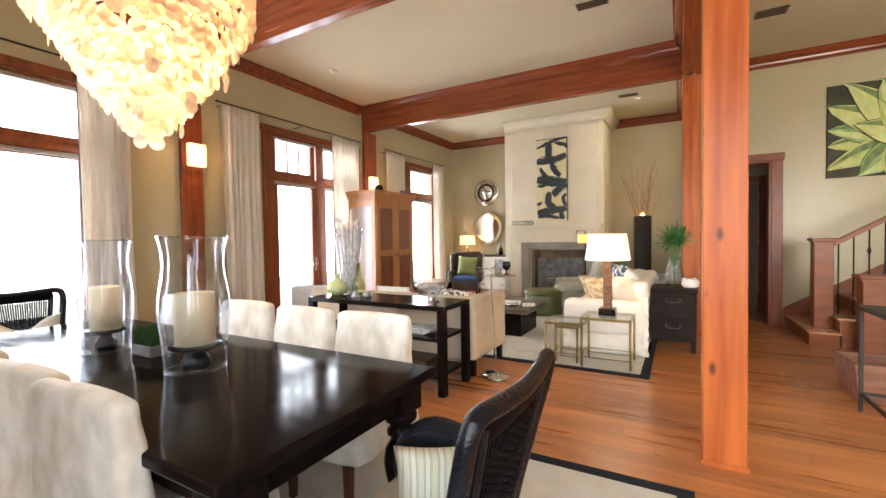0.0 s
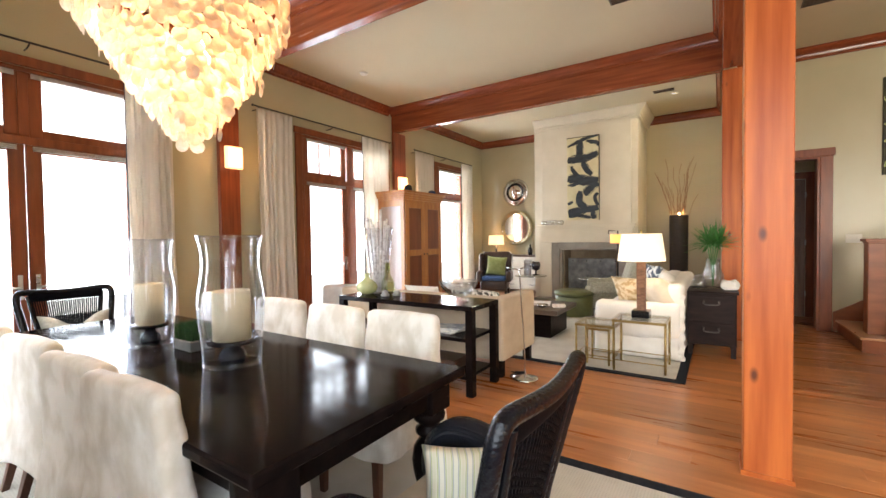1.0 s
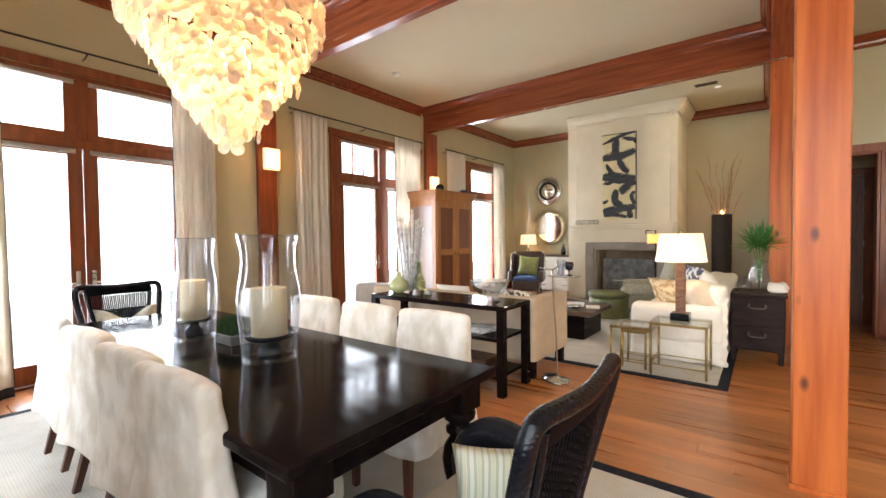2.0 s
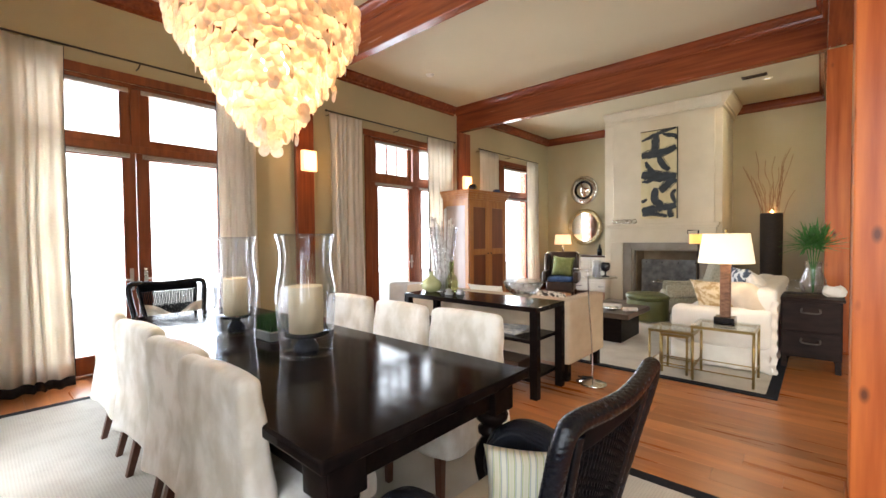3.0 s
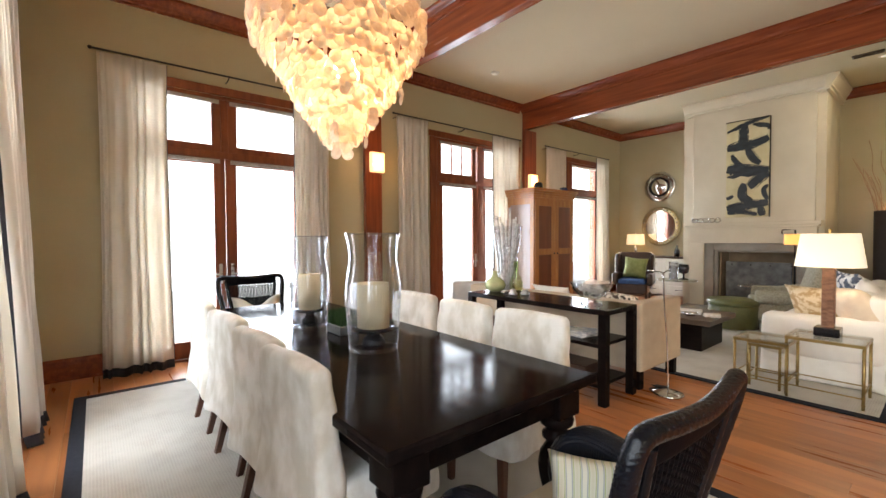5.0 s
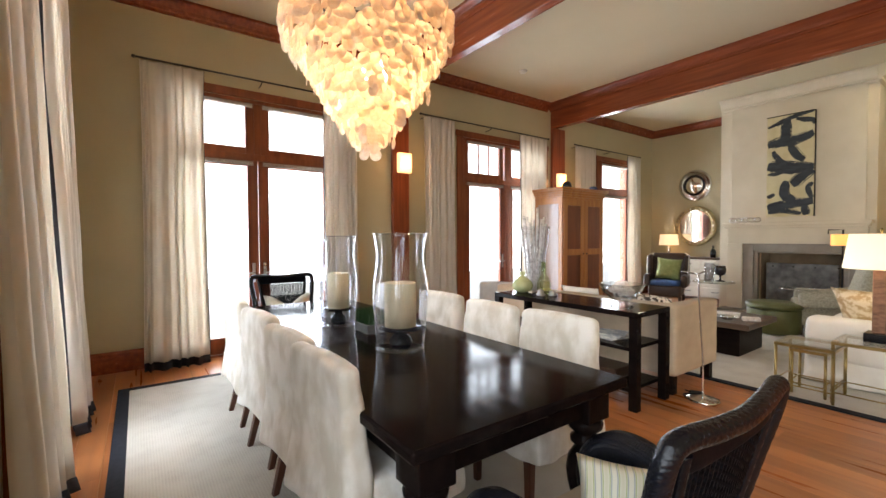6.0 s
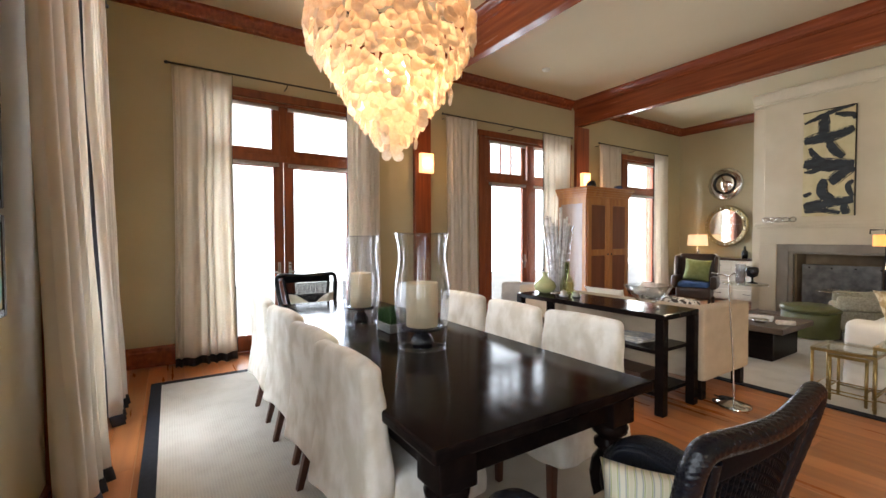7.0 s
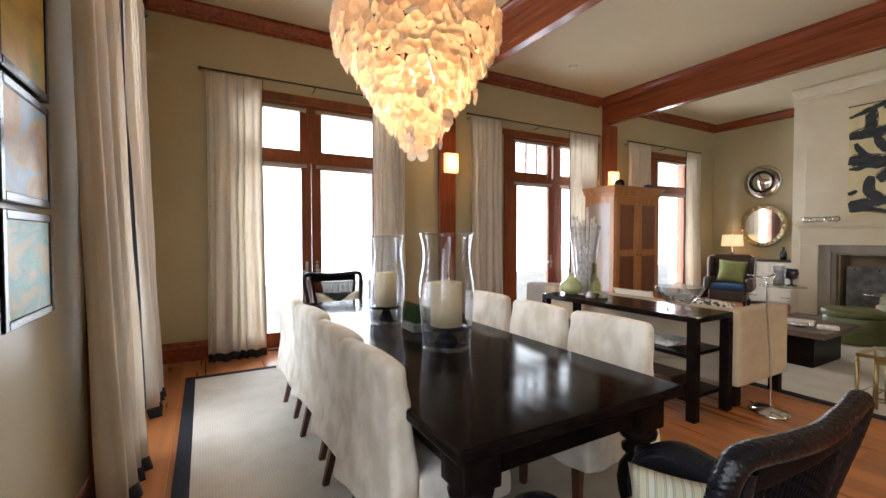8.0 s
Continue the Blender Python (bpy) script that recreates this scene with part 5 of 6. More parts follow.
bowl_glass = clear("cut_crystal", (0.96, 0.98, 0.99), edge=2.5)
bowl = thing("glass_bowl", "cut crystal bowl with shells on the console table", "bowl", pose(-2.08, 3.44, 0.801))
prof = [(0.09, 0.0), (0.10, 0.012), (0.055, 0.035), (0.10, 0.07), (0.15, 0.12), (0.185, 0.19)]
bm = lathe(bmesh.new(), prof + [(r - 0.007, z + 0.003) for r, z in reversed(prof)], 24)
for v in bm.verts:
    k = math.atan2(v.co.y, v.co.x)
    f = 1 + 0.05 * math.cos(12 * k) * min(1, v.co.z / 0.1)
    v.co.x, v.co.y = v.co.x * f, v.co.y * f
part("bowl_body", bm, bowl_glass, bowl)
shell = surface("pale_shell", (0.62, 0.52, 0.44), (0.80, 0.74, 0.68), 0.4, scale=(25, 25, 25), bump=0.3)
for k in range(7):
    t = k * 2.4
    part("shell", soft_box(0.05, 0.036, 0.03, 0.028, 6, 0.008, 20, k, lambda p: (p.x + 0.065 * math.cos(t) * (k > 0), p.y + 0.065 * math.sin(t) * (k > 0), p.z + 0.12 + 0.02 * (k % 3) + 0.07 * (k == 0))), shell, bowl)

celadon = surface("celadon_glaze", (0.36, 0.40, 0.18), (0.48, 0.51, 0.28), 0.18, scale=(9, 9, 9), bump=0.03, coat=0.4)
single("vase", lathe(bmesh.new(), [(0, 0), (0.055, 0), (0.10, 0.03), (0.118, 0.075), (0.10, 0.12), (0.05, 0.155), (0.03, 0.18), (0.028, 0.21), (0.036, 0.225), (0.026, 0.225), (0.022, 0.19), (0, 0.19)], 32), celadon,
       "squat celadon green glazed bottle vase on the console", "vase", pose(-3.24, 3.42, 0.801))
single("vase", lathe(bmesh.new(), [(0, 0), (0.05, 0), (0.072, 0.03), (0.075, 0.1), (0.055, 0.16), (0.028, 0.2), (0.026, 0.32), (0.034, 0.335), (0.02, 0.335), (0.02, 0.22), (0, 0.22)], 32), clear("green_glass", (0.84, 0.90, 0.66)),
       "tall-necked green glass bottle on the console", "vase", pose(-3.06, 3.56, 0.801))
sticks = thing("stick_vase", "tall clear glass vase holding pale birch branches", "vase", pose(-3.17, 3.54, 0.801))
part("glass", lathe(bmesh.new(), [(0, 0.01), (0.085, 0.01), (0.095, 0.1), (0.12, 0.4), (0.165, 0.72), (0.161, 0.72), (0.116, 0.4), (0.091, 0.1), (0.08, 0.02), (0, 0.02)], 36), blown_glass, sticks).visible_shadow = False
birch = surface("birch_bark", (0.34, 0.30, 0.27), (0.76, 0.72, 0.68), 0.8, scale=(10, 10, 25), bump=0.3, lo=0.3, hi=0.5)
rnd = random.Random(9)
for k in range(11):
    t, lean = k * 2.4, rnd.uniform(0.03, 0.13)
    h = rnd.uniform(0.72, 0.93)
    pts = [(0.035 * math.cos(t), 0.035 * math.sin(t), 0.022)] + [(0.035 * math.cos(t) + lean * q * math.cos(t + 0.3), 0.035 * math.sin(t) + lean * q * math.sin(t + 0.3), 0.022 + h * q) for q in (0.3, 0.65, 1.0)]
    part("branch", tube(bmesh.new(), pts, rnd.uniform(0.010, 0.019), 7), birch, sticks)
frames_ = surface("pewter", (0.3, 0.3, 0.31), (0.45, 0.45, 0.46), 0.3, metal=0.9)
for k, (x, y) in enumerate(((-2.93, 3.36), (-2.85, 3.45))):
    single("ornament", lathe(bmesh.new(), [(0, 0), (0.04, 0), (0.05, 0.015), (0.03, 0.03), (0.035, 0.05), (0, 0.07 - 0.02 * k)], 12), frames_, "small pewter ornament on the console table", "ornament", pose(x, y, 0.801))


# ---- sofas, rug and tables ----
rug("area_rug", "beige sisal rug with a black binding under the sofas", -4.3, -0.26, 4.50, 8.6, 0.085, 0.011)
sofa = thing("sofa", "beige linen tuxedo sofa on dark wooden legs", "sofa", pose(-2.9, 4.2, 0.0))
L, Dp = 1.125, 0.43
part("base", soft_box(L, Dp, 0.12, 0.02, 6, 0.0, fn=lambda p: (p.x, p.y, p.z + 0.29)), beige_linen, sofa)
part("back", soft_box(L, 0.09, 0.31, 0.025, 8, 0.004, 4, 2, lambda p: (p.x, p.y - Dp + 0.09, p.z + 0.485)), beige_linen, sofa)
for s in (-1, 1):
    part("arm", soft_box(0.08, Dp - 0.002, 0.31, 0.025, 8, 0.004, 4, s, lambda p: (p.x + s * (L - 0.078), p.y, p.z + 0.485)), beige_linen, sofa)
    part("seat_cushion", soft_box(0.47, 0.31, 0.08, 0.05, 8, 0.008, 4, s + 4, lambda p: (p.x + s * 0.48, p.y + 0.1, p.z + 0.47)), beige_linen, sofa)
for x in (-L + 0.07, 0, L - 0.07):
    for y in (-Dp + 0.07, Dp - 0.07):
        part("leg", boxes((x - 0.04, x + 0.04, y - 0.04, y + 0.04, 0, 0.18), bev=0.004), espresso, sofa)
hound = surface("woven_print", (0.06, 0.045, 0.035), (0.72, 0.66, 0.56), 0.9, scale=(34, 34, 34), lo=0.46, hi=0.52, bump=0.1)
single("throw_pillow", pillow_bm(0.62, 0.42, 0.2, seed=6), hound, "brown and cream patterned pillow on a beige sofa", "pillow", pose(-2.25, 4.18, 0.665, -42, 0, 180))
single("throw_pillow", pillow_bm(0.5, 0.42, 0.18, seed=7), white_linen, "white pillow on a beige sofa", "pillow", pose(-2.95, 4.12, 0.665, -30, 0, 180))

ls = thing("sofa", "white linen slipcovered sofa with a loose skirt", "sofa", pose(-0.79, 6.2, 0.011))
# faces -x; arms at both ends of y


SY = 1.0
part("skirt", soft_box(0.455, SY - 0.01, 0.19, 0.03, 26, 0.02, 11, 3, lambda p: (p.x + 0.012 * math.sin(p.y * 22) * (p.z < 0), p.y + 0.012 * math.sin(p.x * 22) * (p.z < 0), p.z + 0.197)), white_linen, ls)
for s in (-1, 1):
    part("arm", soft_box(0.455, 0.11, 0.20, 0.07, 12, 0.012, 6, s + 3, lambda p: (p.x, p.y + s * (SY - 0.08), p.z + 0.43 + 0.05 * max(0, p.x))), white_linen, ls)
    part("seat_cushion", soft_box(0.36, 0.43, 0.09, 0.06, 8, 0.01, 5, s + 7, lambda p: (p.x - 0.1, p.y + s * 0.43, p.z + 0.44)), white_linen, ls)
    part("back_cushion", soft_box(0.11, 0.42, 0.2, 0.09, 8, 0.015, 5, s + 9, lambda p: (p.x + 0.22 + 0.25 * p.z, p.y + s * 0.43, p.z + 0.68)), white_linen, ls)
part("back", soft_box(0.1, SY - 0.01, 0.26, 0.07, 12, 0.012, 6, 5, lambda p: (p.x + 0.37 + 0.08 * p.z, p.y, p.z + 0.6)), white_linen, ls)
ruffle = bmesh.new()
prev = None
for i in range(90):
    z = 0.02 + 0.72 * (i / 89)
    w = 0.006 * math.sin(i * 0.45) + 0.010 * noise.noise(Vector((i * 0.17, 0, 0)))
    r = [ruffle.verts.new((0.462 + dx + w, -SY + 0.0 + 0.006 * math.sin(i * 0.4), z)) for dx in (-0.03, 0.02)]
    r2 = [ruffle.verts.new((v.co.x, v.co.y + 0.006, v.co.z)) for v in r]
    if prev:
        ruffle.faces.new([prev[0][0], prev[0][1], r[1], r[0]]), ruffle.faces.new([prev[1][0], r2[0], r2[1], prev[1][1]])
    prev = (r, r2)
part("ruffle", ruffle, white_linen, ls, "frayed ruffled edge")
cream_cotton = surface("cream_cotton", (0.66, 0.54, 0.41), (0.78, 0.67, 0.53), 0.85, scale=(7, 7, 7), bump=0.15, fine=200, spec=0.2)
damask = surface("gold_damask", (0.42, 0.27, 0.12), (0.68, 0.55, 0.36), 0.6, scale=(16, 16, 16), lo=0.44, hi=0.56, bump=0.2)
single("throw_pillow", pillow_bm(0.56, 0.42, 0.2, seed=8), damask, "gold damask pillow with fringed edges on a white sofa", "pillow", pose(-0.84, 5.55, 0.71, -26, 0, 160))
single("throw_pillow", pillow_bm(0.52, 0.40, 0.26, seed=9), cream_cotton, "plump cream pillow leaning in a white sofa's corner", "pillow", pose(-0.58, 5.40, 0.74, -34, 4, 118))
blue_print = surface("blue_print", (0.08, 0.10, 0.14), (0.72, 0.72, 0.70), 0.8, scale=(18, 18, 18), lo=0.48, hi=0.53)
single("throw_pillow", pillow_bm(0.5, 0.46, 0.18, seed=10), blue_print, "blue and white printed pillow on a white sofa", "pillow", pose(-0.62, 5.84, 0.83, -22, 0, 118))
single("throw_pillow", pillow_bm(0.5, 0.44, 0.18, seed=11), white_linen, "white pillow with ruffled edge on a white sofa", "pillow", pose(-0.50, 5.72, 0.79, -22, 0, 97))

# coffee table and ottoman
ct = thing("coffee_table", "low dark coffee table with a rustic plank top", "table", pose(-2.36, 6.12, 0.011))
rustic = surface("rustic_brown", (0.06, 0.035, 0.022), (0.11, 0.07, 0.045), 0.4, scale=(3, 14, 14), bump=0.1)
part("tabletop", boxes((-0.58, 0.56, -0.62, 0.30, 0.33, 0.395), bev=0.008), rustic, ct)
part("base", boxes((-0.46, 0.44, -0.52, 0.2, 0, 0.33), bev=0.006), espresso, ct)
single("bowl", lathe(bmesh.new(), [(0, 0), (0.05, 0), (0.09, 0.04), (0.085, 0.04), (0.045, 0.008), (0, 0.008)], 20), silver, "small silver bowl on the coffee table", "bowl", pose(-2.1, 5.75, 0.407))
single("ornament", boxes((-0.09, 0.09, -0.03, 0.03, 0, 0.05), bev=0.01), shell, "pale carved box on the coffee table", "ornament", pose(-1.88, 5.82, 0.407, 0, 0, 30))
single("book", boxes((-0.16, 0.16, -0.11, 0.11, 0, 0.035), bev=0.003), white_linen, "pale hardback book on the coffee table", "book", pose(-2.22, 5.98, 0.407, 0, 0, 15))
olive_leather = surface("olive_leather", (0.08, 0.084, 0.024), (0.125, 0.128, 0.042), 0.34, scale=(6, 6, 6), bump=0.1, fine=90)
ott = thing("ottoman", "round olive green leather ottoman", "ottoman", pose(-2.15, 7.52, 0.011))
part("drum", lathe(bmesh.new(), [(0, 0.01), (0.31, 0.01), (0.32, 0.03), (0.325, 0.33), (0.318, 0.35), (0, 0.35)], 40), olive_leather, ott)
part("cushion", lathe(bmesh.new(), [(0, 0.35), (0.30, 0.352), (0.34, 0.37), (0.345, 0.41), (0.32, 0.435), (0.2, 0.447), (0, 0.45)], 40), olive_leather, ott)
part("piping", tube(bmesh.new(), [(0.338 * math.cos(q), 0.338 * math.sin(q), 0.365) for q in np.linspace(0, 2 * math.pi, 41)], 0.006, 6), olive_leather, ott)

# grey patterned armchair beside the fireplace
grey_tweed = surface("grey_tweed", (0.27, 0.245, 0.175), (0.44, 0.41, 0.31), 0.9, scale=(45, 45, 45), bump=0.2, fine=150)
ac = thing("armchair", "grey-beige patterned upholstered armchair by the fireplace", "chair", pose(-1.66, 7.95, 0.011, 0, 0, -72))
part("back", soft_box(0.37, 0.1, 0.43, 0.09, 10, 0.01, 4, 3, lambda p: (p.x * (1 - 0.25 * max(0, p.z) ** 2), p.y + 0.27 + 0.26 * (p.z + 0.38), p.z + 0.65)), grey_tweed, ac)
part("seat", soft_box(0.36, 0.36, 0.16, 0.05, 8, 0.008, 4, 4, lambda p: (p.x, p.y - 0.02, p.z + 0.30)), grey_tweed, ac)
for s in (-1, 1):
    part("arm", soft_box(0.055, 0.34, 0.1, 0.05, 8, 0.006, 4, s + 5, lambda p: (p.x + s * 0.37, p.y - 0.0, p.z + 0.50 + 0.18 * max(0, p.y))), grey_tweed, ac)
for sx in (-1, 1):
    for y in (-0.3, 0.3):
        part("leg", boxes((sx * 0.3 - 0.022, sx * 0.3 + 0.022, y - 0.022, y + 0.022, 0, 0.15), bev=0.004), dark_leg, ac)

# arched floor lamp with an amber shade
fl = thing("floor_lamp", "black angled floor lamp with an amber drum shade, lit", "lamp", pose(-1.64, 8.70, 0.0))
part("base", lathe(bmesh.new(), [(0, 0.042), (0.14, 0.042), (0.14, 0.06), (0.02, 0.065), (0, 0.065)], 24), iron, fl)
part("pole", tube(bmesh.new(), [(0, 0, 0.05), (0, 0, 1.5), (-0.17, 0, 1.5), (-0.17, 0, 1.44)], 0.012, 8), iron, fl)
amber = glow("amber_shade", (1.0, 0.50, 0.13), 0.8)
part("shade", drum(0.14, 0.14, 1.26, 1.43), amber, fl, "glowing amber shade")


# nest of brass tables and the tall lamp
brass = surface("antique_brass", (0.30, 0.21, 0.075), (0.42, 0.31, 0.13), 0.32, metal=0.9, scale=(14, 14, 14), bump=0.06)
top_glass = clear("table_glass", (0.92, 0.95, 0.93))


def brass_table(label, x0, x1, y0, y1, h):
    d = thing("side_table", label, "table", pose((x0 + x1) / 2, (y0 + y1) / 2, 0.011), group="nest of brass tables")
    a, b, r = (x1 - x0) / 2, (y1 - y0) / 2, 0.0115
    for sx in (-1, 1):
        for sy in (-1, 1):
            bm = tube(bmesh.new(), [(sx * (a - r), sy * (b - r), 0), (sx * (a - r), sy * (b - r), h - 0.03)], r, 8)
            for z in (0.04, 0.1, h - 0.06):
                lathe(bm, [(r, -0.006), (r + 0.004, 0), (r, 0.006)], 8, (sx * (a - r), sy * (b - r), z))
            part("leg", bm, brass, d)
    part("top_frame", boxes((-a, a, -b, -b + 0.024, h - 0.03, h - 0.006), (-a, a, b - 0.024, b, h - 0.03, h - 0.006), (-a, -a + 0.024, -b + 0.024, b - 0.024, h - 0.03, h - 0.006), (a - 0.024, a, -b + 0.024, b - 0.024, h - 0.03, h - 0.006)), brass, d)
    for s in (-1, 1):
        part("stretcher", tube(bmesh.new(), [(s * (a - r), -b + r, 0.12), (s * (a - r), b - r, 0.12)], 0.006, 6), brass, d)
    for s in (-1, 1):
        part("stretcher", tube(bmesh.new(), [(-a + r, s * (b - r), 0.09), (a - r, s * (b - r), 0.09)], 0.006, 6), brass, d)
    part("glass_top", boxes((-a + 0.004, a - 0.004, -b + 0.004, b - 0.004, h - 0.006, h + 0.003)), top_glass, d, "clear glass top")
    return d


brass_table("larger brass side table with a glass top holding a lamp", -0.94, -0.43, 4.66, 5.1, 0.52)
brass_table("smaller brass nesting table with a glass top", -1.31, -0.90, 4.60, 4.62 + 0.4, 0.455)
brass_table("smallest brass nesting table with a glass top", -1.22, -0.97, 4.70, 4.95, 0.40)
cork = surface("bark_column", (0.12, 0.055, 0.03), (0.26, 0.13, 0.075), 0.7, scale=(20, 20, 45), bump=0.6, fine=50)
tl = thing("table_lamp", "lit table lamp with a bark column and tapered white shade", "lamp", pose(-0.69, 4.90, 0.534))
part("base", boxes((-0.085, 0.085, -0.085, 0.085, 0, 0.075), bev=0.005), black_gloss, tl, "square black base")
part("column", boxes((-0.042, 0.042, -0.042, 0.042, 0.075, 0.62), bev=0.006), cork, tl, "rough bark column")
part("shade", drum(0.235, 0.195, 0.60, 0.885), shade_white, tl, "glowing white tapered shade")
part("finial", lathe(bmesh.new(), [(0, 0.62), (0.007, 0.62), (0.007, 0.9), (0.016, 0.915), (0, 0.935)], 8), brass, tl)
lamp_light("table_lamp_light", (-0.69, 4.90, 1.29), 9, (1.0, 0.80, 0.55))

# slim chrome stand with a glass tray
cs = thing("drinks_stand", "slim chrome stand with a small glass tray", "stand", pose(-1.60, 3.90, 0))
part("base", lathe(bmesh.new(), [(0, 0.001), (0.125, 0.001), (0.13, 0.008), (0.12, 0.02), (0.06, 0.034), (0.02, 0.045), (0, 0.05)], 28), silver, cs)
part("pole", tube(bmesh.new(), curve_points([(0, 0, 0.045), (-0.01, 0, 0.4), (-0.035, 0, 0.75), (-0.045, -0.01, 1.08)], 5), 0.0075, 8), silver, cs)
part("tray", lathe(bmesh.new(), [(0, 1.015), (0.15, 1.015), (0.155, 1.02), (0.15, 1.026), (0, 1.026)], 32), top_glass, cs, "round clear glass tray").location = (0.06, 0.02, 0)
part("top_bracket", tube(bmesh.new(), [(-0.16, -0.06, 1.10), (-0.045, -0.01, 1.08), (0.0, 0.02, 1.11)], 0.007, 6), silver, cs)
single("goblet", lathe(bmesh.new(), [(0, 0), (0.035, 0), (0.036, 0.006), (0.008, 0.012), (0.008, 0.045), (0.036, 0.06), (0.044, 0.10), (0.038, 0.13), (0.034, 0.13), (0.036, 0.1), (0, 0.065)], 20), black_gloss,
       "small dark glass goblet on the glass tray", "glass", pose(-1.50, 3.95, 1.0265))

# tub chair between the console and the glazed doors
tub_cloth = surface("pale_grey_cloth", (0.46, 0.45, 0.44), (0.60, 0.59, 0.58), 0.85, scale=(8, 8, 8), bump=0.15, fine=200, spec=0.2)
tub = thing("tub_chair", "pale grey upholstered tub chair behind the console table", "chair", pose(-4.02, 3.76, 0, 0, 0, 35))
part("back", soft_box(0.27, 0.05, 0.22, 0.045, 10, 0.006, 6, 3, lambda p: (p.x, p.y + 0.25 - 1.1 * p.x * p.x, p.z + 0.59)), tub_cloth, tub)
part("seat", soft_box(0.27, 0.25, 0.07, 0.05, 8, 0.006, 6, 4, lambda p: (p.x, p.y, p.z + 0.39)), tub_cloth, tub)
for sx in (-1, 1):
    for sy in (-1, 1):
        part("leg", boxes((sx * 0.21 - 0.018, sx * 0.21 + 0.018, sy * 0.19 - 0.018, sy * 0.19 + 0.018, 0, 0.33), bev=0.003), dark_leg, tub)

# clear beakers on the tray, a bottle and a low glass table by the armchair
for x, y, r, h in ((-1.60, 3.99, 0.036, 0.15), (-1.55, 3.86, 0.032, 0.12)):
    single("beaker", lathe(bmesh.new(), [(0, 0), (r, 0), (r * 1.05, h), (r * 1.05 - 0.003, h), (r - 0.003, 0.006), (0, 0.006)], 20), blown_glass, "straight clear glass beaker on the glass tray", "glass",
           pose(x, y, 1.0265)).visible_shadow = False
single("bottle", lathe(bmesh.new(), [(0, 0), (0.035, 0), (0.04, 0.015), (0.04, 0.085), (0.02, 0.11), (0.016, 0.15), (0.022, 0.16), (0, 0.16)], 18), surface("cobalt_glass", (0.01, 0.015, 0.08), (0.02, 0.03, 0.14), 0.15),
       "small dark blue bottle on the console table", "bottle", pose(-3.36, 3.50, 0.801))
gt = thing("side_table", "low round glass side table on a chrome stem", "table", pose(-2.05, 8.28, 0.011))
part("base", lathe(bmesh.new(), [(0, 0), (0.14, 0), (0.14, 0.012), (0.02, 0.025), (0.012, 0.04), (0.012, 0.56), (0.05, 0.575), (0, 0.575)], 24), silver, gt, "chrome stem and foot")
part("glass_top", lathe(bmesh.new(), [(0, 0.575), (0.235, 0.575), (0.24, 0.581), (0.235, 0.588), (0, 0.588)], 36), top_glass, gt, "clear glass top")
part("rim", tube(bmesh.new(), [(0.238 * math.cos(q), 0.238 * math.sin(q), 0.581) for q in np.linspace(0, 2 * math.pi, 41)], 0.006, 6), silver, gt, "chrome rim")
single("book", boxes((-0.1, 0.1, -0.13, 0.13, 0, 0.05), bev=0.004), surface("red_cloth", (0.30, 0.05, 0.02), (0.42, 0.09, 0.04), 0.7, scale=(20, 20, 20)), "thick orange-red book on the coffee table", "book", pose(-2.62, 6.1, 0.407, 0, 0, 10))

# chest, plant and tall vase beside the white sofa
grey_wood = surface("dark_brown_wood", (0.010, 0.006, 0.006), (0.030, 0.018, 0.016), 0.5, scale=(4, 16, 16), bump=0.15, spec=0.15)
worn_iron = surface("worn_iron", (0.05, 0.042, 0.04), (0.12, 0.10, 0.09), 0.5, scale=(30, 30, 30), bump=0.2)
tr = thing("chest", "dark grey-brown wooden trunk chest with iron handles on short legs", "chest", pose(-0.07, 5.98, 0))
part("body", boxes((-0.24, 0.24, -0.28, 0.28, 0.13, 0.72), bev=0.006), grey_wood, tr)
part("top", boxes((-0.26, 0.26, -0.30, 0.30, 0.72, 0.75), bev=0.006), grey_wood, tr)
for z0, z1 in ((0.15, 0.39), (0.41, 0.70)):
    dr = part("drawer_front", boxes((-0.225, 0.225, -0.292, -0.28, z0, z1), bev=0.004), grey_wood, tr)
    part("handle_plate", boxes((-0.085, 0.085, -0.297, -0.292, z1 - 0.085, z1 - 0.035), bev=0.003), grey_wood, dr)
    part("handle", tube(bmesh.new(), curve_points([(-0.07, -0.297, z1 - 0.055), (-0.065, -0.32, z1 - 0.095), (0.065, -0.32, z1 - 0.095), (0.07, -0.297, z1 - 0.055)], 4), 0.009, 6), worn_iron, dr, "worn iron drop handle")
for sx in (-1, 1):
    for sy in (-1, 1):
        part("leg", boxes((sx * 0.21 - 0.025, sx * 0.21 + 0.025, sy * 0.25 - 0.025, sy * 0.25 + 0.025, 0, 0.13), bev=0.004), grey_wood, tr)
pv = thing("palm_vase", "clear glass vase with a green fan palm frond", "plant", pose(-0.06, 6.06, 0.7505))
part("glass", lathe(bmesh.new(), [(0, 0.004), (0.08, 0.004), (0.115, 0.08), (0.11, 0.16), (0.07, 0.27), (0.075, 0.36), (0.071, 0.36), (0.066, 0.27), (0.105, 0.16), (0.11, 0.08), (0.076, 0.012), (0, 0.012)], 32), blown_glass, pv).visible_shadow = False
leaf_green = surface("palm_green", (0.04, 0.16, 0.03), (0.10, 0.30, 0.07), 0.5, scale=(20, 20, 20), through_light=0.25)
rnd = random.Random(12)
for k in range(5):
    part("stem", tube(bmesh.new(), [(0, 0, 0.02), (0.01 * k - 0.02, 0.01, 0.3), (0.03 * k - 0.06, 0.02, 0.52)], 0.005, 5), leaf_green, pv)
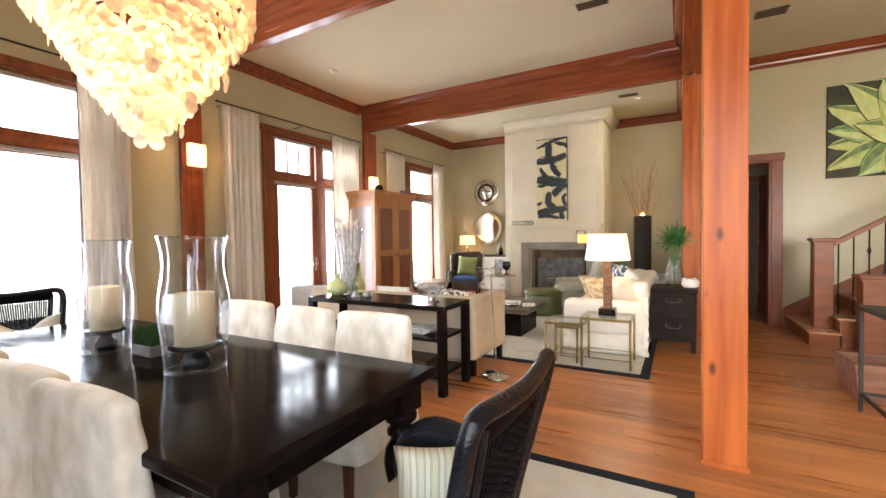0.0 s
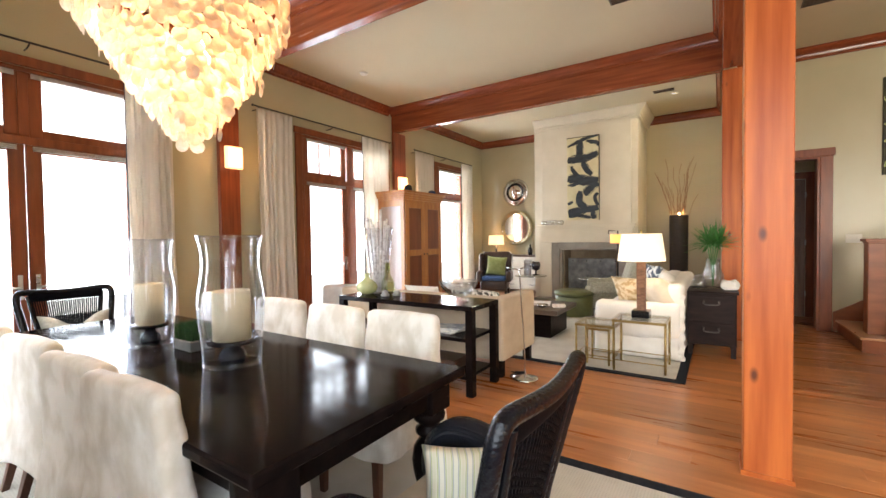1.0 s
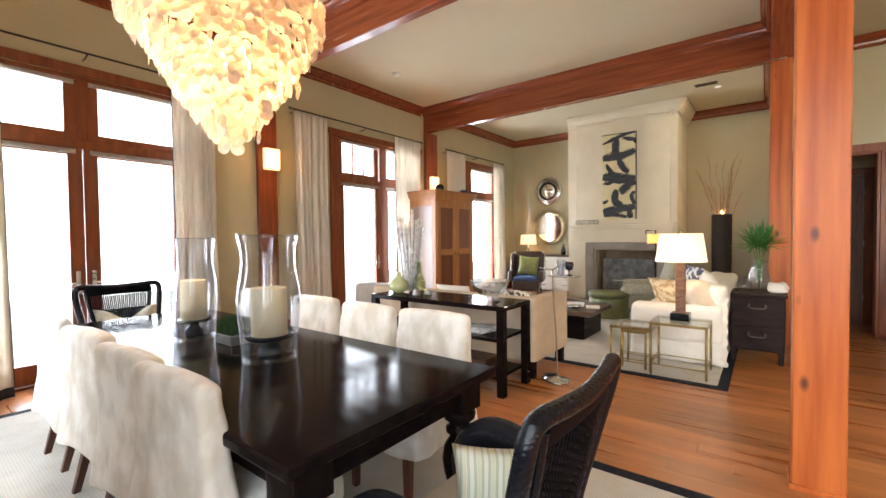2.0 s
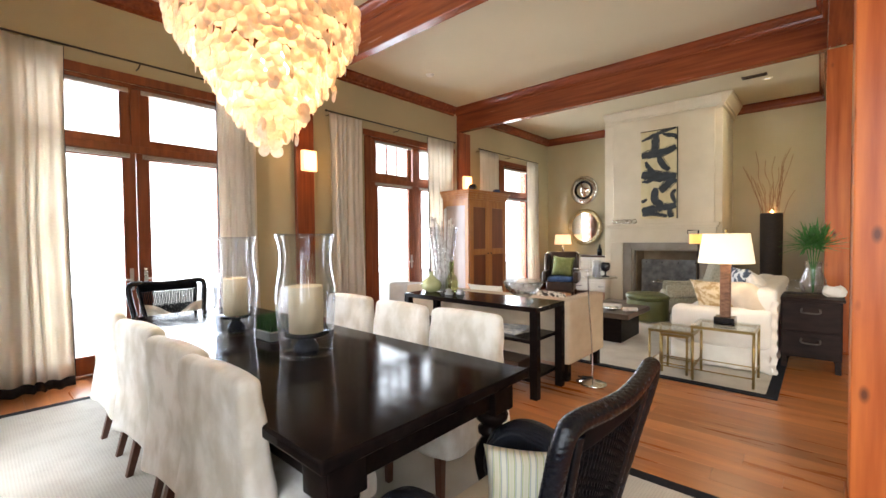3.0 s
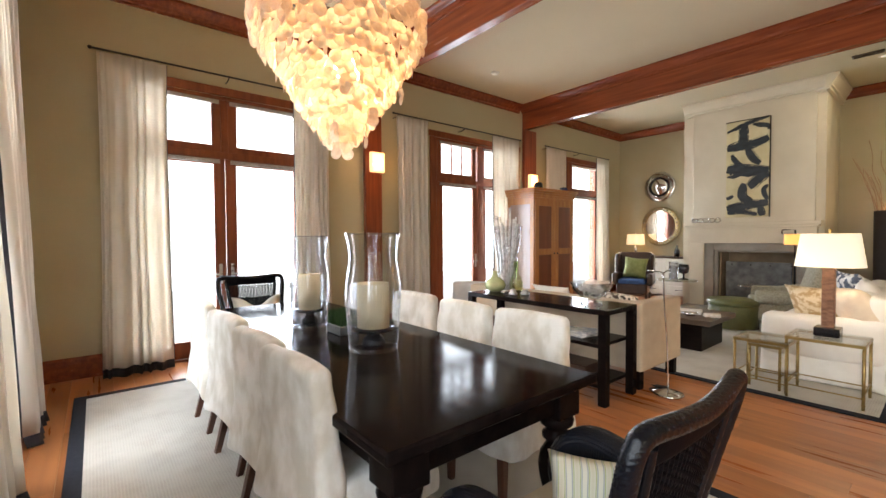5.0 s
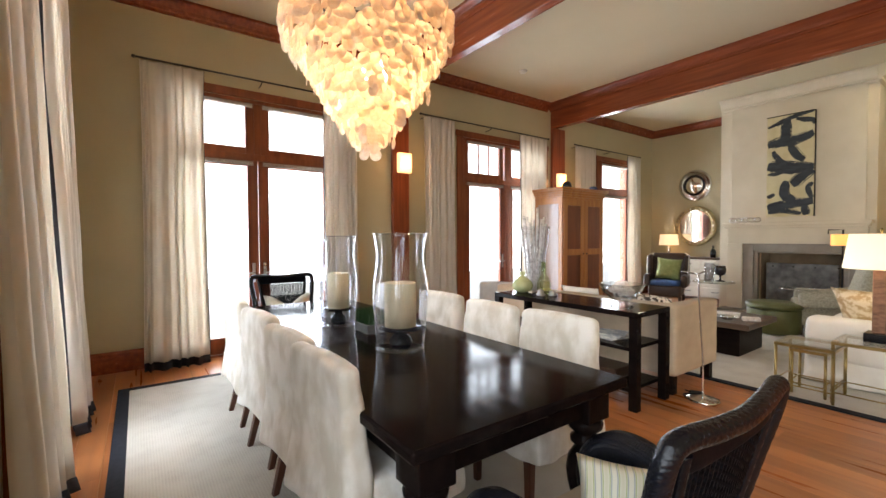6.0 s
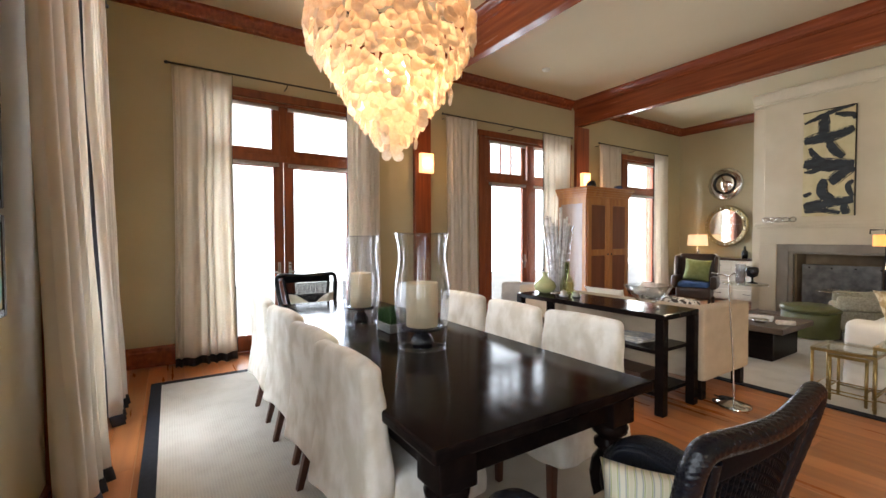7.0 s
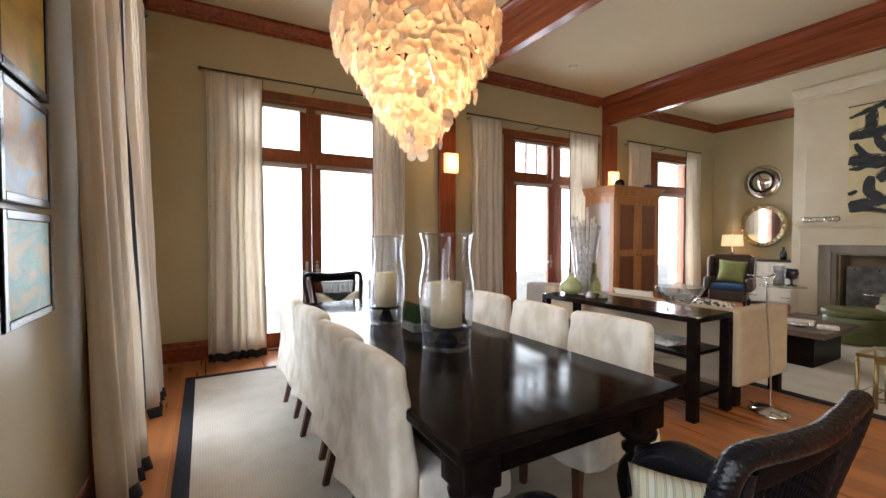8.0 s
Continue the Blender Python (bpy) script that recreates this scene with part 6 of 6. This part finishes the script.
for fan in range(5):
    base = Vector((0.03 * fan - 0.06, 0.02, 0.52 + 0.03 * (fan % 2)))
    for k in range(34):
        e = rnd.uniform(-0.25, 1.5)
        az = rnd.uniform(0, 6.28)
        ln = rnd.uniform(0.2, 0.33)
        dv = Vector((math.cos(az) * math.cos(e), 0.7 * math.sin(az) * math.cos(e), math.sin(e)))
        side = dv.cross(Vector((0, 0, 1))).normalized() if abs(dv.z) < 0.99 else Vector((1, 0, 0))
        up = side.cross(dv)
        bm = bmesh.new()
        pts = [(0.0, 0.003), (0.35, 0.011), (0.7, 0.009), (1.0, 0.001)]
        rows = []
        for q, wd in pts:
            c = base + dv * ln * q - Vector((0, 0, 0.10 * ln * q * q))
            rows.append([bm.verts.new(c - side * wd), bm.verts.new(c + up * wd * 0.4), bm.verts.new(c + side * wd)])
        for r0, r1 in zip(rows, rows[1:]):
            bm.faces.new([r0[0], r0[1], r1[1], r1[0]]), bm.faces.new([r0[1], r0[2], r1[2], r1[1]])
        part("leaflet", bm, leaf_green, pv)
single("glass_jar", lathe(bmesh.new(), [(0, 0.003), (0.07, 0.003), (0.085, 0.06), (0.06, 0.13), (0.03, 0.17), (0.027, 0.17), (0.056, 0.13), (0.08, 0.06), (0.066, 0.01), (0, 0.01)], 24), blown_glass, "squat clear glass jar on the dark chest", "jar", pose(-0.2, 5.93, 0.7505)).visible_shadow = False
single("coral", soft_box(0.085, 0.06, 0.06, 0.05, 10, 0.035, 22, 4), white_linen, "white coral ornament on the dark chest", "ornament", pose(0.11, 5.95, 0.803))
tv = thing("floor_vase", "tall black floor vase with bare glowing twigs", "vase", pose(-0.68, 9.75, 0))
part("body", lathe(bmesh.new(), [(0, 0), (0.15, 0), (0.16, 0.05), (0.165, 0.8), (0.17, 1.78), (0.16, 1.80), (0.14, 1.78), (0.13, 1.2), (0, 1.2)], 28), surface("black_weave", (0.012, 0.009, 0.008), (0.03, 0.02, 0.016), 0.6, scale=(30, 30, 60), bump=0.4), tv)
twig = surface("twig_bark", (0.20, 0.11, 0.06), (0.36, 0.22, 0.12), 0.8, scale=(20, 20, 20))
rnd = random.Random(21)
for k in range(26):
    t, ln, sp = rnd.uniform(0, 6.28), rnd.uniform(0.5, 1.45), rnd.uniform(0.1, 0.42)
    pts = [(0.04 * math.cos(t), 0.04 * math.sin(t), 1.25)]
    for q in (0.3, 0.5, 0.7, 0.85, 1.0):
        pts.append(((0.04 + sp * q ** 1.5) * math.cos(t) + rnd.uniform(-0.03, 0.03), 0.6 * (0.04 + sp * q ** 1.5) * math.sin(t) + rnd.uniform(-0.02, 0.02), 1.25 + (0.35 + ln) * q))
    part("twig", tube(bmesh.new(), curve_points(pts, 3), 0.0045, 5), twig, tv)
lamp_light("vase_uplight", (-0.68, 9.75, 1.87), 5.0, (1.0, 0.58, 0.25), 0.03)
part("bulb", lathe(bmesh.new(), [(0, 1.79), (0.02, 1.8), (0.028, 1.83), (0, 1.86)], 10), glow("vase_bulb", (1.0, 0.7, 0.35), 12), tv, "small glowing bulb")

# ---- doorway and lobby ----
dw = thing("door_1", "stained wooden doorway casing in the pale wall", "door frame", pose(0.75, HALL_N, 0), kind="structure")
part("casing", boxes((0.45, 0.59, -0.03, 0, 0, 2.49), (-0.55, -0.45, -0.03, 0, 0, 2.49), (-0.55, 0.61, -0.035, 0, 2.49, 2.60), bev=0.006), jamb, dw)
part("jamb", boxes((0.42, 0.45, -0.02, 0.17, 0, 2.49), (-0.45, -0.42, -0.02, 0.17, 0, 2.49), (-0.42, 0.42, -0.02, 0.17, 2.46, 2.49), bev=0.003), jamb, dw)
old_wood = surface("old_door_wood", (0.11, 0.045, 0.02), (0.20, 0.09, 0.04), 0.45, scale=(14, 14, 1.5), bump=0.2)
leaf = thing("door_2", "dark brown panelled wooden door, closed, beyond the doorway", "door", pose(0.8, 9.25, 0), kind="structure")
part("door_leaf", boxes((-0.48, 0.40, -0.05, -0.004, 0.01, 2.3), bev=0.004), old_wood, leaf)
for k in range(5):
    z = 0.12 + 0.43 * k
    for s in (0, 1):
        part("door_panel", boxes((-0.40 + 0.4 * s, -0.06 + 0.4 * s, -0.062, -0.05, z, z + 0.36), bev=0.01, seg=1), old_wood, leaf)
for z in (0.35, 1.2, 2.0):
    part("hinge", tube(bmesh.new(), [(0.405, -0.055, z), (0.405, -0.055, z + 0.09)], 0.009, 6), steel, leaf)
part("casing", boxes((0.41, 0.52, -0.03, -0.004, 0, 2.42), (-0.6, -0.49, -0.03, -0.004, 0, 2.42), (-0.49, 0.41, -0.03, -0.004, 2.31, 2.42), bev=0.004), jamb, leaf)

# ---- staircase ----
st_wood = surface("stair_wood", (0.17, 0.05, 0.02), (0.26, 0.085, 0.034), 0.35, scale=(3, 12, 12), bump=0.1, coat=0.03, spec=0.25)
tread_wood = surface("tread_wood", (0.36, 0.17, 0.08), (0.50, 0.27, 0.14), 0.3, scale=(12, 2, 12), bump=0.08, coat=0.2)
stair = thing("staircase", "stained wooden staircase climbing along the pale wall", "staircase", pose(0, 0, 0), kind="structure")
RISE, RUN, SX, SY0, SY1 = 0.18, 0.285, 1.40, 6.76, HALL_N - 0.03
for k in range(9):
    x = SX + RUN * k
    y0 = SY0 if k else SY0 - 0.0
    part("riser", boxes((x, x + 0.02, y0, SY1, RISE * k, RISE * (k + 1) - 0.028), bev=0.002), st_wood, stair)
    part("tread", boxes((x - 0.025, x + RUN + 0.02, y0 - 0.025, SY1, RISE * (k + 1) - 0.028, RISE * (k + 1)), bev=0.008, seg=2), tread_wood, stair, "honey wooden tread")
    part("side_panel", boxes((x + 0.02, x + RUN, y0, y0 + 0.02, 0, RISE * (k + 1) - 0.028)), st_wood, stair)
prof = [(SX - 0.05, 0.0), (SX - 0.05, 0.28), (SX + RUN * 9, 0.28 + RISE * 9 + 0.02), (SX + RUN * 9, RISE * 8)]
bm = bmesh.new()
fa = [bm.verts.new((x, HALL_N - 0.028, z)) for x, z in prof]
fb = [bm.verts.new((x, HALL_N - 0.001, z)) for x, z in prof]
bm.faces.new(fa), bm.faces.new(fb[::-1])
for k in range(4):
    bm.faces.new([fa[k], fb[k], fb[(k + 1) % 4], fa[(k + 1) % 4]])
bmesh.ops.recalc_face_normals(bm, faces=bm.faces)
part("wall_stringer", bm, st_wood, stair)

rail = thing("stair_railing", "wooden stair railing with slim twisted iron balusters", "railing", pose(0, 7.1, 0))
NX = 1.59
part("newel", boxes((NX - 0.095, NX + 0.095, -0.095, 0.095, RISE, 1.29), bev=0.005), st_wood, rail, "square wooden newel post")
part("newel_cap", boxes((NX - 0.125, NX + 0.125, -0.125, 0.125, 1.29, 1.325), (NX - 0.105, NX + 0.105, -0.105, 0.105, 1.265, 1.29), bev=0.006), st_wood, rail)
SLOPE = RISE / RUN
r = boxes((0, 2.6, -0.03, 0.03, -0.035, 0.035), bev=0.01, seg=2)
for v in r.verts:
    v.co.z += 1.24 + SLOPE * v.co.x
    v.co.x += NX + 0.09
part("handrail", r, st_wood, rail)
for k in range(14):
    x = NX + 0.16 + 0.1425 * k
    step = math.floor((x - SX) / RUN) + 1
    z0, z1 = RISE * step, 1.21 + SLOPE * (x - NX - 0.09)
    if z1 - z0 > 0.3:
        bm = tube(bmesh.new(), [(x, 0, z0), (x, 0, z1)], 0.0085, 6)
        if k % 3 == 2:
            for zz in (0.35, 0.7):
                lathe(bm, [(0.008, -0.05), (0.018, -0.02), (0.022, 0), (0.018, 0.02), (0.008, 0.05)], 8, (x, 0, z0 + (z1 - z0) * zz))
        part("baluster", bm, iron, rail)

ped = thing("newel_post", "short square wooden newel with a moulded cap beside the stair", "post", pose(1.95, 6.62, 0))
part("shaft", boxes((-0.13, 0.13, -0.1, 0.1, 0, 0.87), bev=0.005), st_wood, ped)
part("cap", boxes((-0.17, 0.17, -0.13, 0.13, 0.87, 0.905), (-0.15, 0.15, -0.115, 0.115, 0.83, 0.87), bev=0.006), st_wood, ped)

# ---- things in the hall ----
trug = thing("wooden_trug", "rough reddish wooden trug with rope handles on the floor", "basket", pose(1.75, 4.92, 0, 0, 0, 3))
trug_wood = surface("trug_wood", (0.14, 0.055, 0.032), (0.30, 0.14, 0.085), 0.7, scale=(3, 14, 14), bump=0.3)
A, B, Ht, Fl = 0.47, 0.22, 0.31, 1.08


def slanted(x0, x1, y0, y1):
    """A side board that leans outwards from foot to rim."""
    bm = bmesh.new()
    v = []
    for z, f in ((0.0, 1.0), (Ht, Fl)):
        for x, y in ((x0, y0), (x1, y0), (x1, y1), (x0, y1)):
            v.append(bm.verts.new((x * f, y * f, z)))
    for q in ((3, 2, 1, 0), (4, 5, 6, 7), (0, 1, 5, 4), (1, 2, 6, 5), (2, 3, 7, 6), (3, 0, 4, 7)):
        bm.faces.new([v[i] for i in q])
    return bm


for q in ((-A, A, -B, -B + 0.02), (-A, A, B - 0.02, B), (-A, -A + 0.02, -B + 0.02, B - 0.02), (A - 0.02, A, -B + 0.02, B - 0.02)):
    part("board", slanted(*q), trug_wood, trug)
part("bottom", boxes((-A + 0.02, A - 0.02, -B + 0.02, B - 0.02, 0.0, 0.02)), trug_wood, trug)
for s in (-1, 1):
    part("handle", tube(bmesh.new(), curve_points([(-0.1, s * B * Fl, Ht - 0.04), (-0.08, s * B * Fl, Ht + 0.05), (0, s * B * Fl, Ht + 0.085), (0.08, s * B * Fl, Ht + 0.05), (0.1, s * B * Fl, Ht - 0.04)], 4), 0.014, 7), birch, trug, "pale rope handle")
for k in range(8):
    single("pine_cone", soft_box(0.06, 0.05, 0.06, 0.045, 6, 0.02, 25, k), dark_leg, "dark brown pine cone in a wooden trug", "pine cone", pose(1.44 + 0.08 * k, 5.02 + 0.13 * ((k % 2) - 0.5), 0.085, 0, 0, 40 * k), group="pine cones in the trug")

stand = thing("iron_stand", "dark iron open frame side table with a glass top", "table", pose(1.50, 4.14, 0))
a, b, h = 0.27, 0.29, 0.83
for sx in (-1, 1):
    for sy in (-1, 1):
        part("leg", boxes((sx * a - 0.012, sx * a + 0.012, sy * b - 0.012, sy * b + 0.012, 0, h - 0.03)), iron, stand)
    part("rail", boxes((sx * a - 0.012, sx * a + 0.012, -b, b, 0.13, 0.15)), iron, stand)
    part("rail", boxes((-a, a, sx * b - 0.012, sx * b + 0.012, 0.13, 0.15)), iron, stand)
part("top_frame", boxes((-a - 0.02, a + 0.02, -b - 0.02, b + 0.02, h - 0.03, h)), iron, stand)

switch = thing("light_switch", "white three-gang wall switch plate", "switch", pose(1.56, HALL_N, 1.32))
part("plate", boxes((-0.085, 0.085, -0.008, 0, -0.06, 0.06), bev=0.003), ivory, switch)
for k in range(3):
    part("rocker", boxes((-0.062 + 0.045 * k, -0.03 + 0.045 * k, -0.012, -0.008, -0.03, 0.03)), ivory, switch)

# agave painting
ag = thing("painting", "large painting of a pale green agave on a dark ground", "painting", pose(1.83, HALL_N - 0.002, 2.17))
GW, GH = 1.3, 1.29
part("canvas", boxes((0, GW, -0.045, 0, 0, GH), bev=0.003), surface("agave_ground", (0.012, 0.012, 0.006), (0.06, 0.06, 0.015), 0.6, scale=(5, 5, 5), bump=0.1), ag)
greens = [surface("agave_green", a, b, 0.6, scale=(9, 9, 3), bump=0.15, fine=60) for a, b in (((0.28, 0.36, 0.06), (0.60, 0.64, 0.20)), ((0.42, 0.46, 0.12), (0.72, 0.70, 0.30)), ((0.14, 0.26, 0.08), (0.42, 0.52, 0.22)))]
tipm = surface("agave_edge", (0.46, 0.44, 0.12), (0.62, 0.58, 0.22), 0.6, scale=(12, 12, 12))
deep = surface("agave_deep", (0.02, 0.03, 0.012), (0.06, 0.09, 0.03), 0.6, scale=(12, 12, 12))
pale = surface("agave_pale", (0.42, 0.50, 0.16), (0.60, 0.64, 0.28), 0.6, scale=(12, 12, 6))
mid = surface("agave_mid", (0.08, 0.15, 0.05), (0.22, 0.30, 0.10), 0.6, scale=(14, 14, 6))
cx, cz = 0.86, 0.46
LEAVES = ((175, 0.72, 0.13), (5, 0.56, 0.15), (160, 0.74, 0.16), (20, 0.58, 0.17), (142, 0.86, 0.18), (38, 0.66, 0.18), (195, 0.74, 0.15), (-20, 0.6, 0.16), (215, 0.6, 0.18), (-42, 0.5, 0.18), (122, 0.86, 0.2), (60, 0.8, 0.2), (236, 0.42, 0.17),
          (-65, 0.42, 0.17), (104, 0.8, 0.19), (82, 0.78, 0.18), (150, 0.5, 0.16), (30, 0.44, 0.16), (115, 0.5, 0.16), (72, 0.46, 0.15), (92, 0.34, 0.12))
for k, (deg, ln, wd) in enumerate(LEAVES):
    t = radians(deg)
    bend = 0.12 * (1 if math.cos(t) < 0 else -1)
    pts = []
    for i in range(13):
        q = i / 12
        x, z = cx + 1.3 * ln * q * math.cos(t + bend * q), cz + 1.3 * ln * q * math.sin(t + bend * q)
        pts.append((min(max(x, 0.004), GW - 0.004), min(max(z, 0.004), GH - 0.004)))
    ws = [1.35 * wd * (0.35 + 1.0 * math.sin(math.pi * min(1, (i / 12) * 0.75 + 0.2))) * (1 - (i / 12) ** 4) * 1.1 + 0.003 for i in range(13)]
    ws = [min(w, 2 * min(GW - p[0], p[0], GH - p[1], p[1]) + 0.004) for w, p in zip(ws, pts)]
    part("leaf_edge", ribbon(bmesh.new(), pts, [w + 0.022 if w > 0.02 else w for w in ws], 0.0015 + 0.0018 * k, -0.045), (tipm, deep, deep)[k % 3], ag)
    part("leaf", ribbon(bmesh.new(), pts, ws, 0.0021 + 0.0018 * k, -0.045), greens[k % 3], ag)
    off = [(p[0] - 0.2 * w * math.sin(t), p[1] + 0.2 * w * math.cos(t)) for p, w in zip(pts, ws)]
    part("highlight", ribbon(bmesh.new(), off[2:], [0.32 * w for w in ws[2:]], 0.0027 + 0.0018 * k, -0.045), (pale, tipm)[k % 2], ag)
    off = [(p[0] + 0.3 * w * math.sin(t), p[1] - 0.3 * w * math.cos(t)) for p, w in zip(pts, ws)]
    part("dark_stroke", ribbon(bmesh.new(), off[1:], [0.28 * w for w in ws[1:]], 0.0027 + 0.0018 * k, -0.045), mid, ag)

# ceiling grilles and spots
for x, y, w, h in ((0.95, 6.40, 0.16, 0.10), (-0.85, 8.73, 0.17, 0.07), (-0.87, 5.10, 0.17, 0.07)):
    d = thing("ceiling_vent", "dark slotted ceiling vent grille", "vent", pose(x, y, CEIL))
    part("frame", boxes((-w, w, -h, -h + 0.015, -0.012, 0), (-w, w, h - 0.015, h, -0.012, 0), (-w, -w + 0.015, -h + 0.015, h - 0.015, -0.012, 0), (w - 0.015, w, -h + 0.015, h - 0.015, -0.012, 0)), dark_top, d)
    part("backing", boxes((-w + 0.015, w - 0.015, -h + 0.015, h - 0.015, -0.003, 0)), iron, d)
    for k in range(5):
        y0 = -h + 0.02 + (2 * h - 0.04) * k / 5
        part("slat", boxes((-w + 0.015, w - 0.015, y0, y0 + 0.008, -0.01, -0.004)), dark_top, d)
single("smoke_detector", lathe(bmesh.new(), [(0, -0.03), (0.05, -0.028), (0.06, -0.01), (0.065, 0), (0, 0)], 20), ivory, "small round white ceiling fitting", "detector", pose(-4.73, 5.0, CEIL))
# the fitting is real; its glow and lamp are added to brighten the alcove
dl = thing("downlight", "small round white ceiling downlight, its light added", "ceiling light", pose(-0.7, 9.0, CEIL))
part("trim_ring", lathe(bmesh.new(), [(0.045, 0), (0.07, 0), (0.07, -0.008), (0.05, -0.012), (0.045, 0)], 24), ivory, dl)
part("lens", lathe(bmesh.new(), [(0, -0.006), (0.045, -0.006), (0.045, 0), (0, 0)], 20), glow("downlight_lens", (1.0, 0.88, 0.70), 0.8), dl, "lens with an added glow")
dlamp = bpy.data.lights.new("alcove_fill_lamp", "AREA")
dlamp.shape, dlamp.size, dlamp.energy, dlamp.color = "DISK", 0.09, 12, (1.0, 0.86, 0.62)
new("alcove_fill_lamp", dlamp).matrix_world = look((-0.7, 9.0, CEIL - 0.016), (-0.7, 9.001, 0))

# lamp cord on the floor beside the sofa
single("power_cord", tube(bmesh.new(), curve_points([(-1.62, 3.86, 0.012), (-1.7, 3.84, 0.008), (-1.76, 3.9, 0.008), (-1.72, 3.98, 0.008), (-1.8, 4.02, 0.008)], 5), 0.006, 6), iron, "thin black lamp cord lying on the floor", "cord")
single("plug_box", boxes((-0.05, 0.05, -0.02, 0.02, 0.0, 0.03), bev=0.006), iron, "small black cord switch on the floor", "plug", pose(-1.70, 4.0, 0, 0, 0, 20))

# ---- floor planks ----
rnd = random.Random(31)
floor_ob = bpy.data.objects["floor"]
PW = 0.158
row, y = 0, SOUTH
while y < NORTH:
    x = WEST - rnd.uniform(0, 2.0)
    while x < EAST:
        ln = rnd.uniform(2.6, 4.6)
        x0, x1 = max(x, WEST), min(x + ln, EAST)
        if x1 - x0 > 0.05 and not (y > HALL_N + 1.4 and x0 > 0.2):
            dz = rnd.uniform(-0.0008, 0.0)
            bm = boxes((x0 + 0.0008, x1 - 0.0008, y + 0.001, min(y + PW, NORTH) - 0.001, -0.012, dz))
            c = Vector(((x0 + x1) / 2, y + PW / 2, 0))
            bmesh.ops.translate(bm, verts=bm.verts, vec=-c)
            o = part("plank", bm, floor_wood, floor_ob)
            o.location = c
        x += ln
    y += PW
